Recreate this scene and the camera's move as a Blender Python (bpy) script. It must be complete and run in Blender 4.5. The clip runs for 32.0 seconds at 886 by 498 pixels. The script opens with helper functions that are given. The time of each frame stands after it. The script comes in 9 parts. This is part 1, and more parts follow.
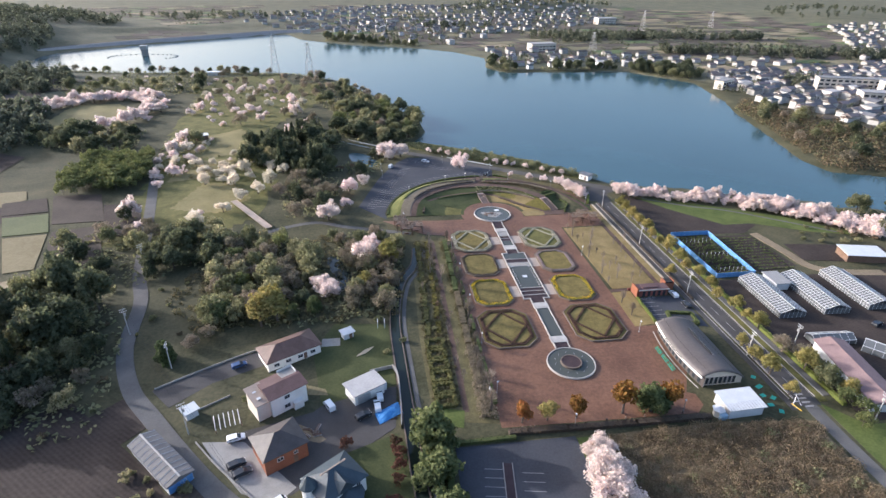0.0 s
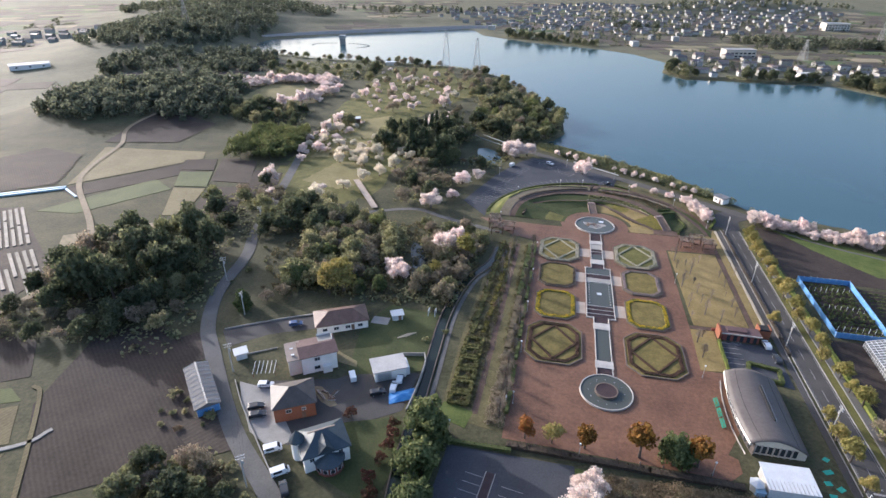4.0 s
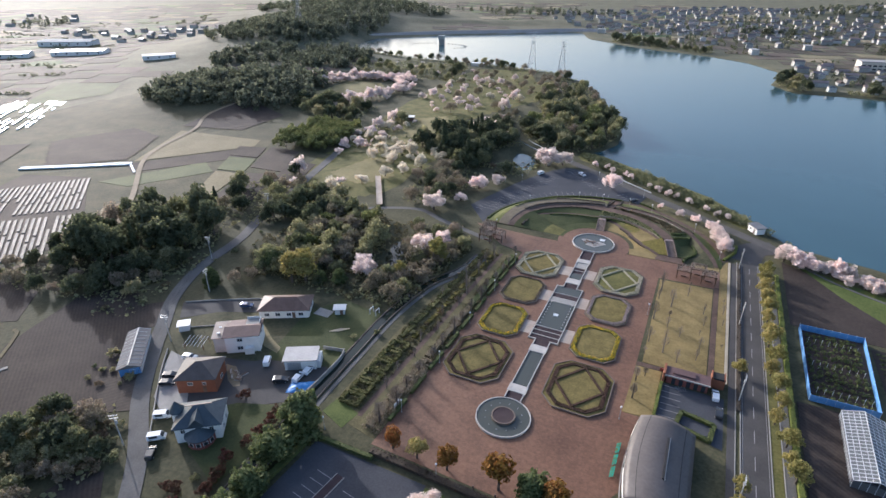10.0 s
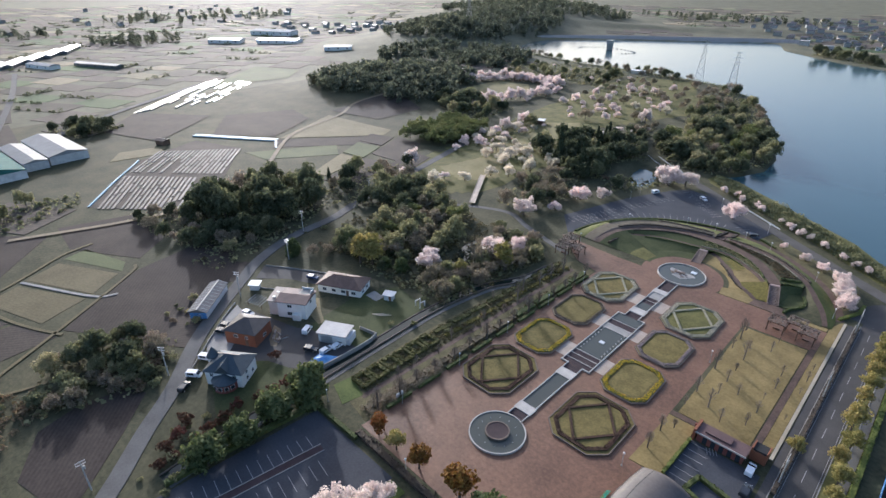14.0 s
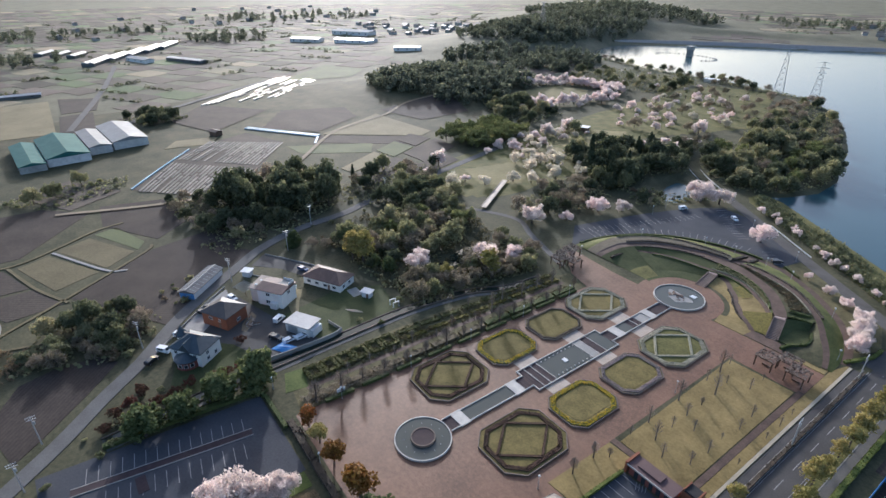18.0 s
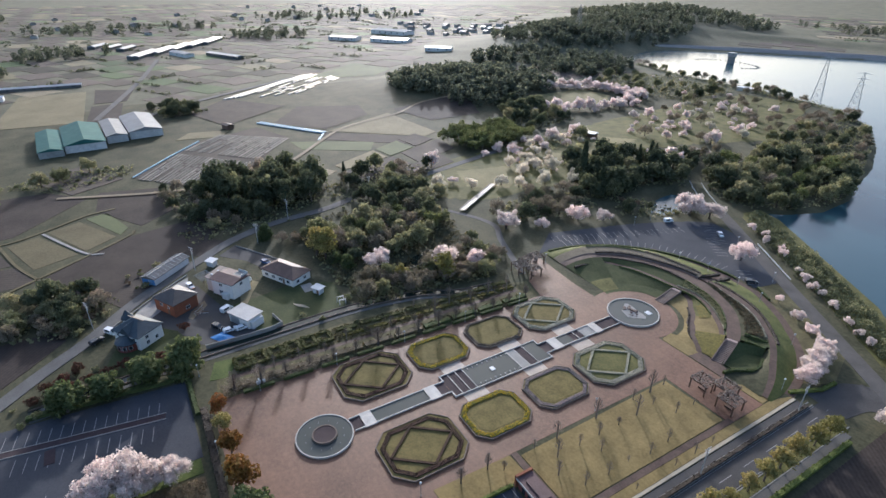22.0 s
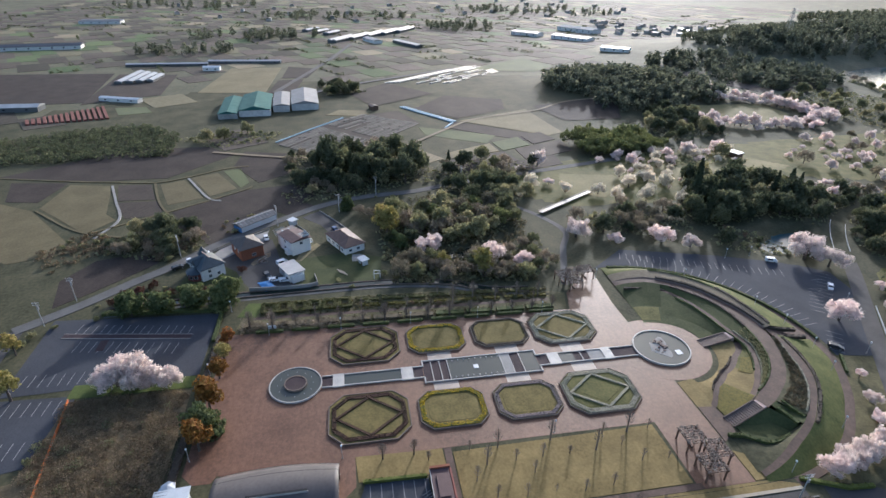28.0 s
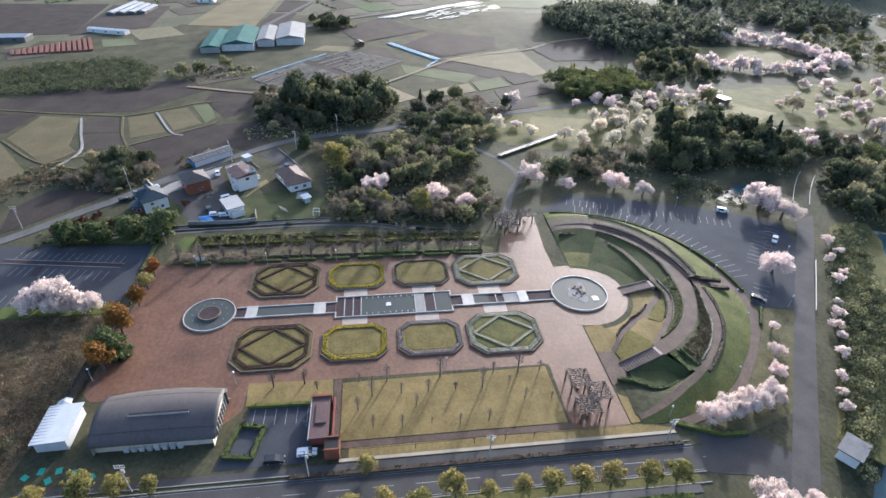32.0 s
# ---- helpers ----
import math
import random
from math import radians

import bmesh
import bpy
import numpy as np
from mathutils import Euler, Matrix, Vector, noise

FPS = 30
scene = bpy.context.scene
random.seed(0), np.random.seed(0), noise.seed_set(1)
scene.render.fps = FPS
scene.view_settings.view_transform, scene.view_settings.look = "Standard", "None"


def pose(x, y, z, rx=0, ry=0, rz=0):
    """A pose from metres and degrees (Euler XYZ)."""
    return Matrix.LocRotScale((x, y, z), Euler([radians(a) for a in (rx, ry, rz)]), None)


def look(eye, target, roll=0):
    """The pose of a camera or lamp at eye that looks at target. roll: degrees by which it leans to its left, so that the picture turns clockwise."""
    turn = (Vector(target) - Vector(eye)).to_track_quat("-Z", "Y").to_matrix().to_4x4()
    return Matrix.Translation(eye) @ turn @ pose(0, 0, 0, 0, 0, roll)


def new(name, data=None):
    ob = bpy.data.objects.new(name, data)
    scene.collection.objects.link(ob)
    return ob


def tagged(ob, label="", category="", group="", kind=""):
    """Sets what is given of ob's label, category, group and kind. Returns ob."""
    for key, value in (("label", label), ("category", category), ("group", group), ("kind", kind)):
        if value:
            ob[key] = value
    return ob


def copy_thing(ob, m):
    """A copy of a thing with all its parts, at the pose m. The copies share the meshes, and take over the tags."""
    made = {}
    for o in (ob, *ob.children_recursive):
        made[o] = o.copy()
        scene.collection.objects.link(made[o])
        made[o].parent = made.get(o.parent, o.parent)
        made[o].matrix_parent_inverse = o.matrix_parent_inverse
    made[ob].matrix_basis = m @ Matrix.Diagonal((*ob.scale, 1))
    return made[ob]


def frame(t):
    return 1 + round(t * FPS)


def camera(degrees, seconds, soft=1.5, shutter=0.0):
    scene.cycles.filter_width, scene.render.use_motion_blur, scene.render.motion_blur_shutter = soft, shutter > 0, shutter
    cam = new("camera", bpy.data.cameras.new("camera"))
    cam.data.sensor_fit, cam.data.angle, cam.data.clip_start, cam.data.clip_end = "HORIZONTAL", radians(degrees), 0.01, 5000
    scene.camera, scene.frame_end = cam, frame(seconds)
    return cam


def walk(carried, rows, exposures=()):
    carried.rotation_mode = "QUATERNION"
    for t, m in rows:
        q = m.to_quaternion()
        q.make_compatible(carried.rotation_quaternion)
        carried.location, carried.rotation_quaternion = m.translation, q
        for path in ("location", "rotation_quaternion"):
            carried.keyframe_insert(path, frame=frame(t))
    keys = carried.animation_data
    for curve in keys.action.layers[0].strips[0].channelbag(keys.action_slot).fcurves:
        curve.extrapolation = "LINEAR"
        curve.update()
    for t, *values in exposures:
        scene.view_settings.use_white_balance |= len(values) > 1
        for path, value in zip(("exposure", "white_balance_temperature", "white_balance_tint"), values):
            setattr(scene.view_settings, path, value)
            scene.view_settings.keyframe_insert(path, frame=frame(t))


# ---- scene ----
cam = camera(78.1, 32.0)
EXPOSURES = [(0.0, 0.34, 5600, 15.0), (6.0, 0.19, 5600, 15.0), (13.0, -0.04, 5400, 13.0), (22.0, -0.15, 5350, 12.0), (28.0, -0.15, 5350, 12.0), (30.0, 0.0, 5350, 12.0), (31.0, 0.22, 5350, 12.0), (32.0, 0.28, 5350, 12.0)]
PATH = [
    (0, (-11.92, 1.22, 103.71), (0.47, 89.02, 57.47), 0.66),
    (0.5, (-7.58, 0.69, 103.79), (0.85, 88.89, 57.43), 0.64),
    (1, (-3.23, 0.22, 103.86), (0.69, 88.69, 57.40), 0.60),
    (1.5, (1.13, -0.09, 103.92), (-0.02, 88.41, 57.38), 0.55),
    (2, (5.51, -0.19, 103.96), (-0.38, 88.09, 57.36), 0.50),
    (2.5, (9.91, -0.08, 103.99), (0.05, 87.81, 57.32), 0.48),
    (3, (14.32, 0.24, 104.01), (1.22, 87.66, 57.26), 0.44),
    (3.5, (18.74, 0.76, 104.02), (2.91, 87.70, 57.22), 0.45),
    (5.5, (36.44, 4.68, 104.01), (11.85, 89.55, 57.19), 0.31),
    (6, (40.85, 6.08, 104.01), (14.56, 90.44, 57.18), 0.31),
    (6.5, (45.24, 7.63, 104.01), (17.18, 91.45, 57.25), 0.30),
    (7, (49.61, 9.32, 104.02), (19.31, 92.35, 57.26), 0.25),
    (7.5, (53.94, 11.12, 104.03), (21.72, 93.44, 57.28), 0.28),
    (8, (58.22, 13.01, 104.03), (24.51, 94.71, 57.25), 0.28),
    (8.5, (62.43, 14.98, 104.02), (27.58, 96.24, 57.31), 0.23),
    (9, (66.56, 17.00, 104.00), (31.16, 98.02, 57.29), 0.14),
    (9.5, (70.60, 19.06, 103.96), (34.75, 99.87, 57.23), 0.04),
    (10, (74.55, 21.17, 103.91), (36.25, 100.89, 57.24), 0.01),
    (10.5, (78.40, 23.34, 103.85), (37.27, 101.64, 57.19), 0.04),
    (11, (82.15, 25.58, 103.78), (38.24, 102.35, 57.11), 0.03),
    (11.5, (85.81, 27.91, 103.71), (38.80, 102.83, 57.06), 0.08),
    (12, (89.38, 30.34, 103.64), (38.85, 102.94, 56.99), 0.07),
    (12.5, (92.84, 32.89, 103.57), (39.18, 103.22, 56.95), 0.14),
    (13, (96.20, 35.56, 103.51), (39.53, 103.51, 56.91), 0.14),
    (13.5, (99.47, 38.37, 103.47), (40.28, 104.16, 56.90), 0.15),
    (14, (102.63, 41.31, 103.43), (40.88, 104.74, 56.92), 0.16),
    (14.5, (105.70, 44.36, 103.40), (41.74, 105.62, 56.97), 0.13),
    (16.5, (117.11, 57.47, 103.40), (49.08, 114.27, 57.08), 0.02),
    (17, (119.76, 60.91, 103.42), (50.53, 116.25, 57.10), 0.04),
    (17.5, (122.34, 64.39, 103.45), (51.91, 118.24, 57.18), 0.01),
    (18, (124.84, 67.89, 103.49), (53.36, 120.35, 57.25), 0.01),
    (18.5, (127.28, 71.41, 103.53), (54.97, 122.73, 57.31), -0.00),
    (19, (129.66, 74.94, 103.58), (56.53, 125.11, 57.37), -0.00),
    (19.5, (131.98, 78.45, 103.64), (58.00, 127.37, 57.44), 0.07),
    (20, (134.24, 81.96, 103.70), (59.48, 129.68, 57.49), 0.17),
    (20.5, (136.45, 85.46, 103.76), (61.07, 132.19, 57.56), 0.27),
    (21, (138.60, 88.98, 103.82), (62.72, 134.89, 57.62), 0.34),
    (21.5, (140.71, 92.50, 103.89), (64.68, 138.14, 57.67), 0.42),
    (22, (142.78, 96.05, 103.95), (66.58, 141.42, 57.74), 0.48),
    (22.5, (144.80, 99.61, 104.01), (67.91, 143.81, 57.82), 0.56),
    (23, (146.79, 103.21, 104.07), (68.61, 145.05, 57.83), 0.68),
    (23.5, (148.74, 106.84, 104.12), (69.39, 146.34, 57.81), 0.72),
    (24, (150.64, 110.50, 104.17), (70.30, 147.89, 57.83), 0.77),
    (24.5, (152.49, 114.19, 104.20), (71.26, 149.55, 57.82), 0.83),
    (26.5, (159.09, 129.23, 104.27), (74.47, 155.49, 57.90), 0.89),
    (27, (160.49, 133.06, 104.26), (74.75, 155.48, 57.93), 0.91),
    (27.5, (161.76, 136.90, 104.24), (75.14, 155.58, 57.88), 0.91),
    (28, (162.90, 140.77, 104.20), (76.04, 156.19, 57.10), 0.92),
    (28.5, (163.89, 144.65, 104.15), (77.08, 157.53, 56.21), 0.97),
    (29, (164.76, 148.55, 104.09), (78.23, 160.08, 55.31), 1.05),
    (29.5, (165.52, 152.46, 104.01), (79.47, 163.39, 54.25), 1.13),
    (30, (166.19, 156.39, 103.93), (80.57, 167.11, 53.39), 1.16),
    (30.5, (166.78, 160.32, 103.84), (82.35, 170.93, 51.32), 1.24),
    (31, (167.32, 164.26, 103.75), (84.75, 174.82, 48.33), 1.28),
    (31.5, (167.82, 168.20, 103.65), (85.56, 178.75, 47.78), 1.29),
    (32, (168.31, 172.15, 103.55), (85.99, 182.56, 47.74), 1.26),
]
walk(cam, [(t, look(eye, target, roll)) for t, eye, target, roll in PATH], EXPOSURES)

# ---- light: a low sun from the west over a clear, hazy morning sky ----
SUN_AZ, SUN_EL = radians(-62.5), radians(17.0)
world = bpy.data.worlds.new("world")
scene.world = world
world.use_nodes = True
wn, wl = world.node_tree.nodes, world.node_tree.links
sky = wn.new("ShaderNodeTexSky")
sky.sky_type, sky.sun_disc = "NISHITA", False
sky.sun_elevation, sky.sun_rotation = SUN_EL, SUN_AZ
sky.air_density, sky.dust_density, sky.ozone_density = 1.0, 4.0, 1.0
wl.new(sky.outputs[0], wn["Background"].inputs[0])
wn["Background"].inputs[1].default_value = 0.28
sun_data = bpy.data.lights.new("sun", "SUN")
sun_data.energy, sun_data.angle, sun_data.color = 5.0, radians(0.6), (1.0, 0.91, 0.79)
sun = new("sun", sun_data)
sun_way = Vector((math.sin(SUN_AZ) * math.cos(SUN_EL), math.cos(SUN_AZ) * math.cos(SUN_EL), math.sin(SUN_EL)))
sun.matrix_world = look(sun_way * 300, (0, 0, 0))

# ---- materials ----
MATS = {}


def node(nt, kind, **inputs):
    n = nt.nodes.new(kind)
    for k, v in inputs.items():
        n.inputs[k.replace("_", " ")].default_value = v
    return n


def surf(name, a, b, big=0.08, fine=2.0, rough=0.85, bump=0.3, metal=0.0, spec=0.4, rnd=0.0, island=0.0, own=False,
         sheen=0.0, leaf=0.0, mid=0.5, furrow=0.0, turn=0.0, brick=0.0):
    """A surface between the colours a and b, mixed by a wide and a fine noise; rnd and island vary it from piece to piece."""
    m = bpy.data.materials.new(name)
    m.use_nodes = True
    nt = m.node_tree
    ln = nt.links.new
    bsdf = nt.nodes["Principled BSDF"]
    bsdf.inputs["Roughness"].default_value = rough
    bsdf.inputs["Metallic"].default_value = metal
    bsdf.inputs["Specular IOR Level"].default_value = spec
    if sheen:
        bsdf.inputs["Sheen Weight"].default_value = sheen
        bsdf.inputs["Sheen Roughness"].default_value = 0.45
    if own:
        where = nt.nodes.new("ShaderNodeTexCoord").outputs["Object"]
    else:
        where = nt.nodes.new("ShaderNodeNewGeometry").outputs["Position"]
    n1, n2 = node(nt, "ShaderNodeTexNoise", Scale=big, Detail=5.0, Roughness=0.6), node(nt, "ShaderNodeTexNoise", Scale=fine, Detail=4.0, Roughness=0.65)
    ln(where, n1.inputs["Vector"]), ln(where, n2.inputs["Vector"])
    mixf = nt.nodes.new("ShaderNodeMath")
    mixf.operation = "MULTIPLY_ADD"
    mixf.inputs[1].default_value = 0.55
    half = nt.nodes.new("ShaderNodeMath")
    half.operation = "MULTIPLY"
    half.inputs[1].default_value = 0.45
    ln(n2.outputs[0], half.inputs[0]), ln(n1.outputs[0], mixf.inputs[0]), ln(half.outputs[0], mixf.inputs[2])
    fac = mixf.outputs[0]
    if furrow:
        wav = node(nt, "ShaderNodeTexWave", Scale=furrow, Distortion=1.2, Detail=2.0)
        mp = nt.nodes.new("ShaderNodeMapping")
        mp.inputs["Rotation"].default_value = (0, 0, radians(turn))
        ln(where, mp.inputs["Vector"]), ln(mp.outputs[0], wav.inputs["Vector"])
        fm = nt.nodes.new("ShaderNodeMath")
        fm.operation = "MULTIPLY_ADD"
        fm.inputs[1].default_value = 0.10
        sub = nt.nodes.new("ShaderNodeMath")
        sub.operation = "ADD"
        sub.inputs[1].default_value = -0.05
        ln(fac, sub.inputs[0]), ln(wav.outputs["Fac"], fm.inputs[0]), ln(sub.outputs[0], fm.inputs[2])
        fac = fm.outputs[0]
    if brick:
        bt = node(nt, "ShaderNodeTexBrick", Scale=brick)
        bt.inputs["Color1"].default_value, bt.inputs["Color2"].default_value = (1, 1, 1, 1), (0.3, 0.3, 0.3, 1)
        bt.inputs["Mortar"].default_value = (0.0, 0.0, 0.0, 1)
        ln(where, bt.inputs["Vector"])
        fm = nt.nodes.new("ShaderNodeMath")
        fm.operation = "MULTIPLY_ADD"
        fm.inputs[1].default_value = 0.11
        sub = nt.nodes.new("ShaderNodeMath")
        sub.operation = "ADD"
        sub.inputs[1].default_value = -0.07
        ln(fac, sub.inputs[0]), ln(bt.outputs["Color"], fm.inputs[0]), ln(sub.outputs[0], fm.inputs[2])
        fac = fm.outputs[0]
    mr = node(nt, "ShaderNodeMapRange")
    mr.inputs["From Min"].default_value, mr.inputs["From Max"].default_value = mid - 0.17, mid + 0.17
    ln(fac, mr.inputs["Value"])
    mx = nt.nodes.new("ShaderNodeMix")
    mx.data_type = "RGBA"
    mx.inputs[6].default_value, mx.inputs[7].default_value = (*a, 1), (*b, 1)
    ln(mr.outputs[0], mx.inputs[0])
    col = mx.outputs[2]
    for amount, source, out in ((rnd, "ShaderNodeObjectInfo", "Random"), (island, "ShaderNodeNewGeometry", "Random Per Island")):
        if amount:
            src = nt.nodes.new(source)
            val = node(nt, "ShaderNodeMapRange")
            val.inputs["To Min"].default_value, val.inputs["To Max"].default_value = 1 - amount, 1 + amount
            hsv = nt.nodes.new("ShaderNodeHueSaturation")
            ln(src.outputs[out], val.inputs["Value"]), ln(val.outputs[0], hsv.inputs["Value"]), ln(col, hsv.inputs["Color"])
            hue = node(nt, "ShaderNodeMapRange")
            hue.inputs["To Min"].default_value, hue.inputs["To Max"].default_value = 0.5 + amount * 0.06, 0.5 - amount * 0.06
            ln(src.outputs[out], hue.inputs["Value"]), ln(hue.outputs[0], hsv.inputs["Hue"])
            col = hsv.outputs[0]
    ln(col, bsdf.inputs["Base Color"])
    if bump:
        bp = nt.nodes.new("ShaderNodeBump")
        bp.inputs["Strength"].default_value, bp.inputs["Distance"].default_value = bump, 0.15
        ln(fac, bp.inputs["Height"]), ln(bp.outputs[0], bsdf.inputs["Normal"])
    if leaf:
        tr = nt.nodes.new("ShaderNodeBsdfTranslucent")
        ln(col, tr.inputs["Color"])
        mix = nt.nodes.new("ShaderNodeMixShader")
        mix.inputs[0].default_value = leaf
        ln(bsdf.outputs[0], mix.inputs[1]), ln(tr.outputs[0], mix.inputs[2])
        ln(mix.outputs[0], nt.nodes["Material Output"].inputs[0])
    MATS[name] = m
    return m


M = MATS
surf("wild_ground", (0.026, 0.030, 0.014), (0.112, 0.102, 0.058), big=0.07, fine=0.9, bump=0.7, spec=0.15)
# far ground, its colour lightened to stand in for haze
surf("hazed_ground", (0.072, 0.076, 0.046), (0.170, 0.156, 0.100), big=0.03, fine=0.3, bump=0.4, spec=0.15)
surf("grass", (0.056, 0.062, 0.019), (0.176, 0.156, 0.056), big=0.15, fine=1.6, bump=0.5, spec=0.15)
surf("fresh_grass", (0.048, 0.070, 0.018), (0.128, 0.148, 0.044), big=0.12, fine=1.6, bump=0.5, spec=0.15)
surf("dry_lawn", (0.122, 0.090, 0.030), (0.272, 0.200, 0.078), big=0.14, fine=1.4, bump=0.4, sheen=0.06, spec=0.2)
surf("park_lawn", (0.135, 0.118, 0.046), (0.250, 0.212, 0.096), big=0.07, fine=1.0, bump=0.3, spec=0.2)
surf("bed_lawn", (0.082, 0.070, 0.022), (0.205, 0.160, 0.060), big=0.25, fine=1.6, bump=0.4, spec=0.15)
surf("tilled_soil", (0.042, 0.034, 0.028), (0.090, 0.072, 0.058), big=0.06, fine=1.2, bump=0.8, furrow=0.25, turn=35, spec=0.15)
surf("dark_soil", (0.028, 0.022, 0.019), (0.068, 0.053, 0.044), big=0.08, fine=1.0, bump=0.8, furrow=0.3, turn=-50, spec=0.15)
surf("stubble", (0.080, 0.068, 0.034), (0.165, 0.136, 0.072), big=0.06, fine=1.2, bump=0.5, furrow=0.3, turn=20, spec=0.2)
surf("dry_field", (0.140, 0.115, 0.058), (0.230, 0.195, 0.110), big=0.05, fine=0.8, bump=0.5, furrow=0.25, turn=20, spec=0.2)
# dark grass: garden lawns, and painted shade on the amphitheatre slopes
surf("lush_grass", (0.036, 0.045, 0.018), (0.086, 0.094, 0.037), big=0.15, fine=1.6, bump=0.5, spec=0.15)
surf("crop_green", (0.062, 0.076, 0.028), (0.118, 0.132, 0.050), big=0.05, fine=1.2, bump=0.4, furrow=0.35, turn=35, sheen=0.06, spec=0.15)
surf("far_field", (0.056, 0.046, 0.036), (0.122, 0.102, 0.076), big=0.02, fine=0.25, bump=0.3, island=0.4, spec=0.15, furrow=0.12, turn=30)
surf("far_tan", (0.150, 0.130, 0.075), (0.260, 0.225, 0.140), big=0.02, fine=0.25, bump=0.3, island=0.3, spec=0.15, furrow=0.12, turn=-60)
surf("far_green", (0.062, 0.090, 0.038), (0.120, 0.155, 0.064), big=0.02, fine=0.25, bump=0.3, island=0.3, spec=0.15, furrow=0.12, turn=30)
surf("asphalt", (0.045, 0.042, 0.041), (0.084, 0.078, 0.074), big=0.12, fine=3.0, rough=0.85, bump=0.15, spec=0.3)
surf("old_asphalt", (0.088, 0.084, 0.080), (0.150, 0.144, 0.137), big=0.15, fine=3.0, rough=0.9, bump=0.1, spec=0.2)
surf("shore_asphalt", (0.066, 0.061, 0.056), (0.118, 0.110, 0.102), big=0.15, fine=3.0, rough=0.9, bump=0.1, spec=0.2)
surf("lot_asphalt", (0.040, 0.043, 0.052), (0.075, 0.077, 0.086), big=0.07, fine=2.0, rough=0.9, bump=0.1, spec=0.2)
surf("paving", (0.080, 0.038, 0.022), (0.206, 0.108, 0.064), big=0.07, fine=0.9, rough=0.56, bump=0.3, brick=1.1, spec=0.3, mid=0.475)
surf("brown_path", (0.052, 0.032, 0.024), (0.130, 0.083, 0.061), big=0.3, fine=1.6, rough=0.75, bump=0.25, spec=0.3)
surf("pale_stone", (0.29, 0.27, 0.245), (0.50, 0.47, 0.43), big=0.3, fine=4.0, rough=0.6, bump=0.1)
surf("pad_stone", (0.27, 0.215, 0.170), (0.42, 0.345, 0.280), big=0.3, fine=3.0, rough=0.6, bump=0.15, brick=0.9)
surf("roof_dark", (0.048, 0.040, 0.038), (0.092, 0.078, 0.072), big=0.4, fine=4.0, rough=0.55, bump=0.3, own=True)
surf("roof_mauve", (0.075, 0.042, 0.040), (0.130, 0.078, 0.074), big=0.3, fine=3.0, rough=0.7, bump=0.15)
surf("shed_roof", (0.110, 0.105, 0.102), (0.200, 0.192, 0.186), big=0.3, fine=3.0, rough=0.75, bump=0.1, own=True, spec=0.2)
surf("roof_faded", (0.185, 0.120, 0.112), (0.300, 0.205, 0.190), big=0.4, fine=4.0, rough=0.75, bump=0.15)
surf("brown_stone", (0.115, 0.080, 0.064), (0.205, 0.152, 0.122), big=0.4, fine=4.0, rough=0.8, bump=0.3)
surf("concrete", (0.20, 0.19, 0.175), (0.33, 0.315, 0.29), big=0.3, fine=4.0, rough=0.85, bump=0.2)
surf("dark_tile", (0.034, 0.023, 0.026), (0.066, 0.046, 0.048), big=0.5, fine=5.0, rough=0.8, bump=0.1, spec=0.2)
surf("hedge_brown", (0.034, 0.024, 0.015), (0.078, 0.054, 0.032), big=0.8, fine=6.0, bump=0.8, sheen=0.1)
surf("hedge_red", (0.042, 0.025, 0.016), (0.088, 0.053, 0.033), big=0.8, fine=6.0, bump=0.8, spec=0.2, island=0.25)
surf("bed_stone", (0.105, 0.078, 0.062), (0.180, 0.140, 0.112), big=0.8, fine=6.0, rough=0.85, bump=0.5)
surf("pink_stone", (0.330, 0.235, 0.200), (0.430, 0.320, 0.280), big=0.4, fine=4.0, rough=0.7, bump=0.2)
surf("bank_grass", (0.054, 0.070, 0.019), (0.172, 0.168, 0.056), big=0.16, fine=1.5, bump=0.5, spec=0.15)
surf("hedge_green", (0.045, 0.062, 0.016), (0.120, 0.135, 0.040), big=0.8, fine=6.0, bump=0.8, leaf=0.15)
surf("dry_shrub", (0.080, 0.062, 0.034), (0.185, 0.150, 0.088), big=0.8, fine=5.0, bump=0.8, island=0.3, leaf=0.15)
surf("strip_hedge", (0.070, 0.070, 0.020), (0.175, 0.158, 0.048), big=0.5, fine=5.0, bump=0.8, leaf=0.15)
surf("strip_soil", (0.058, 0.052, 0.026), (0.165, 0.145, 0.070), big=0.25, fine=1.6, bump=0.5, spec=0.15)
surf("hedge_fresh", (0.100, 0.125, 0.022), (0.200, 0.220, 0.050), big=0.8, fine=6.0, bump=0.8, leaf=0.2)
surf("ground_cover", (0.066, 0.060, 0.016), (0.200, 0.162, 0.036), big=1.2, fine=3.5, bump=0.7, spec=0.2)
surf("yellow_flower", (0.300, 0.220, 0.012), (0.760, 0.530, 0.020), big=2.6, fine=7.0, bump=0.4, leaf=0.2, island=0.3, mid=0.46)
surf("grey_flower", (0.130, 0.125, 0.070), (0.400, 0.370, 0.270), big=2.6, fine=7.0, bump=0.6, island=0.35)
surf("violet_flower", (0.110, 0.088, 0.075), (0.250, 0.200, 0.180), big=2.6, fine=7.0, bump=0.6, island=0.35)
surf("white_line", (0.19, 0.185, 0.178), (0.36, 0.35, 0.338), big=0.6, fine=6.0, rough=0.7, bump=0.0)
surf("bank_earth", (0.130, 0.100, 0.060), (0.260, 0.205, 0.130), big=0.05, fine=0.8, bump=0.5)
surf("bark", (0.060, 0.045, 0.035), (0.130, 0.105, 0.085), big=1.5, fine=9.0, bump=0.8, own=True)
surf("bare_twig", (0.150, 0.115, 0.088), (0.270, 0.220, 0.172), big=1.5, fine=9.0, bump=0.4, own=True)
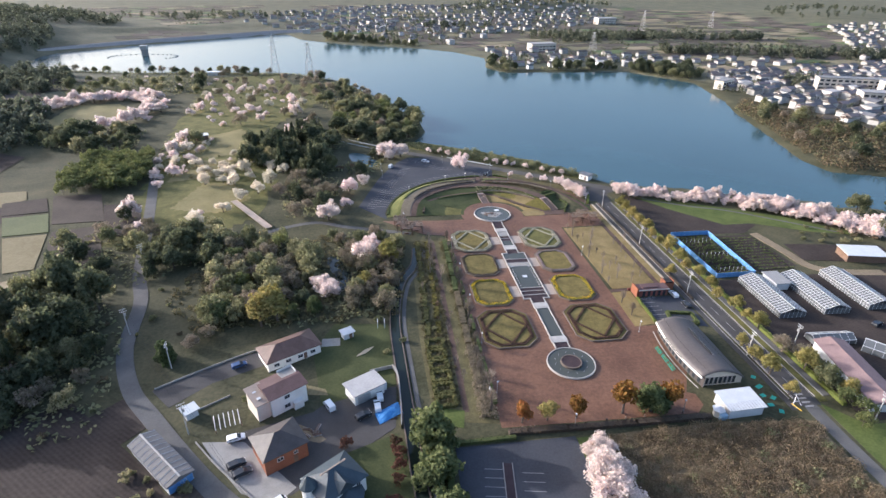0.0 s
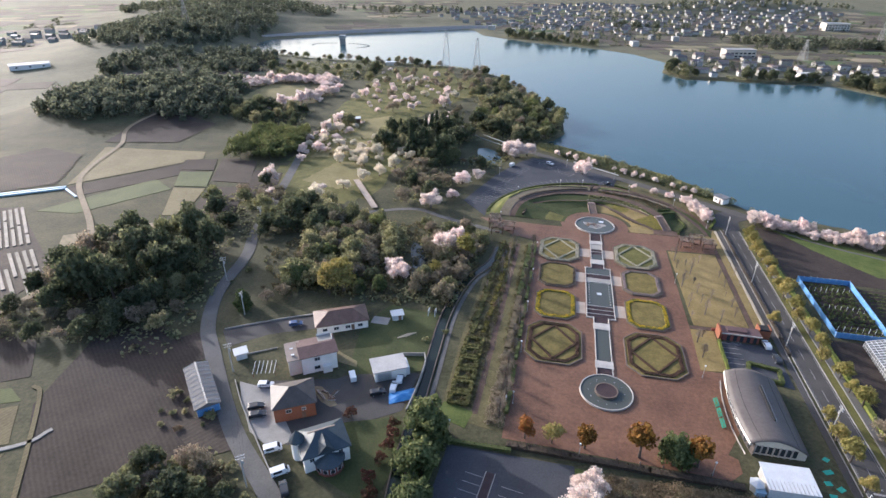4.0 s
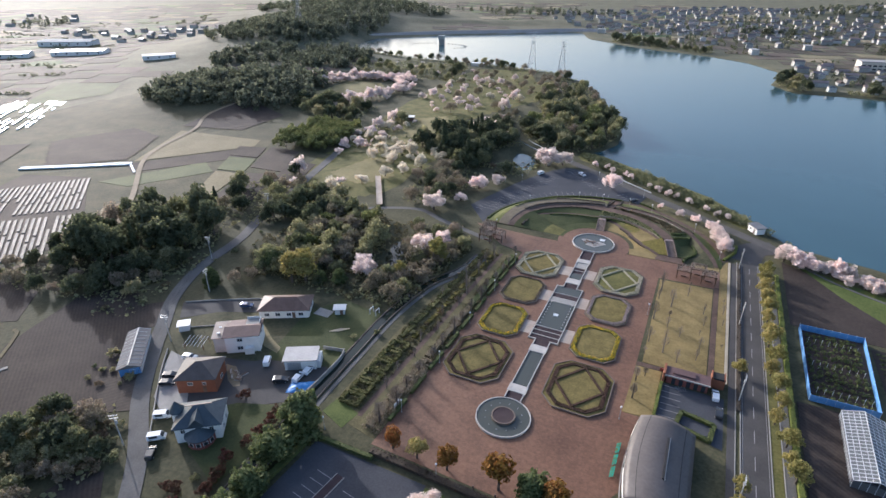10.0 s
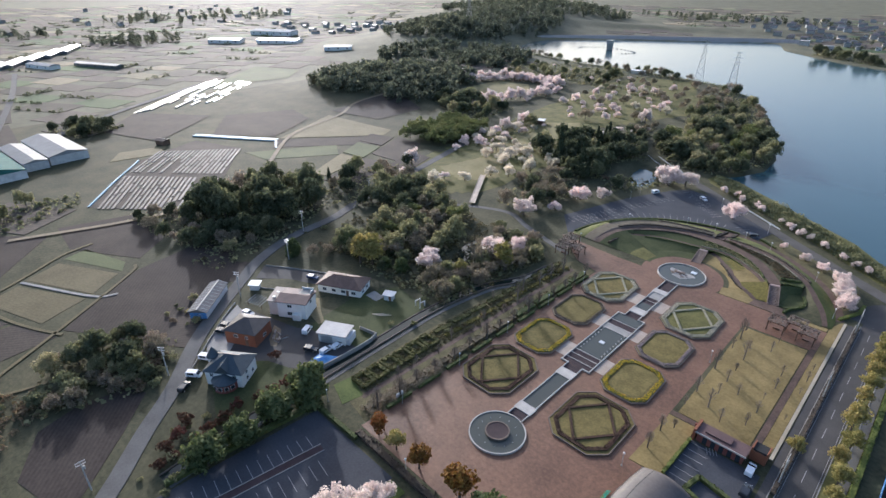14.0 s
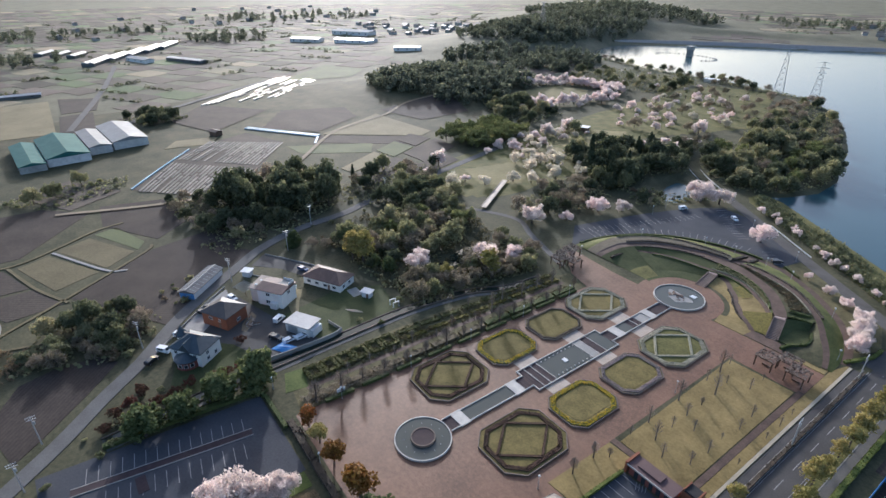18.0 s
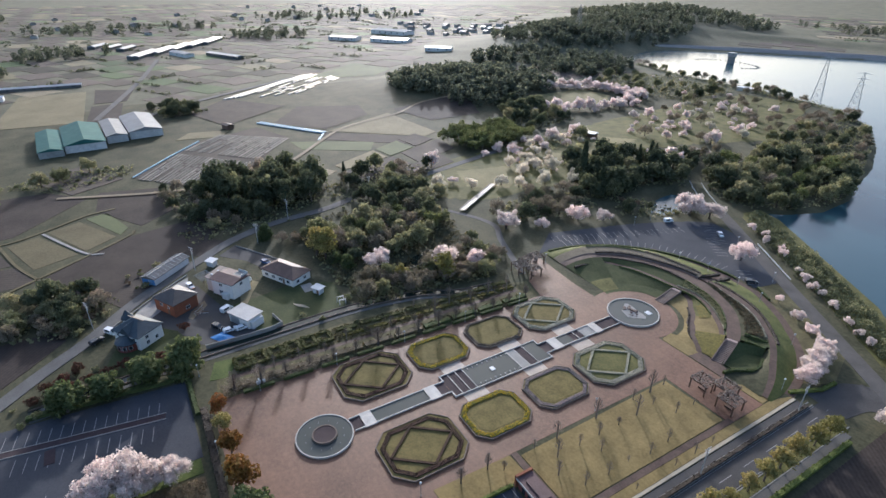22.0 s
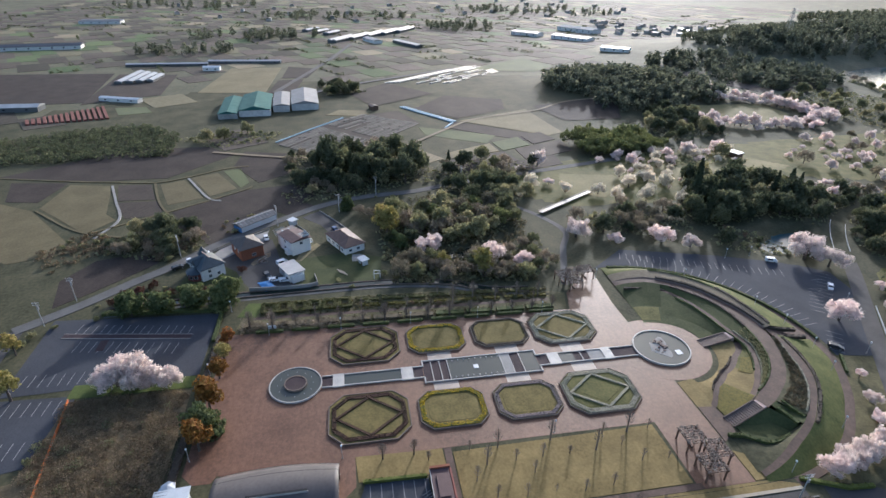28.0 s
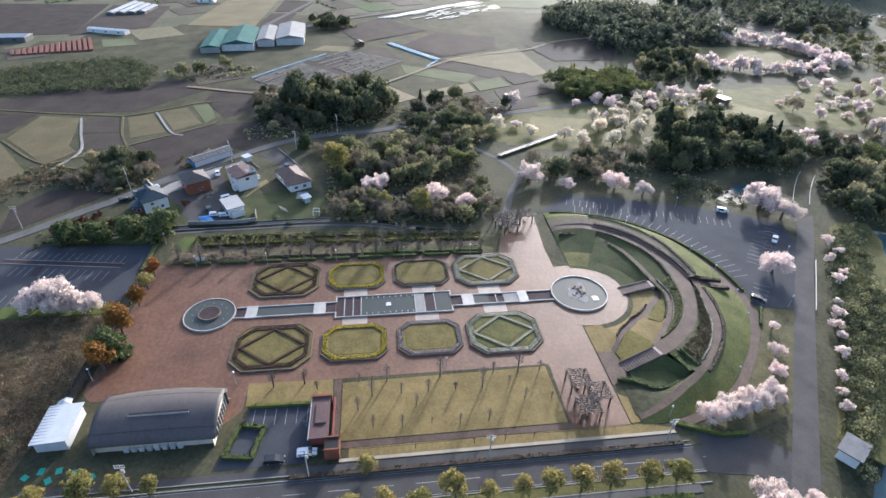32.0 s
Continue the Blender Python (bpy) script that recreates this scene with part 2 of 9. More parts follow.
surf("blossom_pink", (0.70, 0.580, 0.530), (0.93, 0.845, 0.795), big=0.5, fine=3.0, bump=0.0, own=True, rnd=0.12, island=0.18, leaf=0.58)
surf("blossom_white", (0.56, 0.50, 0.39), (0.84, 0.78, 0.65), big=0.5, fine=3.0, bump=0.0, own=True, rnd=0.15, island=0.18, leaf=0.55)
surf("leaf_yellow", (0.215, 0.185, 0.052), (0.385, 0.335, 0.115), big=0.5, fine=3.0, bump=0.0, own=True, rnd=0.2, island=0.25, leaf=0.4)
surf("leaf_olive", (0.172, 0.176, 0.084), (0.340, 0.325, 0.170), big=0.4, fine=3.0, bump=0.0, own=True, rnd=0.4, island=0.3, leaf=0.5)
surf("leaf_bud", (0.170, 0.142, 0.096), (0.320, 0.275, 0.195), big=0.4, fine=3.0, bump=0.0, own=True, rnd=0.3, island=0.3, leaf=0.45)
surf("leaf_dark", (0.062, 0.077, 0.042), (0.158, 0.168, 0.090), big=0.4, fine=3.0, bump=0.0, own=True, rnd=0.35, island=0.3, leaf=0.5)
# dark green foliage lightened and greyed: haze put into the leaf colour
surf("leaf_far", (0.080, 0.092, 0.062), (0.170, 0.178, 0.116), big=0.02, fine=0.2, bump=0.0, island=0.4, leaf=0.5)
surf("leaf_camphor", (0.062, 0.084, 0.030), (0.155, 0.180, 0.068), big=0.5, fine=3.0, bump=0.0, own=True, rnd=0.2, island=0.3, leaf=0.4)
surf("leaf_conifer", (0.036, 0.050, 0.024), (0.088, 0.102, 0.046), big=0.5, fine=3.0, bump=0.0, own=True, rnd=0.25, island=0.3, leaf=0.3)
surf("leaf_bamboo", (0.125, 0.142, 0.050), (0.230, 0.245, 0.095), big=0.5, fine=3.0, bump=0.0, own=True, rnd=0.2, island=0.25, leaf=0.45)
surf("leaf_orange", (0.170, 0.070, 0.016), (0.340, 0.160, 0.030), big=0.5, fine=3.0, bump=0.0, own=True, rnd=0.25, island=0.25, leaf=0.3)
surf("leaf_scrub", (0.130, 0.096, 0.056), (0.330, 0.258, 0.158), big=0.10, fine=0.9, bump=0.0, island=0.25, leaf=0.45)
surf("scrub_earth", (0.078, 0.060, 0.034), (0.215, 0.168, 0.098), big=0.12, fine=1.2, bump=0.6, spec=0.15)
surf("leaf_strip", (0.075, 0.066, 0.030), (0.205, 0.175, 0.080), big=0.09, fine=1.2, bump=0.0, island=0.35, leaf=0.3)
surf("leaf_red", (0.066, 0.030, 0.019), (0.140, 0.062, 0.034), big=0.5, fine=3.0, bump=0.0, own=True, rnd=0.2, island=0.25, leaf=0.3)
surf("leaf_dry", (0.108, 0.078, 0.044), (0.240, 0.182, 0.104), big=0.5, fine=3.0, bump=0.0, own=True, rnd=0.25, island=0.35, leaf=0.3)
surf("white_wall", (0.66, 0.64, 0.60), (0.80, 0.78, 0.74), big=0.4, fine=4.0, rough=0.8, bump=0.05, own=True, rnd=0.1)
surf("cream_wall", (0.52, 0.47, 0.39), (0.68, 0.62, 0.53), big=0.4, fine=4.0, rough=0.8, bump=0.05, own=True, rnd=0.1)
surf("brick_wall", (0.170, 0.058, 0.030), (0.270, 0.104, 0.054), big=0.5, fine=5.0, rough=0.85, bump=0.2, own=True)
surf("red_tile_wall", (0.150, 0.042, 0.034), (0.250, 0.085, 0.065), big=0.5, fine=5.0, rough=0.7, bump=0.1, own=True)
surf("roof_brown", (0.075, 0.046, 0.034), (0.140, 0.092, 0.068), big=0.4, fine=4.0, rough=0.6, bump=0.3, own=True, rnd=0.2)
surf("roof_grey", (0.090, 0.090, 0.095), (0.170, 0.168, 0.170), big=0.4, fine=4.0, rough=0.5, bump=0.2, own=True, rnd=0.4)
surf("roof_slate", (0.030, 0.042, 0.052), (0.060, 0.080, 0.094), big=0.4, fine=4.0, rough=0.45, bump=0.3, own=True)
surf("roof_tan", (0.250, 0.190, 0.150), (0.370, 0.300, 0.245), big=0.4, fine=4.0, rough=0.55, bump=0.2, own=True)
surf("hall_roof", (0.070, 0.060, 0.057), (0.115, 0.100, 0.094), big=0.12, fine=1.5, rough=0.55, bump=0.05, spec=0.35)
surf("white_metal", (0.50, 0.51, 0.52), (0.64, 0.65, 0.65), big=0.4, fine=3.0, rough=0.4, bump=0.05, own=True, spec=0.6)
surf("teal_roof", (0.032, 0.110, 0.096), (0.065, 0.165, 0.145), big=0.2, fine=2.0, rough=0.85, bump=0.05, own=True, spec=0.2)
surf("blue_sheet", (0.035, 0.160, 0.420), (0.090, 0.300, 0.620), big=0.6, fine=3.0, rough=0.5, bump=0.4, own=True)
surf("blue_net", (0.070, 0.190, 0.430), (0.160, 0.340, 0.600), big=0.6, fine=3.0, rough=0.6, bump=0.2, own=True)
surf("sheet_blue", (0.210, 0.350, 0.450), (0.340, 0.490, 0.580), big=0.6, fine=3.0, rough=0.6, bump=0.2, own=True)
surf("yellow_paint", (0.55, 0.34, 0.03), (0.70, 0.45, 0.05), big=0.6, fine=4.0, rough=0.5, bump=0.05, own=True)
surf("bin_blue", (0.22, 0.34, 0.46), (0.32, 0.45, 0.57), big=0.6, fine=4.0, rough=0.5, bump=0.05, own=True)
surf("red_rows", (0.120, 0.040, 0.028), (0.215, 0.080, 0.056), big=0.3, fine=2.0, rough=0.85, bump=0.3)
surf("film_row", (0.26, 0.26, 0.26), (0.44, 0.44, 0.43), big=0.15, fine=1.0, rough=0.35, bump=0.1, spec=0.5, island=0.2)
surf("seed_row", (0.092, 0.082, 0.068), (0.205, 0.186, 0.158), big=0.15, fine=1.0, rough=0.7, bump=0.15, spec=0.25, island=0.3)
surf("sand_stone", (0.300, 0.255, 0.185), (0.430, 0.375, 0.285), big=0.3, fine=4.0, rough=0.85, bump=0.1)
surf("steel", (0.42, 0.43, 0.44), (0.58, 0.59, 0.60), big=0.5, fine=4.0, rough=0.45, bump=0.0, metal=0.6, own=True)
surf("pole_grey", (0.34, 0.33, 0.31), (0.46, 0.45, 0.43), big=0.5, fine=4.0, rough=0.7, bump=0.05, own=True)
surf("timber", (0.105, 0.062, 0.040), (0.190, 0.120, 0.082), big=0.6, fine=5.0, rough=0.75, bump=0.3, own=True)
surf("green_mat", (0.030, 0.260, 0.190), (0.050, 0.360, 0.270), big=0.6, fine=4.0, rough=0.7, bump=0.1, own=True)
surf("car_white", (0.72, 0.73, 0.74), (0.80, 0.80, 0.80), big=0.6, fine=4.0, rough=0.25, bump=0.0, own=True, spec=0.6)
surf("car_dark", (0.020, 0.022, 0.026), (0.040, 0.042, 0.046), big=0.6, fine=4.0, rough=0.25, bump=0.0, own=True, spec=0.6)
surf("car_blue", (0.030, 0.060, 0.150), (0.045, 0.085, 0.190), big=0.6, fine=4.0, rough=0.25, bump=0.0, own=True, spec=0.6)
surf("rubber", (0.015, 0.015, 0.016), (0.030, 0.030, 0.031), big=1.0, fine=5.0, rough=0.9, bump=0.1, own=True)
surf("orange_net", (0.480, 0.130, 0.030), (0.640, 0.200, 0.050), big=0.6, fine=4.0, rough=0.7, bump=0.2, own=True)
surf("lamp_globe", (0.75, 0.75, 0.74), (0.82, 0.82, 0.81), big=1.0, fine=4.0, rough=0.3, bump=0.0, own=True)
surf("town_wall", (0.29, 0.28, 0.26), (0.58, 0.56, 0.52), big=0.05, fine=0.6, rough=0.8, bump=0.0, island=0.25, rnd=0.3)
surf("flat_roof", (0.24, 0.235, 0.225), (0.36, 0.35, 0.34), big=0.2, fine=2.0, rough=0.7, bump=0.05, own=True, rnd=0.3)


def glassy(name, colour, rough, ior=1.33, wave=0.0, scale=0.6, spec=0.5):
    m = bpy.data.materials.new(name)
    m.use_nodes = True
    nt = m.node_tree
    bsdf = nt.nodes["Principled BSDF"]
    bsdf.inputs["Roughness"].default_value, bsdf.inputs["IOR"].default_value = rough, ior
    bsdf.inputs["Specular IOR Level"].default_value = spec
    geo = nt.nodes.new("ShaderNodeNewGeometry")
    big = node(nt, "ShaderNodeTexNoise", Scale=0.012, Detail=3.0)
    nt.links.new(geo.outputs["Position"], big.inputs["Vector"])
    mx = nt.nodes.new("ShaderNodeMix")
    mx.data_type = "RGBA"
    mx.inputs[6].default_value, mx.inputs[7].default_value = (*colour, 1), (*[c * 1.5 for c in colour], 1)
    nt.links.new(big.outputs[0], mx.inputs[0]), nt.links.new(mx.outputs[2], bsdf.inputs["Base Color"])
    if wave:
        n = node(nt, "ShaderNodeTexNoise", Scale=scale, Detail=4.0, Roughness=0.6)
        bp = nt.nodes.new("ShaderNodeBump")
        bp.inputs["Strength"].default_value, bp.inputs["Distance"].default_value = wave, 0.1
        nt.links.new(geo.outputs["Position"], n.inputs["Vector"]), nt.links.new(n.outputs[0], bp.inputs["Height"])
        nt.links.new(bp.outputs[0], bsdf.inputs["Normal"])
    MATS[name] = m
    return m


glassy("lake_water", (0.030, 0.064, 0.076), 0.16, wave=0.25, scale=0.35)
glassy("pool_water", (0.058, 0.062, 0.054), 0.22, wave=0.12, scale=1.5)
glassy("pond_water", (0.014, 0.020, 0.016), 0.06, wave=0.08, scale=0.8)
glassy("window_glass", (0.030, 0.036, 0.042), 0.06, ior=1.5)
glassy("greenhouse_glass", (0.085, 0.088, 0.088), 0.35, ior=1.45, wave=0.15, scale=0.8)
glassy("greenhouse_film", (0.095, 0.100, 0.102), 0.30, ior=1.45, wave=0.2, scale=0.8)


# ---- building helpers ----
class Geo:
    """Corners and faces that become one mesh."""

    def __init__(self):
        self.v, self.f, self.k = [], [], []

    def add(self, verts, faces, k=0):
        base = len(self.v)
        self.v.extend(tuple(p) for p in verts)
        self.f.extend(tuple(i + base for i in f) for f in faces)
        self.k.extend([k] * len(faces))
        return self

    def prism(self, poly, z0, z1, k=0, inset=0.0):
        """A plate or block over a polygon given counter-clockwise; inset draws its top in."""
        n = len(poly)
        cx, cy = sum(p[0] for p in poly) / n, sum(p[1] for p in poly) / n
        top = []
        for x, y in poly:
            d = math.hypot(x - cx, y - cy) or 1
            top.append((x - (x - cx) / d * inset, y - (y - cy) / d * inset, z1))
        faces = [tuple(range(n, 2 * n)), tuple(range(n - 1, -1, -1))]
        faces += [(i, (i + 1) % n, n + (i + 1) % n, n + i) for i in range(n)]
        return self.add([(x, y, z0) for x, y in poly] + top, faces, k)

    def box(self, x0, y0, z0, x1, y1, z1, k=0, inset=0.0):
        return self.prism([(x0, y0), (x1, y0), (x1, y1), (x0, y1)], z0, z1, k, inset)

    def tube(self, path, radii, sides=6, k=0):
        """A tapered round bar along the path."""
        rings = []
        for i, p in enumerate(path):
            p = Vector(p)
            d = (Vector(path[min(i + 1, len(path) - 1)]) - Vector(path[max(i - 1, 0)])).normalized()
            a = d.orthogonal().normalized()
            b = d.cross(a)
            rings += [p + radii[i] * (a * math.cos(2 * math.pi * s / sides) + b * math.sin(2 * math.pi * s / sides)) for s in range(sides)]
        faces = [(i * sides + s, i * sides + (s + 1) % sides, (i + 1) * sides + (s + 1) % sides, (i + 1) * sides + s)
                 for i in range(len(path) - 1) for s in range(sides)]
        faces += [tuple(range(sides - 1, -1, -1)), tuple(range((len(path) - 1) * sides, len(path) * sides))]
        return self.add(rings, faces, k)

    def band(self, inner, outer, k=0, closed=False):
        """A strip between two rows of corners."""
        n = len(inner)
        faces = [(i, n + i, n + (i + 1) % n, (i + 1) % n) for i in range(n if closed else n - 1)]
        return self.add(list(inner) + list(outer), faces, k)

    def ring(self, cx, cy, profile, a0=0.0, a1=360.0, steps=48, k=0):
        """A profile of (radius, height) swept about an upright axis."""
        n, full = len(profile), abs(a1 - a0) >= 360
        verts, faces = [], []
        count = steps if full else steps + 1
        for s in range(count):
            a = radians(a0 + (a1 - a0) * s / steps)
            verts += [(cx + r * math.cos(a), cy + r * math.sin(a), z) for r, z in profile]
        for s in range(steps):
            t = (s + 1) % count
            faces += [(s * n + j, s * n + j + 1, t * n + j + 1, t * n + j) for j in range(n - 1)]
        return self.add(verts, faces, k)

    def leaves(self, centres, normals, size, rng, k=0, flat=0.55):
        """Small bent leaf clumps at the centres, facing roughly along the normals."""
        n = len(centres)
        d = normals + rng.normal(0, flat, (n, 3))
        d /= np.linalg.norm(d, axis=1, keepdims=True) + 1e-9
        u = np.cross(d, rng.normal(0, 1, (n, 3)))
        u /= np.linalg.norm(u, axis=1, keepdims=True) + 1e-9
        w = np.cross(d, u)
        s = size * rng.uniform(0.6, 1.35, (n, 1))
        lift = d * s * 0.25
        quad = np.stack([centres - u * s - w * s * 0.5, centres + u * s * 0.8 - w * s * 0.7 - lift, centres + u * s + w * s * 0.6,
                         centres - u * s * 0.7 + w * s * 0.8 - lift], 1).reshape(-1, 3)
        base = len(self.v)
        self.v.extend(map(tuple, quad.tolist()))
        self.f.extend((base + 4 * i, base + 4 * i + 1, base + 4 * i + 2, base + 4 * i + 3) for i in range(n))
        self.k.extend([k] * n)
        return self


def mesh_of(name, geo, mats, smooth=False):
    me = bpy.data.meshes.new(name)
    me.from_pydata(geo.v, [], geo.f)
    for m in mats if isinstance(mats, (list, tuple)) else [mats]:
        me.materials.append(M[m])
    if any(geo.k):
        me.polygons.foreach_set("material_index", geo.k)
    if smooth:
        me.polygons.foreach_set("use_smooth", [True] * len(me.polygons))
    me.update()
    return me


def part(name, geo, material, parent=None, label="", smooth=False):
    """Links a Geo, or a mesh that is there already, as one object under its parent."""
    ob = new(name, geo if isinstance(geo, bpy.types.Mesh) else mesh_of(name, geo, material, smooth))
    if parent is not None:
        ob.parent = parent
    return tagged(ob, label=label)


def thing(name, label, category, group="", at=None, kind=""):
    ob = new(name)
    ob.empty_display_size = 0.5
    if at is not None:
        ob.matrix_basis = at
    return tagged(ob, label, category, group, kind)


def structure(name, geo, material, label, smooth=False, category="ground"):
    return tagged(part(name, geo, material, smooth=smooth), label, category, kind="structure")


def slab(name, poly, z, material, label, depth=0.4, category="ground"):
    a = sum(x0 * y1 - x1 * y0 for (x0, y0), (x1, y1) in zip(poly, poly[1:] + poly[:1]))
    return structure(name, Geo().prism(poly if a > 0 else poly[::-1], z - depth, z), material, label, category=category)


def smooth_line(pts, steps=6):
    p = [Vector((*q, 0)) if len(q) == 2 else Vector(q) for q in pts]
    p = [2 * p[0] - p[1]] + p + [2 * p[-1] - p[-2]]
    out = []
    for i in range(1, len(p) - 2):
        for s in range(steps):
            t = s / steps
            out.append(0.5 * (2 * p[i] + (p[i + 1] - p[i - 1]) * t + (2 * p[i - 1] - 5 * p[i] + 4 * p[i + 1] - p[i + 2]) * t * t
                              + (3 * p[i] - p[i - 1] - 3 * p[i + 1] + p[i + 2]) * t ** 3))
    return out + [p[-2]]


def ribbon(pts, width, z, depth=0.3, steps=6, offset=0.0):
    """A road-like plate along a line, with sides."""
    line = smooth_line(pts, steps)
    g = Geo()
    left, right = [], []
    for i, p in enumerate(line):
        d = (line[min(i + 1, len(line) - 1)] - line[max(i - 1, 0)]).normalized()
        n = Vector((-d.y, d.x, 0))
        left.append(p + n * (offset + width / 2)), right.append(p + n * (offset - width / 2))
    up = lambda row, h: [(q.x, q.y, h) for q in row]
    g.band(up(left, z), up(right, z)), g.band(up(right, z), up(right, z - depth)), g.band(up(left, z - depth), up(left, z))
    return g


# ---- the land: one sheet with the lake's bed, low hills and the dam in it ----
LAKE_S = [(520, 60), (400, 130), (300, 185), (238, 216), (201, 235), (177, 242), (151, 256), (118, 265), (110, 276), (84, 304), (63, 320), (47, 330), (32, 338), (24, 347), (12, 350)]
LAKE_W = [(20, 358), (28, 378), (27, 405), (18, 432), (8, 470), (-12, 520), (-40, 575), (-80, 612), (-150, 632), (-255, 634), (-330, 655), (-376, 677), (-402, 745), (-400, 785)]
LAKE_N = [(-321, 862), (-162, 975), (-135, 985), (-110, 915), (-31, 847), (70, 800), (106, 770), (138, 710), (125, 640), (140, 606), (182, 607), (278, 600), (318, 530), (300, 450), (284, 410), (268, 350), (250, 290), (252, 270), (280, 258), (420, 190), (560, 110)]
LAKE = np.array(LAKE_S + LAKE_W + LAKE_N, float)
POND = np.array([(-26, 337), (-24, 322), (-16, 307), (-9, 306), (-7, 316), (-14, 332)], float)


def signed(poly, x, y):
    """Distance to a polygon's edge, positive inside."""
    best, inside = np.full(x.shape, 1e9), np.zeros(x.shape, bool)
    for (x0, y0), (x1, y1) in zip(poly, np.roll(poly, -1, 0)):
        ex, ey = x1 - x0, y1 - y0
        t = np.clip(((x - x0) * ex + (y - y0) * ey) / (ex * ex + ey * ey), 0, 1)
        best = np.minimum(best, np.hypot(x - x0 - t * ex, y - y0 - t * ey))
        cross = (y0 > y) != (y1 > y)
        with np.errstate(divide="ignore", invalid="ignore"):
            inside ^= cross & (x < (x1 - x0) * (y - y0) / (y1 - y0 if y1 != y0 else 1e-9) + x0)
    return np.where(inside, best, -best)


def hump(x, y, cx, cy, rx, ry, h, turn=0.0):
    c, s = math.cos(radians(turn)), math.sin(radians(turn))
    u, v = ((x - cx) * c + (y - cy) * s) / rx, (-(x - cx) * s + (y - cy) * c) / ry
    return h * np.exp(-(u * u + v * v))


def land(x, y):
    x, y = np.asarray(x, float), np.asarray(y, float)
    z = hump(x, y, -300, 385, 60, 75, 9, -10) + hump(x, y, -520, 760, 110, 240, 24, 10) + hump(x, y, -640, 1050, 200, 160, 26)
    z = z + hump(x, y, -440, 640, 60, 70, 10) + hump(x, y, 420, 1500, 240, 70, 22, 20) + hump(x, y, 1100, 1250, 160, 200, 20)
    z = z + hump(x, y, -270, 1080, 260, 26, 6, 38) + hump(x, y, -70, 440, 60, 90, 2.5) + hump(x, y, -10, 415, 30, 45, 3)
    z = z + hump(x, y, 330, 330, 40, 60, 3) + hump(x, y, 500, 420, 120, 90, 4)
    d = signed(LAKE, x, y)
    z = z * np.clip(-d / 45, 0, 1)
    z = np.where(d > -3, np.minimum(z, np.clip(-(d + 3) * 0.45, -4, 0)), z)
    p = signed(POND, x, y)
    return np.where(p > -3, np.minimum(z, np.clip(-(p + 3) * 0.4, -2, 0)), z)


def steps_between(*stops):
    out = []
    for (a, b, d) in stops:
        out += list(np.arange(a, b, d))
    return np.array(out + [stops[-1][1]])


gx = steps_between((-4400, -1600, 280), (-1600, -600, 40), (-600, -130, 9), (-130, 130, 4.5), (130, 420, 7), (420, 1000, 30), (1000, 4400, 280))
gy = steps_between((-4400, -400, 250), (-400, -30, 25), (-30, 230, 13), (230, 480, 4.5), (480, 1020, 8), (1020, 1900, 35), (1900, 4600, 270))
XX, YY = np.meshgrid(gx, gy)
ZZ = land(XX, YY)
nx, ny = len(gx), len(gy)
ground = Geo()
ground.v = list(zip(XX.ravel().tolist(), YY.ravel().tolist(), ZZ.ravel().tolist()))
ground.f = [(j * nx + i, j * nx + i + 1, (j + 1) * nx + i + 1, (j + 1) * nx + i) for j in range(ny - 1) for i in range(nx - 1)]
ground.k = [0] * len(ground.f)
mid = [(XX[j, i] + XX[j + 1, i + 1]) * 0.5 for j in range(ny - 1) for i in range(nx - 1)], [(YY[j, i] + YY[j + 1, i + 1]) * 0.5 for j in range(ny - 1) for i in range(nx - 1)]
# beyond 430 m the paler, haze-coloured ground takes over
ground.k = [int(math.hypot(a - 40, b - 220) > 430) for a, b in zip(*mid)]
structure("ground", ground, ["wild_ground", "hazed_ground"], "rough grass and earth reaching to the horizon, paler far out for haze", smooth=True)


def height(x, y):
    return float(land(x, y))


wg = Geo()
wg.add([(-480, 40, -1.2), (620, 40, -1.2), (620, 1040, -1.2), (-480, 1040, -1.2)], [(0, 1, 2, 3)])
structure("lake_water", wg, "lake_water", "calm dark blue water of the reservoir", category="water")

# ---- roads and paths ----
EAST_ROAD = [(101.4, 97), (101.5, 110), (101.6, 150), (101.6, 225), (102.5, 246), (104, 258)]
structure("road_east", ribbon(EAST_ROAD, 6.4, 0.06), "asphalt", "dark asphalt road past the park", category="road")
LAKE_ROAD = [(118.5, 250.5), (112, 256), (78, 280), (44, 304), (8, 330), (-4, 336.5), (-17, 346.5), (-31, 360), (-38.5, 376), (-43, 402), (-45, 446), (-48, 490), (-50, 530), (-66, 560)]
structure("lane_east", ribbon([(101.6, -60), (101.2, 60), (101.0, 85), (101.4, 99)], 3.8, 0.05), "old_asphalt", "narrow grey lane leading south", category="road")
slab("lane_verge", [(103.3, 40), (150, 40), (150, 88), (111, 89), (104.4, 98)], 0.05, "fresh_grass", "fresh green grass beside the lane")
structure("road_lake", ribbon(LAKE_ROAD, 5.4, 0.085), "shore_asphalt", "grey asphalt road along the shore", category="road")
structure("bank_path", ribbon([(116, 249.5), (127, 238), (141, 229), (158, 221), (176, 207), (192, 194)], 1.1, 0.2), "old_asphalt", "narrow pale path under the cherry bank", category="path")
structure("nursery_track", ribbon([(153.5, 197), (155.5, 180), (157, 167), (166, 161.5), (182, 159)], 4.2, 0.17), "bank_earth", "pale dirt track between the vegetable plots", category="path")
structure("junction", ribbon([(100, 240), (103, 252), (112, 258)], 11, 0.075), "asphalt", "dark asphalt road junction", category="road")
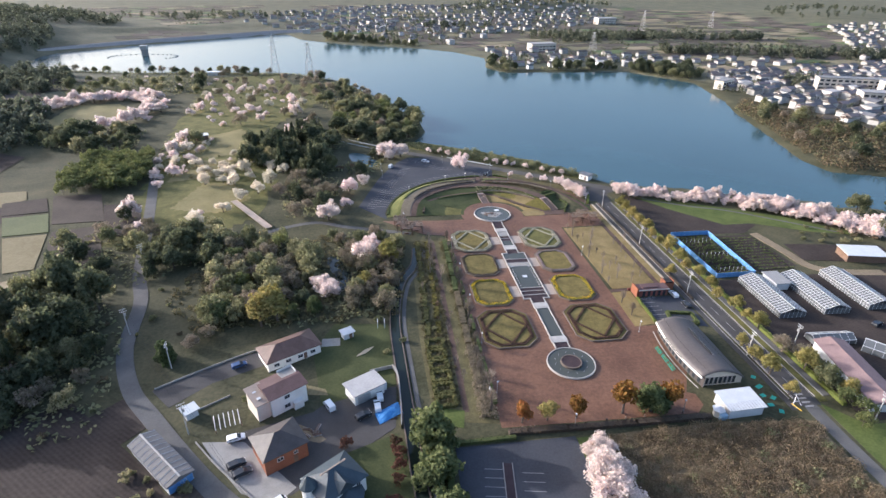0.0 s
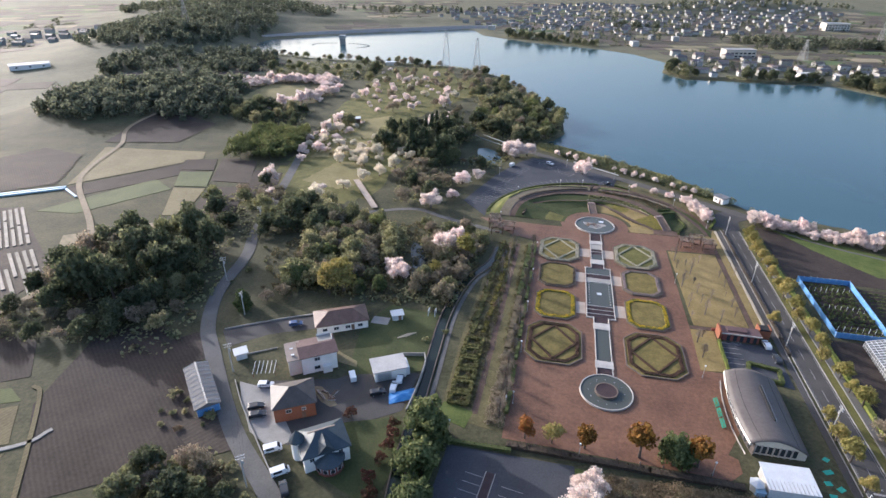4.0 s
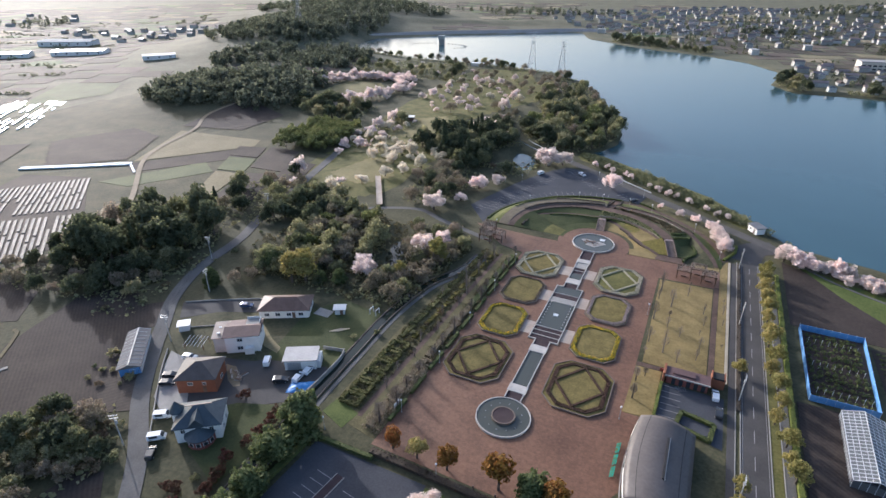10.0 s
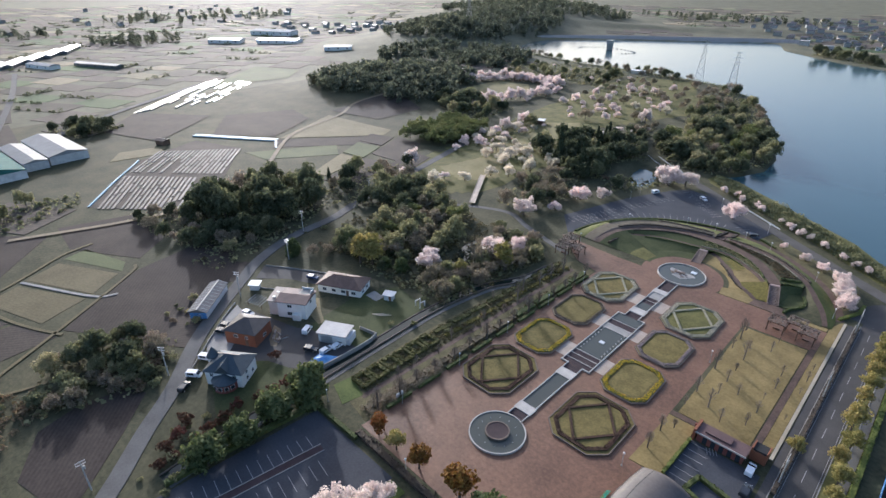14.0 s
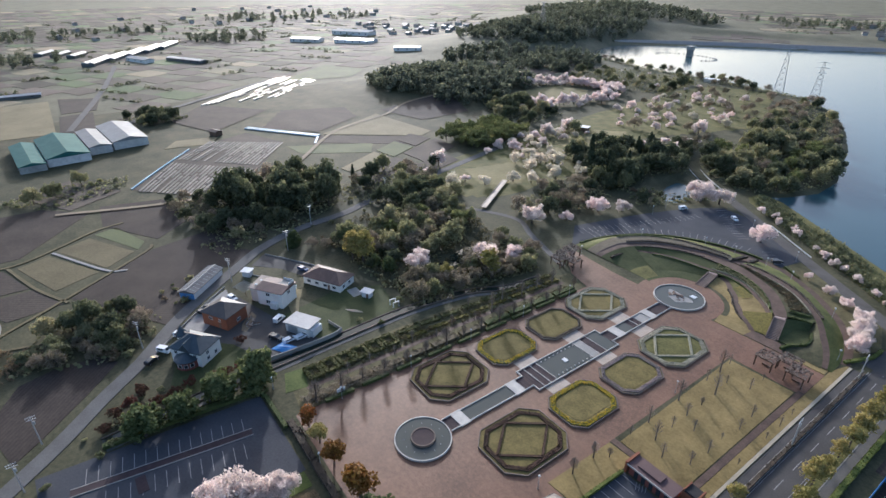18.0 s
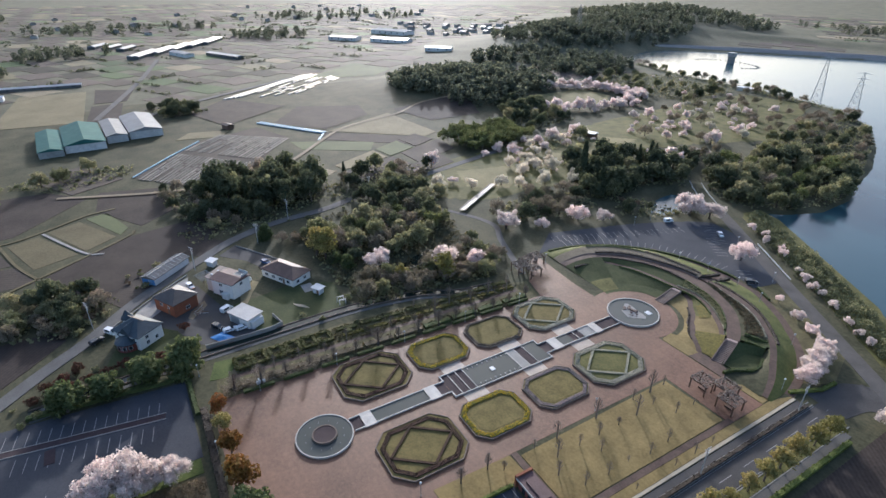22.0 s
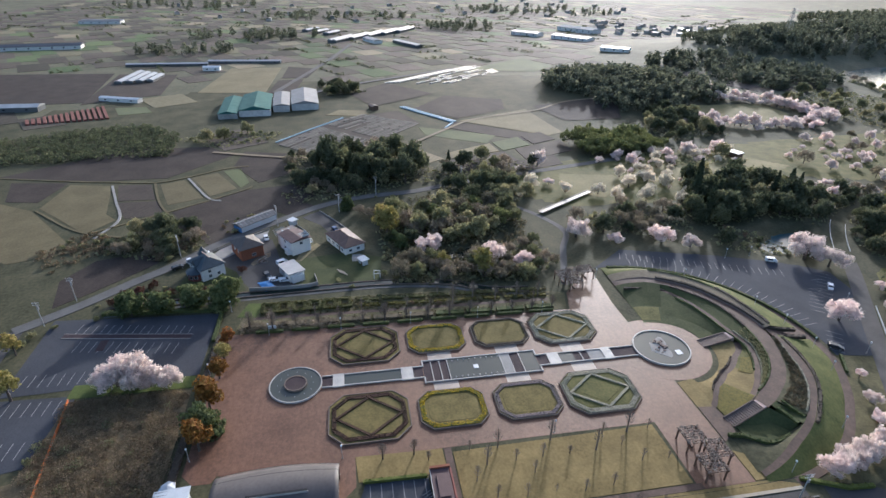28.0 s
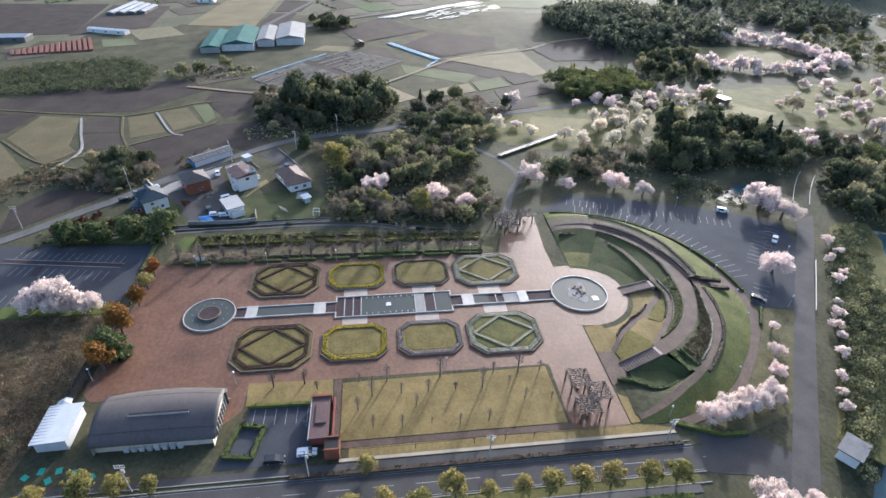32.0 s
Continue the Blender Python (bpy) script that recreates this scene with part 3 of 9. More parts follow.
VILLAGE = [(6, 34), (1, 40), (-8, 50), (-19, 60.5), (-30, 72), (-45, 84.5), (-56, 96), (-70, 113), (-80, 126), (-88, 145), (-92, 170), (-99, 190), (-108, 225), (-118, 263), (-128, 300)]
structure("road_village", ribbon(VILLAGE, 4.6, 0.2), "old_asphalt", "narrow grey village road between the houses and fields", category="road")
structure("road_south", ribbon([(6, 34), (40, 36), (70, 40), (101, 46)], 6.0, 0.055), "asphalt", "asphalt road south of the car parks", category="road")
structure("footpath", ribbon([(4, 214), (-10, 219), (-24, 224), (-38, 230), (-55, 224), (-70, 214)], 2.6, 0.06), "old_asphalt", "winding footpath through the woods", category="path")
structure("plain_road", ribbon([(-290, 90), (-346, 134), (-430, 255), (-511, 373), (-640, 560)], 5.5, 0.5), "old_asphalt", "straight road across the plain", category="road")
structure("plain_lane", ribbon([(-330, 80), (-480, 120), (-620, 150)], 4.5, 0.5), "old_asphalt", "farm lane across the plain", category="road")
structure("pavement_east", Geo().box(95.4, 96, -0.3, 97.1, 236, 0.14), "asphalt", "raised asphalt footway", category="pavement")
structure("pavement_far", Geo().box(107.6, 100, -0.3, 109.6, 235, 0.13), "old_asphalt", "raised footway beside the trees", category="pavement")
kerbs = thing("kerb", "long pale concrete kerbs along the road", "kerb", kind="structure")
for x in (98.3, 104.9, 107.4, 97.15):
    part("kerb_line", Geo().box(x, 100, -0.2, x + 0.22, 238, 0.2), "concrete", kerbs)
part("low_wall", Geo().box(94.3, 160, -0.2, 95.1, 236, 0.26), "sand_stone", kerbs, "sandy stone edging strip")
lines = thing("road_marking", "worn white lines painted on the road", "road marking", kind="structure")
for y in range(104, 240, 9):
    part("dash", Geo().box(101.5, y, 0.05, 101.65, y + 4.5, 0.066), "white_line", lines)
for x in (98.85, 104.4):
    part("edge_line", Geo().box(x, 100, 0.05, x + 0.1, 238, 0.067), "white_line", lines)

# ---- park ground: lawns, plaza, lots ----
slab("park_ground", [(-2, 95), (98.4, 95), (98.4, 246), (92, 252), (60, 284), (30, 285), (-6, 262), (-12, 226), (0, 214), (0, 150)], 0.03, "wild_ground", "worn grass and soil of the park")
slab("plaza", [(17.5, 99.5), (70, 98.2), (73, 101), (73, 105), (71, 106), (71.2, 212.8), (91.6, 212.8), (91.6, 226.6), (18.2, 226.0), (-7.8, 228.2), (9.5, 212.6), (19.3, 210.0)], 0.065, "paving", "wide plaza of reddish-brown pavers", category="pavement")
structure("basin_apron", Geo().ring(43.4, 230, [(9.0, -0.2), (14.5, -0.2), (14.5, 0.075), (8.0, 0.075)], 0, 360, 48), "paving", "ring of pavers round the basin", category="pavement")
slab("plaza_walk", [(70.9, 131), (71, 106), (85, 131), (79, 137), (71, 137)], 0.055, "paving", "paved walk beside the hall", category="pavement")
slab("lawn_large", [(72.6, 160), (89.7, 160), (89.7, 212.2), (71.9, 211.6)], 0.12, "dry_lawn", "dry yellowish lawn with young trees")
slab("lawn_small", [(70.6, 137), (77.8, 137.6), (78.2, 157.8), (71.2, 157.6)], 0.12, "dry_lawn", "small dry lawn by the car park")
structure("red_walk", Geo().box(90.0, 158, -0.3, 91.6, 214, 0.10).box(71.2, 158.0, -0.3, 91.6, 159.7, 0.101), "brown_path", "dark red footpath along the lawn", category="path")
slab("verge_lawn", [(91.7, 162), (94.2, 162), (94.2, 238), (91.7, 230)], 0.09, "dry_lawn", "narrow dry grass strip")
slab("tree_verge", [(105.1, 98), (107.3, 98), (107.3, 236), (105.1, 236)], 0.10, "grass", "grass verge under the roadside trees")
slab("verge_south", [(86, 90), (95.3, 90), (95.3, 150), (86, 132)], 0.05, "wild_ground", "shaded grass behind the hall")
slab("mini_lot", [(77.9, 139.2), (94.5, 134.0), (94.5, 153.2), (78.9, 153.2)], 0.09, "lot_asphalt", "small asphalt car park", category="pavement")
slab("sw_lot", [(1.5, 44), (37.0, 45), (36.2, 62), (35.0, 94.6), (5.0, 94.6)], 0.06, "lot_asphalt", "dark asphalt car park", category="pavement")
slab("se_lot", [(38, 43), (66, 43), (61.5, 66), (39.0, 64.5)], 0.065, "lot_asphalt", "lower asphalt car park", category="pavement")
slab("cherry_verge", [(34.6, 62.5), (40.0, 62.5), (40.0, 94), (35.2, 94)], 0.12, "fresh_grass", "grass bank under the cherry trees")
slab("scrub_land", [(41, 64), (66, 62), (70, 48), (98, 48), (98, 92), (74, 94.6), (41, 94)], 0.075, "scrub_earth", "dry scrubby waste land")
NW_LOT = [(-5.5, 229.5), (-18.5, 246), (-8, 283), (2, 308), (10, 318), (26, 316), (57, 294.5), (54.5, 281)]
arc = [(45 + 51.5 * math.cos(radians(a)), 231 + 51.5 * math.sin(radians(a))) for a in range(84, 180, 6)]
slab("nw_lot", NW_LOT + arc, 0.07, "lot_asphalt", "curved asphalt car park by the lake", category="pavement")
slab("shore_verge", [(54, 281), (58, 293), (92, 268), (97, 252), (92, 244), (82, 258), (70, 270)], 0.06, "strip_soil", "dry grass verge by the shore road")
slab("pine_bank", [(12, 352), (24, 348), (47, 332), (84, 306), (108, 278), (100, 272), (70, 296), (40, 318), (10, 338)], 0.05, "grass", "overgrown lake bank")
slab("garden_west", [(0.8, 104), (17.3, 101), (19, 209), (9, 212), (2.5, 190), (0.5, 140)], 0.07, "strip_soil", "planted strip beside the plaza")
slab("garden_corner", [(0.2, 103.4), (1.0, 109), (9.2, 106.6), (8.0, 100.6)], 0.1, "fresh_grass", "bright green grass at the corner of the strip")
slab("garden_walk", [(8.8, 106), (10.4, 106), (13.0, 205), (11.4, 205)], 0.095, "brown_path", "narrow path between hedges", category="path")

# ---- village plots ----
slab("yard", [(-47, 92), (-33, 86), (-9, 103), (-8, 118), (-24, 117), (-30, 111), (-48, 106)], 0.05, "asphalt", "dark gravel yard between the houses")
slab("forecourt", [(-52, 98), (-44, 88), (-36, 84), (-32, 88), (-46, 103), (-56, 104)], 0.06, "concrete", "pale concrete forecourt", category="pavement")
slab("garden_lawn", [(-28, 113), (-8, 119), (-9, 148), (-26, 150), (-32, 137)], 0.06, "lush_grass", "green back garden")
slab("garden_lot", [(-62, 118), (-46, 112), (-40, 128), (-52, 138), (-66, 128)], 0.055, "wild_ground", "bare dry garden plot")
slab("garden_south", [(-24, 80), (-8, 74), (-4, 92), (-9, 101), (-22, 96), (-30, 88)], 0.06, "lush_grass", "grass garden below the turreted house")
slab("house_drive", [(-74, 124.5), (-66, 129.4), (-56, 134.9), (-47, 138.8), (-45.5, 131.5), (-58.5, 125.6), (-67.6, 117.2)], 0.07, "asphalt", "dark asphalt drive to the single-storey house", category="pavement")
slab("dry_patch", [(-41.9, 124.3), (-39.6, 126.0), (-33, 122), (-27.2, 119.3), (-26.5, 116.8), (-32.6, 117.9)], 0.075, "dry_field", "strip of dry yellow grass beside the house")
slab("rubble_patch", [(-36.5, 106.6), (-33, 107), (-30.0, 105.0), (-26.2, 101.4), (-27.6, 100.2), (-31, 101.6)], 0.07, "bank_earth", "pale patch of rubble in the yard")
slab("roadside_plot", [(-66, 86.5), (-54, 92.5), (-44.5, 82.2), (-51.5, 77.5)], 0.10, "tilled_soil", "small vegetable plot beside the farm shed", category="field")
slab("upper_plot", [(-89, 113.6), (-80.5, 122), (-70.5, 111), (-76, 105)], 0.085, "dark_soil", "dark garden plot above the farm shed", category="field")
channel = thing("drainage_channel", "long concrete drainage channel with a dark sheet for its shade", "channel", kind="structure")
CH = [(-1.5, 58), (-4.4, 83), (-5.2, 100), (-6.2, 126), (-6.6, 150), (-3.5, 172), (3, 186), (5, 200)]
part("channel_wall", ribbon(CH, 0.3, 0.35, 1.0, offset=1.6), "bed_stone", channel)
part("channel_wall", ribbon(CH, 0.3, 0.45, 1.2, offset=-1.6), "bed_stone", channel)
# dark sheet at ground level in place of the channel's deep shadow
part("channel_bed", ribbon(CH, 2.8, 0.08, 0.2), "pond_water", channel, "dark water sheet standing in for deep shade")
part("channel_path", ribbon(CH, 1.3, 0.09, 0.3, offset=-3.0), "old_asphalt", channel, "grey path beside the channel")

slab("garden_pond", [(q.x, q.y) for q in smooth_line([(-31, 195), (-28, 197), (-23.5, 188), (-21, 179), (-23.5, 171.5), (-26.5, 170), (-26, 178), (-29.5, 187), (-31, 195)], 4)[:-1]], 0.07, "pond_water", "dark still pond in the wooded garden", category="water")

# ---- farm fields near the village ----
FIELDS = [
    ("stubble", [(-93.8, -1.6), (-123.4, -0.1), (-119.1, 20.6), (-83.1, 30.3), (-76.2, 36.5), (-63.2, 28.7)]),
    ("tilled_soil", [(-119.5, 23.6), (-118.6, 39.5), (-98.0, 47), (-98.2, 30.3)]),
    ("tilled_soil", [(-96.2, 30.2), (-96.0, 48.3), (-79.1, 56), (-77, 40)]),
    ("stubble", [(-118, 44), (-123, 54.6), (-97, 69.2), (-90.5, 54.5)]),
    ("stubble", [(-126, 57.5), (-132, 69.6), (-107.5, 83), (-98.6, 71.8)]),
    ("crop_green", [(-134.5, 71.9), (-137.3, 80.6), (-115, 88), (-108.2, 84.6)]),
    ("dark_soil", [(-81.5, 58.5), (-104, 84), (-111, 117), (-93, 122), (-66, 97), (-51, 78)]),
    ("dark_soil", [(-139, -39.9), (-180, 10), (-180, 55), (-162, 73), (-127, 45), (-127, 0)]),
    ("dark_soil", [(-129.7, -30), (-126, -2), (-101, -5.5), (-104, -20.7)]),
    ("stubble", [(-101.8, -21.8), (-91, -3.5), (-47, 32), (-40, 10), (-54, -10)]),
    ("dark_soil", [(-38, 42), (-41, 52), (-39, 63), (-33.5, 66), (-23, 57), (-12, 46.5), (-6, 40), (-24, 35)]),
    ("dark_soil", [(-142, 76), (-168, 78), (-160, 107), (-126, 107), (-114, 93)]),
]
for i, (kind, poly) in enumerate(FIELDS):
    look_of = {"stubble": "dry golden stubble field", "tilled_soil": "freshly tilled brown field", "dark_soil": "dark ploughed field", "crop_green": "green vegetable field"}[kind]
    slab("field_%d" % (i + 1), poly, 0.09, kind, look_of, category="field")
for i, pts in enumerate(([(-138, -42), (-128, 0), (-124, 22), (-121, 42), (-128, 57), (-138, 72), (-141, 84)], [(-119, 21), (-98, 29.5), (-76, 38), (-58, 34)], [(-120, 41), (-96, 49), (-79, 57.5)],
                         [(-125, 56), (-97, 71), (-92, 78)], [(-91, -2), (-63, 30), (-52, 74)], [(-110, 90), (-104, 86), (-82, 57), (-63, 30)])):
    structure("field_ridge_%d" % (i + 1), ribbon(pts, 1.1, 0.3, 0.5), "concrete" if i in (1, 3) else "stubble", "raised bank between fields", category="field bank")
def quilt(name, poly, z, material, label, category="field", n=14):
    """A four-cornered plot that follows the land."""
    (ax, ay), (bx, by), (cx, cy), (dx, dy) = poly
    g = Geo()
    for j in range(n + 1):
        for i in range(n + 1):
            u, v = i / n, j / n
            x = (ax * (1 - u) + bx * u) * (1 - v) + (dx * (1 - u) + cx * u) * v
            y = (ay * (1 - u) + by * u) * (1 - v) + (dy * (1 - u) + cy * u) * v
            g.v.append((x, y, height(x, y) + z + 0.12))
    g.f = [(j * (n + 1) + i, j * (n + 1) + i + 1, (j + 1) * (n + 1) + i + 1, (j + 1) * (n + 1) + i) for j in range(n) for i in range(n)]
    area = sum(x0 * y1 - x1 * y0 for (x0, y0), (x1, y1) in zip(poly, poly[1:] + poly[:1]))
    if area < 0:
        g.f = [f[::-1] for f in g.f]
    g.k = [0] * len(g.f)
    return structure(name, g, material, label, smooth=True, category=category)


def drape(name, poly, material, label, step=1.4, lift=0.15):
    """A patch of turf that follows the land inside a polygon."""
    pl = np.array(poly, float)
    xs, ys = np.arange(pl[:, 0].min(), pl[:, 0].max() + step, step), np.arange(pl[:, 1].min(), pl[:, 1].max() + step, step)
    px, py = np.meshgrid(xs, ys)
    px = px + np.sin(py * 1.7) * 0.4 * step
    pz, inside = land(px, py) + lift, signed(pl, px, py) > 0
    w = len(xs)
    g = Geo()
    g.v = list(zip(px.ravel().tolist(), py.ravel().tolist(), pz.ravel().tolist()))
    for r in range(len(ys) - 1):
        for c in range(w - 1):
            if inside[r, c] and inside[r, c + 1] and inside[r + 1, c] and inside[r + 1, c + 1]:
                g.f.append((r * w + c, r * w + c + 1, (r + 1) * w + c + 1, (r + 1) * w + c))
    g.k = [0] * len(g.f)
    return structure(name, g, material, label, smooth=True)


WEST = [
    ("tilled_soil", [(-183, 95), (-238, 137), (-256, 178), (-220, 190), (-155, 143), (-155, 119)]),
    ("crop_green", [(-209, 188), (-183, 237), (-166, 226), (-189, 190)]),
    ("dark_soil", [(-221, 214), (-181, 267), (-169, 252), (-206, 206)]),
    ("dry_field", [(-221, 219), (-248, 277), (-184, 284), (-178, 272)]),
    ("dark_soil", [(-256, 285), (-267, 360), (-212, 340), (-212, 296)]),
    ("dry_field", [(-335, 16), (-329, 72), (-451, 75), (-449, 25)]),
    ("dark_soil", [(-260, 190), (-305, 222), (-282, 268), (-250, 262), (-226, 219)]),
    ("crop_green", [(-264, -23), (-270, -2), (-288, -11), (-287, -33)]),
    ("crop_green", [(-421, 268), (-482, 345), (-427, 366), (-396, 332)]),
    ("dark_soil", [(-328, 74), (-382, 78), (-386, 101), (-320, 95)]),
    ("dark_soil", [(-360, 177), (-311, 214), (-270, 160), (-319, 142)]),
    ("dry_field", [(-263, 134), (-257, 160), (-243, 151), (-248, 124)]),
    ("dark_soil", [(-434, -197), (-430, -80), (-307, -62), (-301, -128)]),
    ("tilled_soil", [(-300, -62), (-425, -74), (-420, -20), (-330, -12)]),
    ("dark_soil", [(-455, 82), (-392, 80), (-392, 104), (-440, 112)]),
    ("tilled_soil", [(-167.8, 276.0), (-145.5, 275.8), (-131.3, 242.2), (-152.6, 241.0)]),
    ("dark_soil", [(-138.9, 261.3), (-121.9, 260.8), (-110.0, 224.8), (-125.1, 225.4)]),
    ("tilled_soil", [(-148.7, 232.5), (-130.6, 237.3), (-116.0, 199.8), (-135.4, 194.3)]),
    ("dry_field", [(-165.8, 227.9), (-149.5, 230.4), (-139.7, 199.0), (-149.4, 196.8)]),
    ("crop_green", [(-177.4, 249.9), (-159.5, 252.9), (-150.1, 232.7), (-167.0, 230.2)]),
    ("dark_soil", [(-186.9, 268.0), (-169.4, 273.2), (-160.7, 255.7), (-178.8, 252.5)]),
]
for i, (kind, poly) in enumerate(WEST):
    lay = slab if max(height(x, y) for x, y in poly) < 0.06 else quilt if len(poly) == 4 else (lambda n_, p_, z_, m_, l_, category="": drape(n_, p_, m_, l_, 1.5, z_ + 0.12))
    lay("far_field_%d" % (i + 1), poly, 0.12 + 0.008 * i, kind, {"dry_field": "pale dry field on the plain", "tilled_soil": "tilled brown field on the plain", "dark_soil": "dark bare field on the plain", "crop_green": "green crop field on the plain"}[kind], category="field")
track = Geo()
tl = smooth_line([(-168, 60), (-152, 108), (-150, 150)] + [(-171.4, 179.1), (-214.6, 219.7), (-229.9, 244.8), (-242.4, 283.1), (-260.4, 313.6), (-261.2, 356.8)], 8)
left, right = [], []
for i, q in enumerate(tl):
    d = (tl[min(i + 1, len(tl) - 1)] - tl[max(i - 1, 0)]).normalized()
    for side, o in ((left, 1.3), (right, -1.3)):
        x, y = q.x - d.y * o, q.y + d.x * o
        side.append((x, y, height(x, y) + 0.5))
track.band(left, right)
structure("field_road", track, "bank_earth", "dirt track between the fields", category="path")
EASTF = [
    ("dark_soil", [(113, 200), (113, 246), (140, 226), (160, 205), (150, 198)]),
    ("fresh_grass", [(118, 245), (145, 232), (180, 212), (200, 190), (180, 196), (160, 207), (146, 207), (130, 226)]),
    ("dark_soil", [(134, 165), (134, 196), (150, 196), (152, 168)]),
    ("dark_soil", [(158, 172), (160, 186), (200, 180), (196, 165)]),
    ("dark_soil", [(112, 90), (112, 161), (200, 161), (210, 90)]),
]
for i, (kind, poly) in enumerate(EASTF):
    slab("east_plot_%d" % (i + 1), poly, 0.06 + 0.02 * i, kind, {"fresh_grass": "fresh green field by the cherry row", "dark_soil": "dark vegetable plot", "old_asphalt": "gravel nursery yard"}[kind], category="field")


drape("park_meadow", [(-124, 214), (-134, 330), (-146, 380), (-160, 515), (-60, 560), (-40, 480), (-72, 400), (-88, 352), (-60, 300), (-62, 236), (-90, 212)], "grass", "rough park grass between the cherry trees", 4.0, 0.08)
drape("park_lawn_1", [(-108, 252), (-100, 287), (-84, 286), (-70, 262), (-82, 244)], "park_lawn", "pale open lawn among cherry trees")
drape("park_lawn_2", [(-118, 328), (-124, 370), (-98, 390), (-78, 352), (-90, 332)], "park_lawn", "pale open lawn by the pavilion")
drape("park_lawn_3", [(-235, 401), (-243, 477), (-211, 481), (-191, 457), (-189, 417)], "park_lawn", "lawn ringed by cherry trees")
drape("park_lawn_4", [(-165, 515), (-155, 595), (-100, 605), (-76, 540), (-108, 495)], "grass", "open rough grass on the headland")
drape("park_lawn_5", [(-120, 288), (-116, 324), (-90, 328), (-86, 298)], "park_lawn", "lawn under small cherry trees")
drape("hill_lawn", [(-122, 214), (-112, 246), (-84, 240), (-92, 212)], "grass", "grass slope")


# ---- the formal garden: fountain, canal, basin ----
rng = np.random.default_rng(7)
AX = 43.45
fountain = thing("fountain", "round stone fountain with a raised inner ring and shallow water", "fountain")
part("outer_rim", Geo().ring(AX, 121.6, [(6.82, 0.1), (6.82, 0.55), (7.1, 0.55), (7.15, 0.0)][::-1], steps=56), "pale_stone", fountain, "pale stone rim")
part("water", Geo().ring(AX, 121.6, [(6.84, 0.36), (3.0, 0.36)], steps=56), "pool_water", fountain, "shallow grey water")
part("inner_rim", Geo().ring(AX, 121.6, [(2.75, 0.3), (2.75, 0.95), (3.08, 0.95), (3.12, 0.2)][::-1], steps=44), "bed_stone", fountain)
part("bowl", Geo().ring(AX, 121.6, [(2.75, 0.86), (1.4, 0.8), (0.05, 0.78)], steps=40), "dark_tile", fountain, "dark gravel bowl")
for a in range(0, 360, 30):
    part("nozzle", Geo().tube([(AX + 4.8 * math.cos(radians(a)), 121.6 + 4.8 * math.sin(radians(a)), 0.3), (AX + 4.8 * math.cos(radians(a)), 121.6 + 4.8 * math.sin(radians(a)), 0.55)], [0.09, 0.06]), "steel", fountain)

canal = thing("canal", "stepped canal with pale stone walls and shallow pools", "canal")


def canal_run(y0, y1, half, kind):
    if kind == "bridge":
        return part("footbridge", Geo().box(AX - half - 0.5, y0, 0.05, AX + half + 0.5, y1, 0.42), "pale_stone", canal, "pale stone slab bridge")
    for s in (-1, 1):
        part("side_wall", Geo().box(min(AX + s * half, AX + s * (half + 0.27)), y0, 0, max(AX + s * half, AX + s * (half + 0.27)), y1, 0.46), "pale_stone", canal)
    if kind == "water":
        part("pool", Geo().box(AX - half, y0, 0.0, AX + half, y1, 0.2), "pool_water", canal, "shallow grey water")
    elif kind == "light":
        part("ledge", Geo().box(AX - half, y0, 0.0, AX + half, y1, 0.26), "concrete", canal)
    else:
        n = max(2, int((y1 - y0) / 0.8))
        for i in range(n):
            a, b = y0 + (y1 - y0) * i / n, y0 + (y1 - y0) * (i + 1) / n
            part("step", Geo().box(AX - half, a, 0, AX + half, b, 0.1 + 0.05 * (i % 3)), "dark_tile", canal)


for run in ((128.7, 131.6, 2.1, "steps"), (131.6, 134.7, 2.1, "bridge"), (134.7, 150.6, 2.1, "water"), (150.6, 154.0, 2.1, "bridge"), (154.0, 156.8, 2.2, "steps"),
            (157.0, 164.2, 4.4, "steps"), (164.2, 180.0, 4.4, "water"), (180.0, 182.8, 4.4, "light"), (182.8, 185.8, 4.4, "steps"), (185.8, 190.6, 4.4, "water"),
            (190.8, 194.0, 2.2, "steps"), (194.0, 197.5, 2.1, "bridge"), (197.5, 202.0, 2.1, "water"), (202.0, 206.6, 2.1, "steps"), (206.6, 211.0, 2.1, "light"),
            (211.0, 213.9, 2.1, "bridge"), (213.9, 221.6, 2.1, "steps")):
    canal_run(*run)
for y in (156.8, 190.6):
    part("end_wall", Geo().box(AX - 4.8, y, 0, AX - 2.2, y + 0.36, 0.46), "pale_stone", canal)
    part("end_wall", Geo().box(AX + 2.2, y, 0, AX + 4.8, y + 0.36, 0.46), "pale_stone", canal)
for y in (159.3, 161.8, 164.1, 179.9, 182.7, 185.7, 204.2):
    h = 2.1 if y > 195 else 4.4
    part("weir", Geo().box(AX - h, y, 0, AX + h, y + 0.22, 0.34), "pale_stone", canal)
for s in (-1, 1):
    for i in range(9):
        part("post", Geo().box(AX + s * 3.5 - 0.2, 165.6 + i * 1.7, 0.1, AX + s * 3.5 + 0.2, 166.0 + i * 1.7, 0.5, inset=0.05), "pale_stone", canal)
part("sign_plate", Geo().box(42.6, 171.5, 0.2, 44.2, 172.9, 0.36), "white_metal", canal, "white square plate in the pool")
for i, (x0, x1, y0, y1) in enumerate(((34.9, 38.6, 159, 166), (48.3, 52, 159, 166), (34.9, 38.6, 179.6, 186.6), (48.3, 52.2, 179.6, 186.4), (36.6, 40.9, 199.6, 206.4), (46.0, 50.3, 199.8, 206.6))):
    structure("stone_pad_%d" % (i + 1), Geo().box(x0, y0, -0.1, x1, y1, 0.085), "pad_stone", "pale stone paving pad beside the canal", category="pavement")

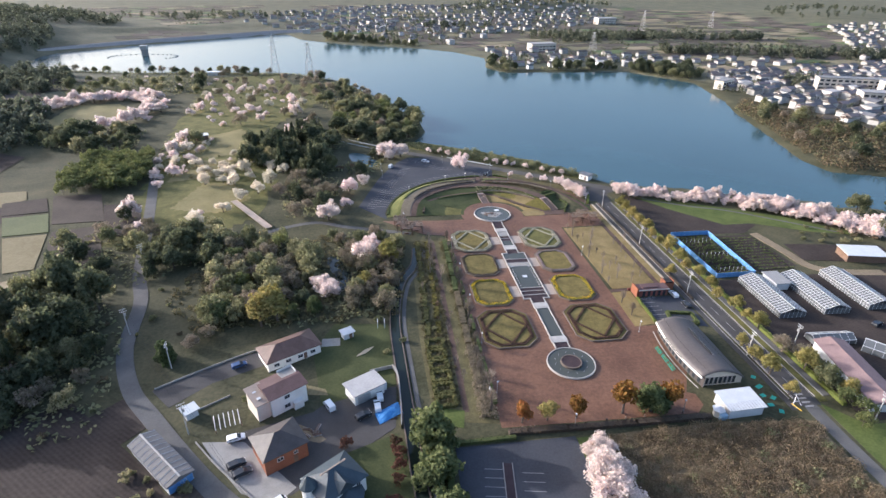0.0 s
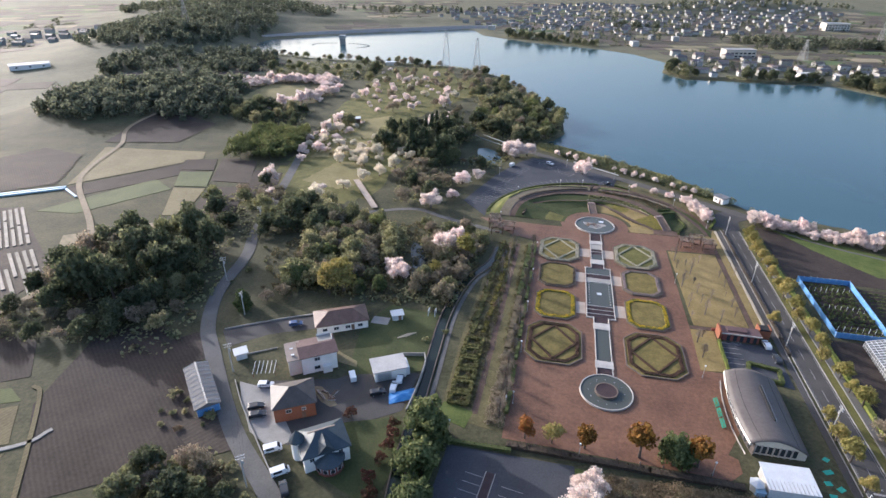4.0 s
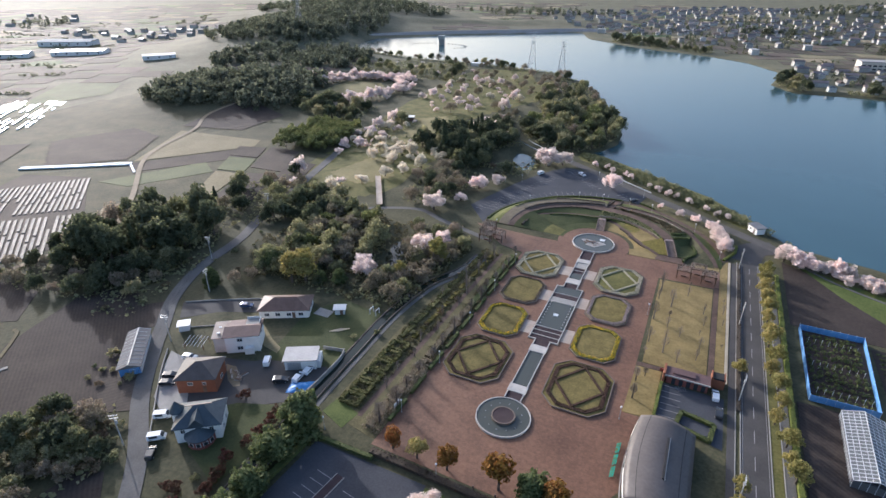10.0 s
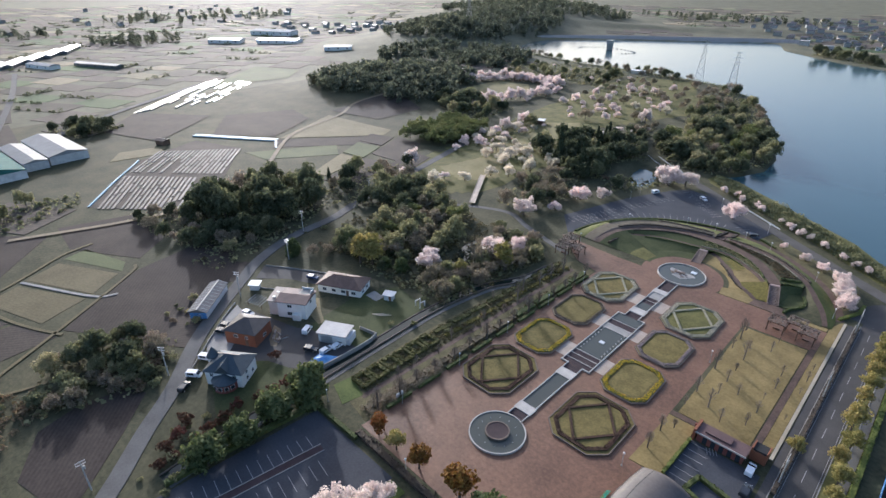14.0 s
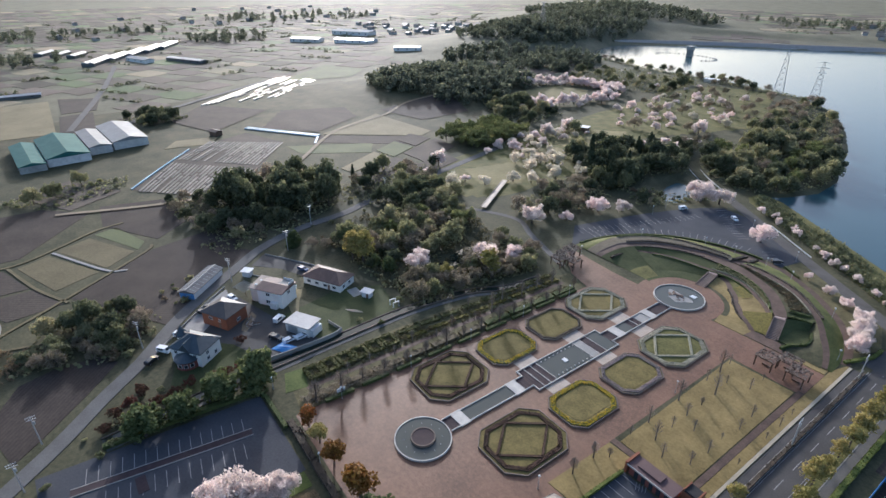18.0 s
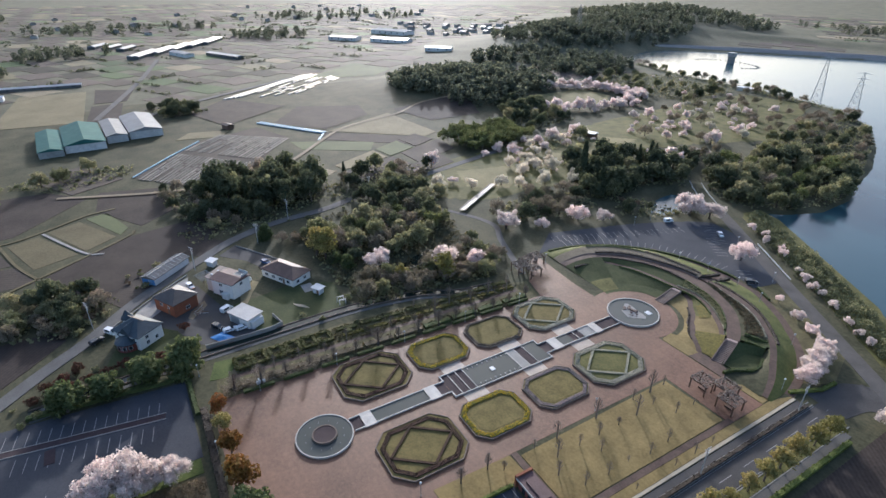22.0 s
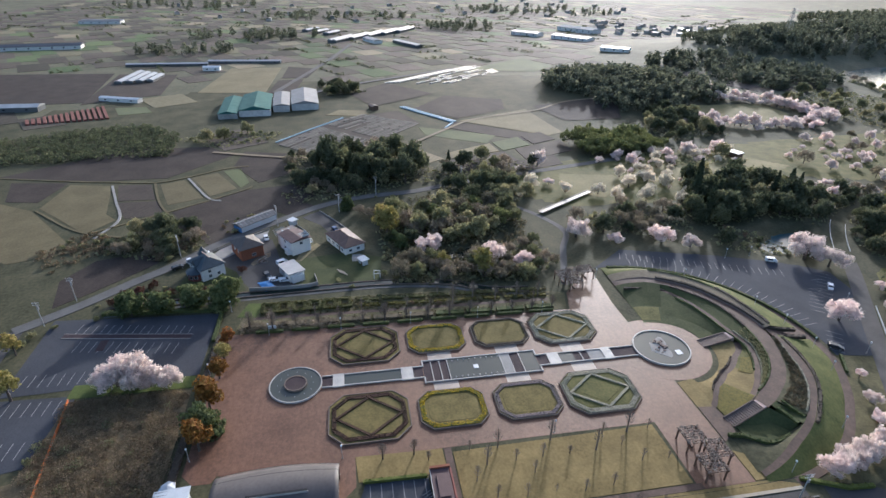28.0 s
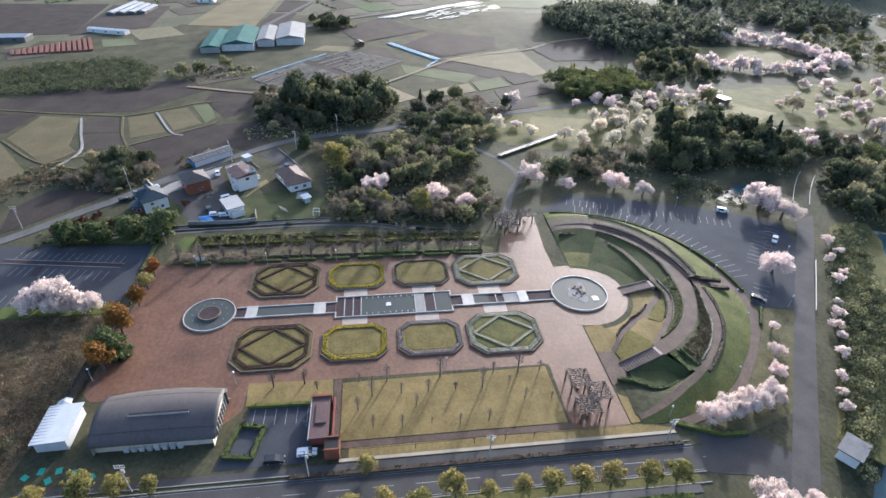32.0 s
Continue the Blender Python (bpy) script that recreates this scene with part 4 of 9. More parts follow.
basin = thing("basin", "large round stone basin with rocks and shallow water", "basin")
part("rim", Geo().ring(AX, 230, [(8.15, 0.05), (8.15, 0.6), (8.5, 0.6), (8.55, 0.0)][::-1], steps=60), "pale_stone", basin)
part("water", Geo().ring(AX, 230, [(8.18, 0.28), (4.0, 0.25), (0.05, 0.25)], steps=60), "pool_water", basin, "shallow grey water")
# pale irregular plate that imitates the bright reflection on the water
bed = [(AX - 0.3 + (4.2 + 1.3 * math.sin(3.1 * t_) + rng.uniform(-0.7, 0.7)) * math.cos(t_), 229.6 + (3.4 + 0.9 * math.cos(2.3 * t_) + rng.uniform(-0.5, 0.5)) * math.sin(t_)) for t_ in np.arange(0, 6.2, 0.3)]
part("dry_bed", Geo().prism(bed, 0.1, 0.31, inset=0.1), "concrete", basin, "pale patch standing in for the reflection on the basin water")
for i in range(16):
    a, r = rng.uniform(0, 6.28), rng.uniform(0.3, 3.4)
    x, y, s = AX - 0.5 + r * math.cos(a), 229.8 + r * 0.8 * math.sin(a), rng.uniform(0.3, 0.85)
    poly = [(x + s * rng.uniform(0.6, 1.4) * math.cos(t), y + s * rng.uniform(0.6, 1.4) * math.sin(t)) for t in np.arange(0, 6.2, 1.05)]
    part("rock", Geo().prism(poly, 0.1, 0.34 + s * 0.4, inset=s * 0.35), "brown_stone", basin)
part("plate", Geo().box(45.4, 233.2, 0.2, 47.4, 235.0, 0.42), "white_metal", basin, "white square plate")


# ---- flower beds ----
def octagon(cx, cy, hx, hy, c):
    return [(cx - hx + c, cy - hy), (cx + hx - c, cy - hy), (cx + hx, cy - hy + c), (cx + hx, cy + hy - c), (cx + hx - c, cy + hy), (cx - hx + c, cy + hy), (cx - hx, cy + hy - c), (cx - hx, cy - hy + c)]


def band_leaves(g, line, width, z, size, per_m2, rng):
    """Leaf or flower clumps over the top of a band that follows a line."""
    for (x0, y0), (x1, y1) in zip(line, line[1:]):
        length = math.hypot(x1 - x0, y1 - y0)
        n = int(length * width * per_m2) + 1
        t, o = rng.uniform(0, 1, n), rng.uniform(-0.55, 0.55, n) * width
        nxn, nyn = -(y1 - y0) / length, (x1 - x0) / length
        c = np.stack([x0 + (x1 - x0) * t + nxn * o, y0 + (y1 - y0) * t + nyn * o, z + rng.uniform(-0.12, 0.1, n)], 1)
        g.leaves(c, np.tile((0, 0, 1.0), (n, 1)), size, rng, flat=0.7)


def band_solid(g, line, width, z0, z1):
    for (x0, y0), (x1, y1) in zip(line, line[1:]):
        length = math.hypot(x1 - x0, y1 - y0)
        ux, uy = (x1 - x0) / length * width * 0.2, (y1 - y0) / length * width * 0.2
        ox, oy = -(y1 - y0) / length * width / 2, (x1 - x0) / length * width / 2
        g.prism([(x0 - ux - ox * -1, y0 - uy + oy), (x0 - ux - ox, y0 - uy - oy), (x1 + ux - ox, y1 + uy - oy), (x1 + ux + ox, y1 + uy + oy)], z0, z1, inset=0.08)


def flower_bed(cx, cy, hx, hy, c, plant, label, diamond, ring_w, lawn="bed_lawn", lawn_z=0.42):
    bed = thing("flower_bed", label, "flower bed", "flower beds round the canal")
    outer, mid = octagon(cx, cy, hx, hy, c), octagon(cx, cy, hx - 0.28, hy - 0.28, c - 0.15)
    kerb = Geo()
    kerb.band([(x, y, 0.5) for x, y in mid], [(x, y, 0.5) for x, y in outer], closed=True)
    kerb.band([(x, y, 0.5) for x, y in outer], [(x, y, 0.0) for x, y in outer], closed=True)
    part("stone_edging", kerb, "bed_stone", bed)
    part("turf", Geo().prism(mid, 0.0, lawn_z - 0.05).prism(octagon(cx, cy, hx - ring_w - 0.6, hy - ring_w - 0.6, c * 0.7), 0.1, lawn_z, inset=0.8), lawn, bed, "short turf")
    m = ring_w / 2 + (0.9 if plant == "hedge_red" else 0.45)
    ring = octagon(cx, cy, hx - m, hy - m, c - 0.3)
    g = Geo()
    band_solid(g, ring + ring[:1], ring_w, 0.2, 0.6)
    if plant == "yellow_flower":
        part("foliage", g, "hedge_green", bed, "green leaves under the pansies")
        g = Geo()
    band_leaves(g, ring + ring[:1], ring_w, 0.66, 0.11, 38 if plant == "yellow_flower" else 26, rng)
    part("border_planting", g, plant, bed)
    if diamond:
        dx, dy = hx - m - ring_w * 0.5, hy - m - ring_w * 0.5
        pts = [(cx, cy - dy), (cx + dx, cy), (cx, cy + dy), (cx - dx, cy)]
        for a, b in zip(pts, pts[1:] + pts[:1]):
            g = Geo()
            band_solid(g, [a, b], diamond, 0.3, 0.72)
            band_leaves(g, [a, b], diamond, 0.74, 0.11, 14, rng)
            part("diagonal_hedge", g, plant, bed)
        inner = [(cx, cy - dy * 0.72), (cx + dx * 0.72, cy), (cx, cy + dy * 0.72), (cx - dx * 0.72, cy)]
        if lawn == "grass":
            part("centre_turf", Geo().prism(inner, 0.2, 0.47), "grass", bed, "greener turf in the middle")


for s in (-1, 1):
    cx = AX + s * 15.0
    flower_bed(cx - 0.15 * s, 141.0, 8.6, 10.4, 3.8, "hedge_red", "octagonal bed with dark clipped hedges in a diamond", 0.65, 1.1)
    flower_bed(cx, 162.7, 6.9, 8.9, 2.9, "yellow_flower", "octagonal lawn bed bordered by yellow pansies", 0, 1.15)
    flower_bed(cx, 183.0, 6.8, 8.8, 2.9, "violet_flower" if s > 0 else "hedge_brown", "octagonal lawn bed with a faded low border", 0, 1.0 if s > 0 else 0.6)
    flower_bed(cx - 0.2 * s, 203.6, 8.2, 10.2, 3.8, "grey_flower", "octagonal bed with pale grey plants in a diamond", 0.7, 1.3, "grass" if s > 0 else "bed_lawn")

# ---- amphitheatre of grass banks ----
CX, CY = 45.0, 231.0


def along(*stops):
    """A radius that changes with the bearing."""
    xs, ys = [q[0] for q in stops], [q[1] for q in stops]
    return lambda a: float(np.interp(a, xs, ys))


mid_in = along((23, 27.0), (32, 26.3), (43, 26.7), (60, 27.6), (71, 28.2), (87, 28.8), (104, 30.2), (121, 32.8), (137, 34.2), (147, 35.7), (178, 37.0))
mid_out = along((23, 30.6), (40, 30.5), (61, 31.5), (72, 31.9), (89, 33.6), (102, 34.6), (124, 35.8), (139, 37.8), (154, 38.6), (178, 39.4))
second = along((25, 25.7), (49, 24.2), (65, 24.4), (84, 25.0), (97, 24.0), (109, 24.2), (126, 26.7), (145, 31.0), (155, 34.0))
winding = along((-4, 25.0), (3, 22.5), (9, 19.9), (18, 17.4), (41, 16.2), (70, 19.0), (82, 22.1), (90, 23.2))
ridge_in = along((-2, 44.5), (15, 40.0), (36, 37.4), (48, 36.5), (60, 35.4), (72, 33.9), (88, 34.2))
ridge_out = along((-2, 46.0), (17, 41.6), (40, 38.7), (50, 38.2), (60, 37.7), (71, 36.7), (88, 35.4))
west_crest = along((94, 36.4), (102, 37.2), (114, 38.5), (126, 41.0), (139, 42.7), (150, 43.6), (179, 44.2))
walk_in = along((6, 47.2), (20, 46.6), (35, 46.0), (48, 45.3), (64, 46.2), (77, 47.8), (92, 47.6), (101, 47.9), (112, 49.0), (126, 50.2), (180, 50.4))
pit_edge = along((-5, 33.0), (3, 34.2), (7, 37.0), (12, 38.0), (20, 37.6), (30, 36.6))


def off(fn, d):
    return lambda a: fn(a) + d


def blend(f0, f1, f):
    return lambda a: f0(a) + (f1(a) - f0(a)) * f


def terrace(profile, a0, a1, rise=(1.0, 9.0), steps=64):
    """A banked ring round the basin whose height runs out at both ends."""
    g = Geo()
    n = len(profile)
    verts, faces = [], []
    for s in range(steps + 1):
        a = a0 + (a1 - a0) * s / steps
        k = max(0.0, min(1.0, (a - rise[0]) / rise[1], (179.5 - a) / 17)) ** 0.7
        for r, z in profile:
            q = r(a) if callable(r) else r
            verts.append((CX + q * math.cos(radians(a)), CY + q * math.sin(radians(a)), 0.09 + z * k))
    for s in range(steps):
        faces += [(s * n + j, s * n + j + 1, (s + 1) * n + j + 1, (s + 1) * n + j) for j in range(n - 1)]
    return g.add(verts, faces)


def bank(name, profile, a0, a1, mat, label, category="bank", smooth=False, rise=(1.0, 9.0)):
    return structure(name, terrace(profile, a0, a1, rise), mat, label, smooth=smooth, category=category)


LOW = (-3.0, 34.0)
bank("outer_walk", [(walk_in, 0.05), (off(walk_in, 2.3), 0.05), (off(walk_in, 2.4), -0.3)], 6, 126, "brown_path", "curved reddish footpath round the banks", "path")
bank("outer_bank_east", [(ridge_out, 3.0), (blend(ridge_out, walk_in, 0.35), 2.0), (walk_in, 0.04)], -2, 88, "bank_grass", "green grass bank outside the ridge", rise=LOW)
bank("outer_bank_west", [(west_crest, 3.2), (off(west_crest, 1.6), 2.8), (blend(west_crest, walk_in, 0.75), 0.9), (walk_in, 0.04)], 95, 179, "bank_grass", "yellowish grass bank outside the ridge")
bank("ramp", [(34.6, 2.4), (40.0, 1.2), (47.7, 0.06)], 88, 95, "brown_path", "sunken ramp cut through the bank", "path")
bank("ridge_walk", [(ridge_in, 3.0), (ridge_out, 3.0)], -2, 88, "brown_path", "brown path along the top of the bank", "path", rise=LOW)
bank("crest_strip", [(off(mid_out, 0.5), 2.7), (west_crest, 3.2)], 95, 179, "bank_earth", "dry earth strip along the western crest")
bank("crest_step", [(mid_out, 2.4), (off(mid_out, 0.5), 2.7)], 95, 179, "brown_stone", "low stone step beside the terrace path", "step")
bank("upper_bank_east", [(mid_out, 2.4), (ridge_in, 3.0)], 31, 88, "wild_ground", "shrubby bank below the ridge")
bank("upper_bank_pit", [(mid_out, 2.4), (blend(mid_out, ridge_in, 0.5), 1.7), (ridge_in, 2.7)], 26, 31, "lush_grass", "shaded grass slope between two hedges")
bank("pit_slope", [(pit_edge, 0.3), (ridge_in, 3.0)], -5, 26, "wild_ground", "dark earth slope round the sunken lawn", rise=LOW)
bank("middle_walk", [(mid_in, 2.4), (mid_out, 2.4)], 23, 179, "brown_path", "broad brown terrace path", "path")
bank("second_bank", [(off(second, 0.8), 1.5), (mid_in, 2.4)], 27, 155, "lush_grass", "grass and low plants between the two terrace paths")
bank("second_walk", [(off(second, -0.8), 1.42), (off(second, 0.8), 1.5)], 25, 155, "brown_path", "narrow brown path on the slope", "path")
# the hollow's shade is put into its darker grass colour
bank("hollow_bank", [(14.6, 0.0), (19.5, 0.2), (off(second, -0.8), 1.42)], 97, 155, "lush_grass", "hollow lawn below the bank, coloured dark for shade")
bank("hollow_bank_end", [(14.6, 0.0), (24.0, 0.3), (mid_in, 2.4)], 155, 179, "lush_grass", "hollow lawn below the bank, coloured dark for shade")
bank("hollow_lawn", [(16.0, 0.06), (19.8, 0.24), (23.5, 0.36)], 157, 178, "grass", "bright green edge of the hollow lawn")
bank("inner_bank_east", [(14.4, 0.0), (off(winding, -1.0), 0.5)], 0, 97, "dry_lawn", "yellow grass slope inside the banks")
bank("winding_walk", [(off(winding, -1.0), 0.5), (off(winding, 1.0), 0.62)], -4, 90, "brown_path", "narrow winding path on the slope", "path")
bank("pansy_slope", [(off(winding, 1.0), 0.62), (along((2, 27.4), (25, 26.4)), 2.3)], 2, 26, "ground_cover", "yellow-green ground cover beside the steps", "shrub", rise=(1.0, 24.0))
bank("tan_lawn", [(off(winding, 1.0), 0.62), (off(second, -0.8), 1.42)], 26, 54, "dry_lawn", "pale dry lawn between the paths")
bank("upper_lawn_east", [(off(winding, 1.0), 0.62), (off(second, -0.8), 1.42)], 54, 88, "grass", "green slope between the paths")
bank("pansy_patch", [(blend(winding, second, 0.3), 0.95), (blend(winding, second, 0.55), 1.2), (blend(winding, second, 0.82), 1.42)], 50, 70, "ground_cover", "patch of yellow flowering ground cover", "shrub")
slab("slope_foot", [(58.4, 226.6), (71.6, 226.8), (70.4, 230.4), (59.6, 232.4), (57.6, 231.6)], 0.10, "dry_lawn", "worn yellowish lawn at the foot of the slope")
slab("pit_lawn", [(75.6, 232.4), (78.6, 232.6), (82.0, 235.4), (82.8, 238.8), (81.6, 244.0), (78.6, 249.0), (72.6, 245.6)], 0.22, "lush_grass", "sunken shaded lawn")
slab("pit_path", [(68, 226.8), (80, 226.8), (77.4, 231.4), (72.6, 232.0), (68.6, 231.0)], 0.14, "brown_path", "brown paved corner", category="path")
slab("pit_corner", [(82.6, 226.8), (91.4, 226.8), (91.2, 233.5), (88.6, 236.5)], 0.12, "dry_lawn", "dry grass corner by the pergola")
fall = Geo()
fall.band([(75.4, 232.0, 0.24), (74.2, 237.5, 1.35), (73.2, 243.2, 2.45), (79.2, 247.0, 2.2)], [(76.4, 232.6, 0.23), (76.4, 237.8, 0.23), (76.2, 242.6, 0.23), (79.6, 245.2, 0.24)])
structure("pit_bank", fall, "lush_grass", "steep grass bank below the steps", category="bank")


def garden_stair(n, half, x, y, turn):
    st = thing("garden_stair", "flight of brown stone garden steps", "stair", "garden stairs")
    d, up = 0.72, 2.2 / n
    for i in range(n):
        part("step", Geo().box(-half, i * d, -0.1, half, i * d + d, 0.16 + i * up), "brown_stone", st)
    part("landing", Geo().box(-half, n * d, 0.0, half, n * d + 1.5, 2.46 - 0.05), "pink_stone", st, "pale pinkish stone landing")
    for s in (-half - 0.3, half):
        part("side_wall", Geo().add([(s, 0, 0), (s + 0.3, 0, 0), (s + 0.3, n * d, 0), (s, n * d, 0), (s, 0, 0.45), (s + 0.3, 0, 0.45), (s + 0.3, n * d, 2.6), (s, n * d, 2.6)],
                                    [(3, 2, 1, 0), (4, 5, 6, 7), (0, 1, 5, 4), (1, 2, 6, 5), (2, 3, 7, 6), (3, 0, 4, 7)]), "brown_stone", st)
    st.matrix_basis = pose(x, y, 0.05, 0, 0, turn)
    return st


garden_stair(14, 1.5, 74.3, 231.6, 15)
low = garden_stair(13, 1.5, 43.4, 243.2, 6)
low.matrix_basis = pose(43.4, 243.2, 0.05, 0, 0, 6) @ Matrix.Diagonal((1, 1, 0.62, 1))


def hedge(pts, width, h, mat, label, z=0.05, per=7, size=0.2, group="clipped hedges"):
    hd = thing("hedge", label, "hedge", group)
    g = Geo()
    band_solid(g, pts, width, z - 0.2, z + h)
    part("stem_mass", g, mat, hd, "dense clipped core")
    g = Geo()
    band_leaves(g, pts, width * 1.05, z + h, size, per, rng)
    for (x0, y0), (x1, y1) in zip(pts, pts[1:]):
        length = math.hypot(x1 - x0, y1 - y0)
        n = int(length * h * per * 1.2)
        for s in (-1, 1):
            t = rng.uniform(0, 1, n)
            nn = np.array((-(y1 - y0) / length, (x1 - x0) / length, 0.3)) * s
            c = np.stack([x0 + (x1 - x0) * t + nn[0] * width / 2, y0 + (y1 - y0) * t + nn[1] * width / 2, z + rng.uniform(0, h, n)], 1)
            g.leaves(c, np.tile(nn, (n, 1)), size, rng)
    part("foliage", g, mat, hd)
    return hd


def arc_pts(r, a0, a1, n=14):
    return [(CX + r * math.cos(radians(a0 + (a1 - a0) * i / n)), CY + r * math.sin(radians(a0 + (a1 - a0) * i / n))) for i in range(n + 1)]


def polar(fn, d, a0, a1, step):
    return [(CX + (fn(a) + d) * math.cos(radians(a)), CY + (fn(a) + d) * math.sin(radians(a))) for a in np.arange(a0, a1 + 0.1, step)]


hedge(polar(ridge_out, 0.6, 30, 86, 4), 0.9, 0.5, "hedge_brown", "dark hedge along the ridge path", z=2.75)
hedge(polar(ridge_in, -0.3, 33, 84, 4), 0.45, 0.35, "grey_flower", "thin pale edging of the ridge path", z=2.95)
hedge(polar(mid_out, 0.9, 97, 160, 5), 0.8, 0.6, "hedge_brown", "dark low hedge beside the terrace path", z=2.65)
hedge(polar(west_crest, 0.4, 97, 130, 4), 0.9, 0.5, "hedge_brown", "dark hedge along the western crest", z=3.0)
hedge(polar(west_crest, 0.2, 130, 160, 5), 0.6, 0.4, "hedge_green", "low green hedge along the western crest", z=3.1)
hedge(polar(mid_in, -0.4, 33, 100, 5), 0.5, 0.45, "hedge_green", "low green hedge below the terrace path", z=2.2)
hedge(polar(mid_in, -0.4, 100, 150, 5), 0.6, 0.5, "hedge_brown", "dark hedge below the terrace path", z=2.2)
hedge(polar(second, 1.0, 30, 100, 5), 0.45, 0.4, "grey_flower", "thin pale hedge beside the narrow path", z=1.45)
hedge(polar(second, -1.0, 56, 150, 6), 0.45, 0.4, "hedge_green", "thin green hedge beside the narrow path", z=1.35)
hedge(polar(winding, -1.1, 10, 72, 5), 0.4, 0.4, "hedge_brown", "dark low hedge along the winding path", z=0.5)
hedge(polar(pit_edge, 0.3, -4, 22, 3), 0.7, 0.7, "hedge_green", "green hedge round the sunken lawn", z=0.3)
hedge([(73.6, 245.6), (79.0, 247.0)], 0.9, 1.0, "hedge_green", "clipped hedge across the slope", z=1.6)
hedge([(71.6, 248.2), (77.6, 250.0)], 0.8, 0.9, "hedge_green", "clipped hedge across the slope", z=2.0)
hedge([(41.2, 266.4), (42.4, 270.6), (43.6, 275.0)], 1.0, 0.8, "hedge_brown", "dark hedge lining the sunken ramp", z=1.7)
hedge([(45.6, 266.8), (46.6, 271.2), (47.4, 275.6)], 1.0, 0.8, "hedge_brown", "dark hedge lining the sunken ramp", z=1.7)
hedge(polar(lambda a: 33.6, 0, 152, 176, 6), 0.8, 0.7, "hedge_brown", "dark hedge at the end of the hollow", z=0.9)
for k, (lab, mat_, f, n) in enumerate((("grey leafless shrubs on the upper bank", "leaf_dry", (0.1, 0.9), 260), ("mixed low green plants on the slope", "leaf_olive", (0.0, 1.0), 150))):
    sh = thing("shrub_patch", lab, "shrub", kind="stuff")
    blobs = []
    for _ in range(n):
        a, f_ = float(rng.uniform(33, 86) if k == 0 else rng.uniform(40, 100)), float(rng.uniform(*f))
        r_ = mid_out(a) + 0.4 + (ridge_in(a) - mid_out(a) - 0.8) * f_ if k == 0 else second(a) + 1.3 + (mid_in(a) - second(a) - 2.0) * f_
        z_ = (2.45 + 0.6 * f_) if k == 0 else (1.6 + 0.8 * f_)
        blobs.append((CX + r_ * math.cos(radians(a)), CY + r_ * math.sin(radians(a)), z_ + 0.15, 0.42, 0.4))
    g = Geo()
    for b in blobs:
        m_ = 14
        d_ = rng.normal(0, 1, (m_, 3))
        d_[:, 2] = np.abs(d_[:, 2])
        d_ /= np.linalg.norm(d_, axis=1, keepdims=True)
        g.leaves(np.array(b[:3]) + d_ * b[3], d_, 0.13, rng)
    part("leaves", g, mat_, sh)
hedge(arc_pts(50.2, 88, 176, 22), 0.9, 0.7, "hedge_green", "trimmed hedge between bank and car park")
hedge([(55.2, 281.8), (62, 277.6)], 0.8, 0.8, "hedge_green", "trimmed hedge beside the car park")
hedge([(92.6, 237), (96.6, 246), (97, 252)], 0.9, 0.8, "hedge_fresh", "bright green hedge by the junction")
hedge([(97.9, 150), (97.9, 192), (97.9, 236)], 0.9, 0.6, "hedge_brown", "low brown hedge between road and footway")
hedge([(110.4, 96), (110.4, 150), (110.4, 200), (110.4, 232)], 1.1, 1.0, "hedge_fresh", "yellow-green hedge behind the roadside trees")
for i in range(6):
    y = 108.5 + i * 5.0
    hedge([(2.4, y), (7.2, y), (7.2, y + 3.6), (2.4, y + 3.6), (2.4, y)], 1.0, 0.8, "strip_hedge", "square of clipped olive box hedge", per=11, size=0.28)
for i in range(8):
    y = 140 + i * 8.2
    hedge([(3.2 + i * 0.3, y), (4.0 + i * 0.3, y + 6.6)], 1.5, 0.6, "strip_hedge", "low rounded shrub row in the planted strip", per=9, size=0.26)
    hedge([(6.8 + i * 0.35, y + 1), (7.4 + i * 0.35, y + 7.2)], 1.3, 0.5, "ground_cover", "low olive shrub row in the planted strip", per=9, size=0.26)
for i in range(10):
    y = 104 + i * 10.2
    hedge([(14.2 + i * 0.3, y), (14.6 + i * 0.3, y + 8.6)], 1.9, 1.0, "dry_shrub" if i < 6 else "hedge_green", "long dry brown shrub row" if i < 6 else "long green shrub row", per=6)
for i in range(9):
    hedge([(17.7 + i * 0.16, 108 + i * 11), (17.9 + i * 0.16, 116 + i * 11)], 0.9, 0.8, "hedge_green", "trimmed hedge at the plaza edge")
hedge([(19, 97.4), (34, 97.0), (52, 96.6), (72, 96.4)], 1.6, 0.9, "hedge_brown", "dark hedge behind the southern tree row")
hedge([(5.2, 95.6), (20, 95.8)], 1.0, 0.8, "hedge_green", "hedge at the head of the car park")
hedge([(78.2, 138.6), (78.6, 152.8)], 0.7, 0.8, "hedge_fresh", "clipped hedge along the small car park")
hedge([(83.5, 137.6), (91.5, 135.4), (92.4, 141.4), (84.6, 143.0), (83.5, 137.6)], 1.0, 0.9, "hedge_green", "square hedge round the garden store")
hedge([(0.5, 58), (1.5, 76), (3.2, 94)], 1.4, 1.0, "hedge_green", "overgrown hedge beside the car park")


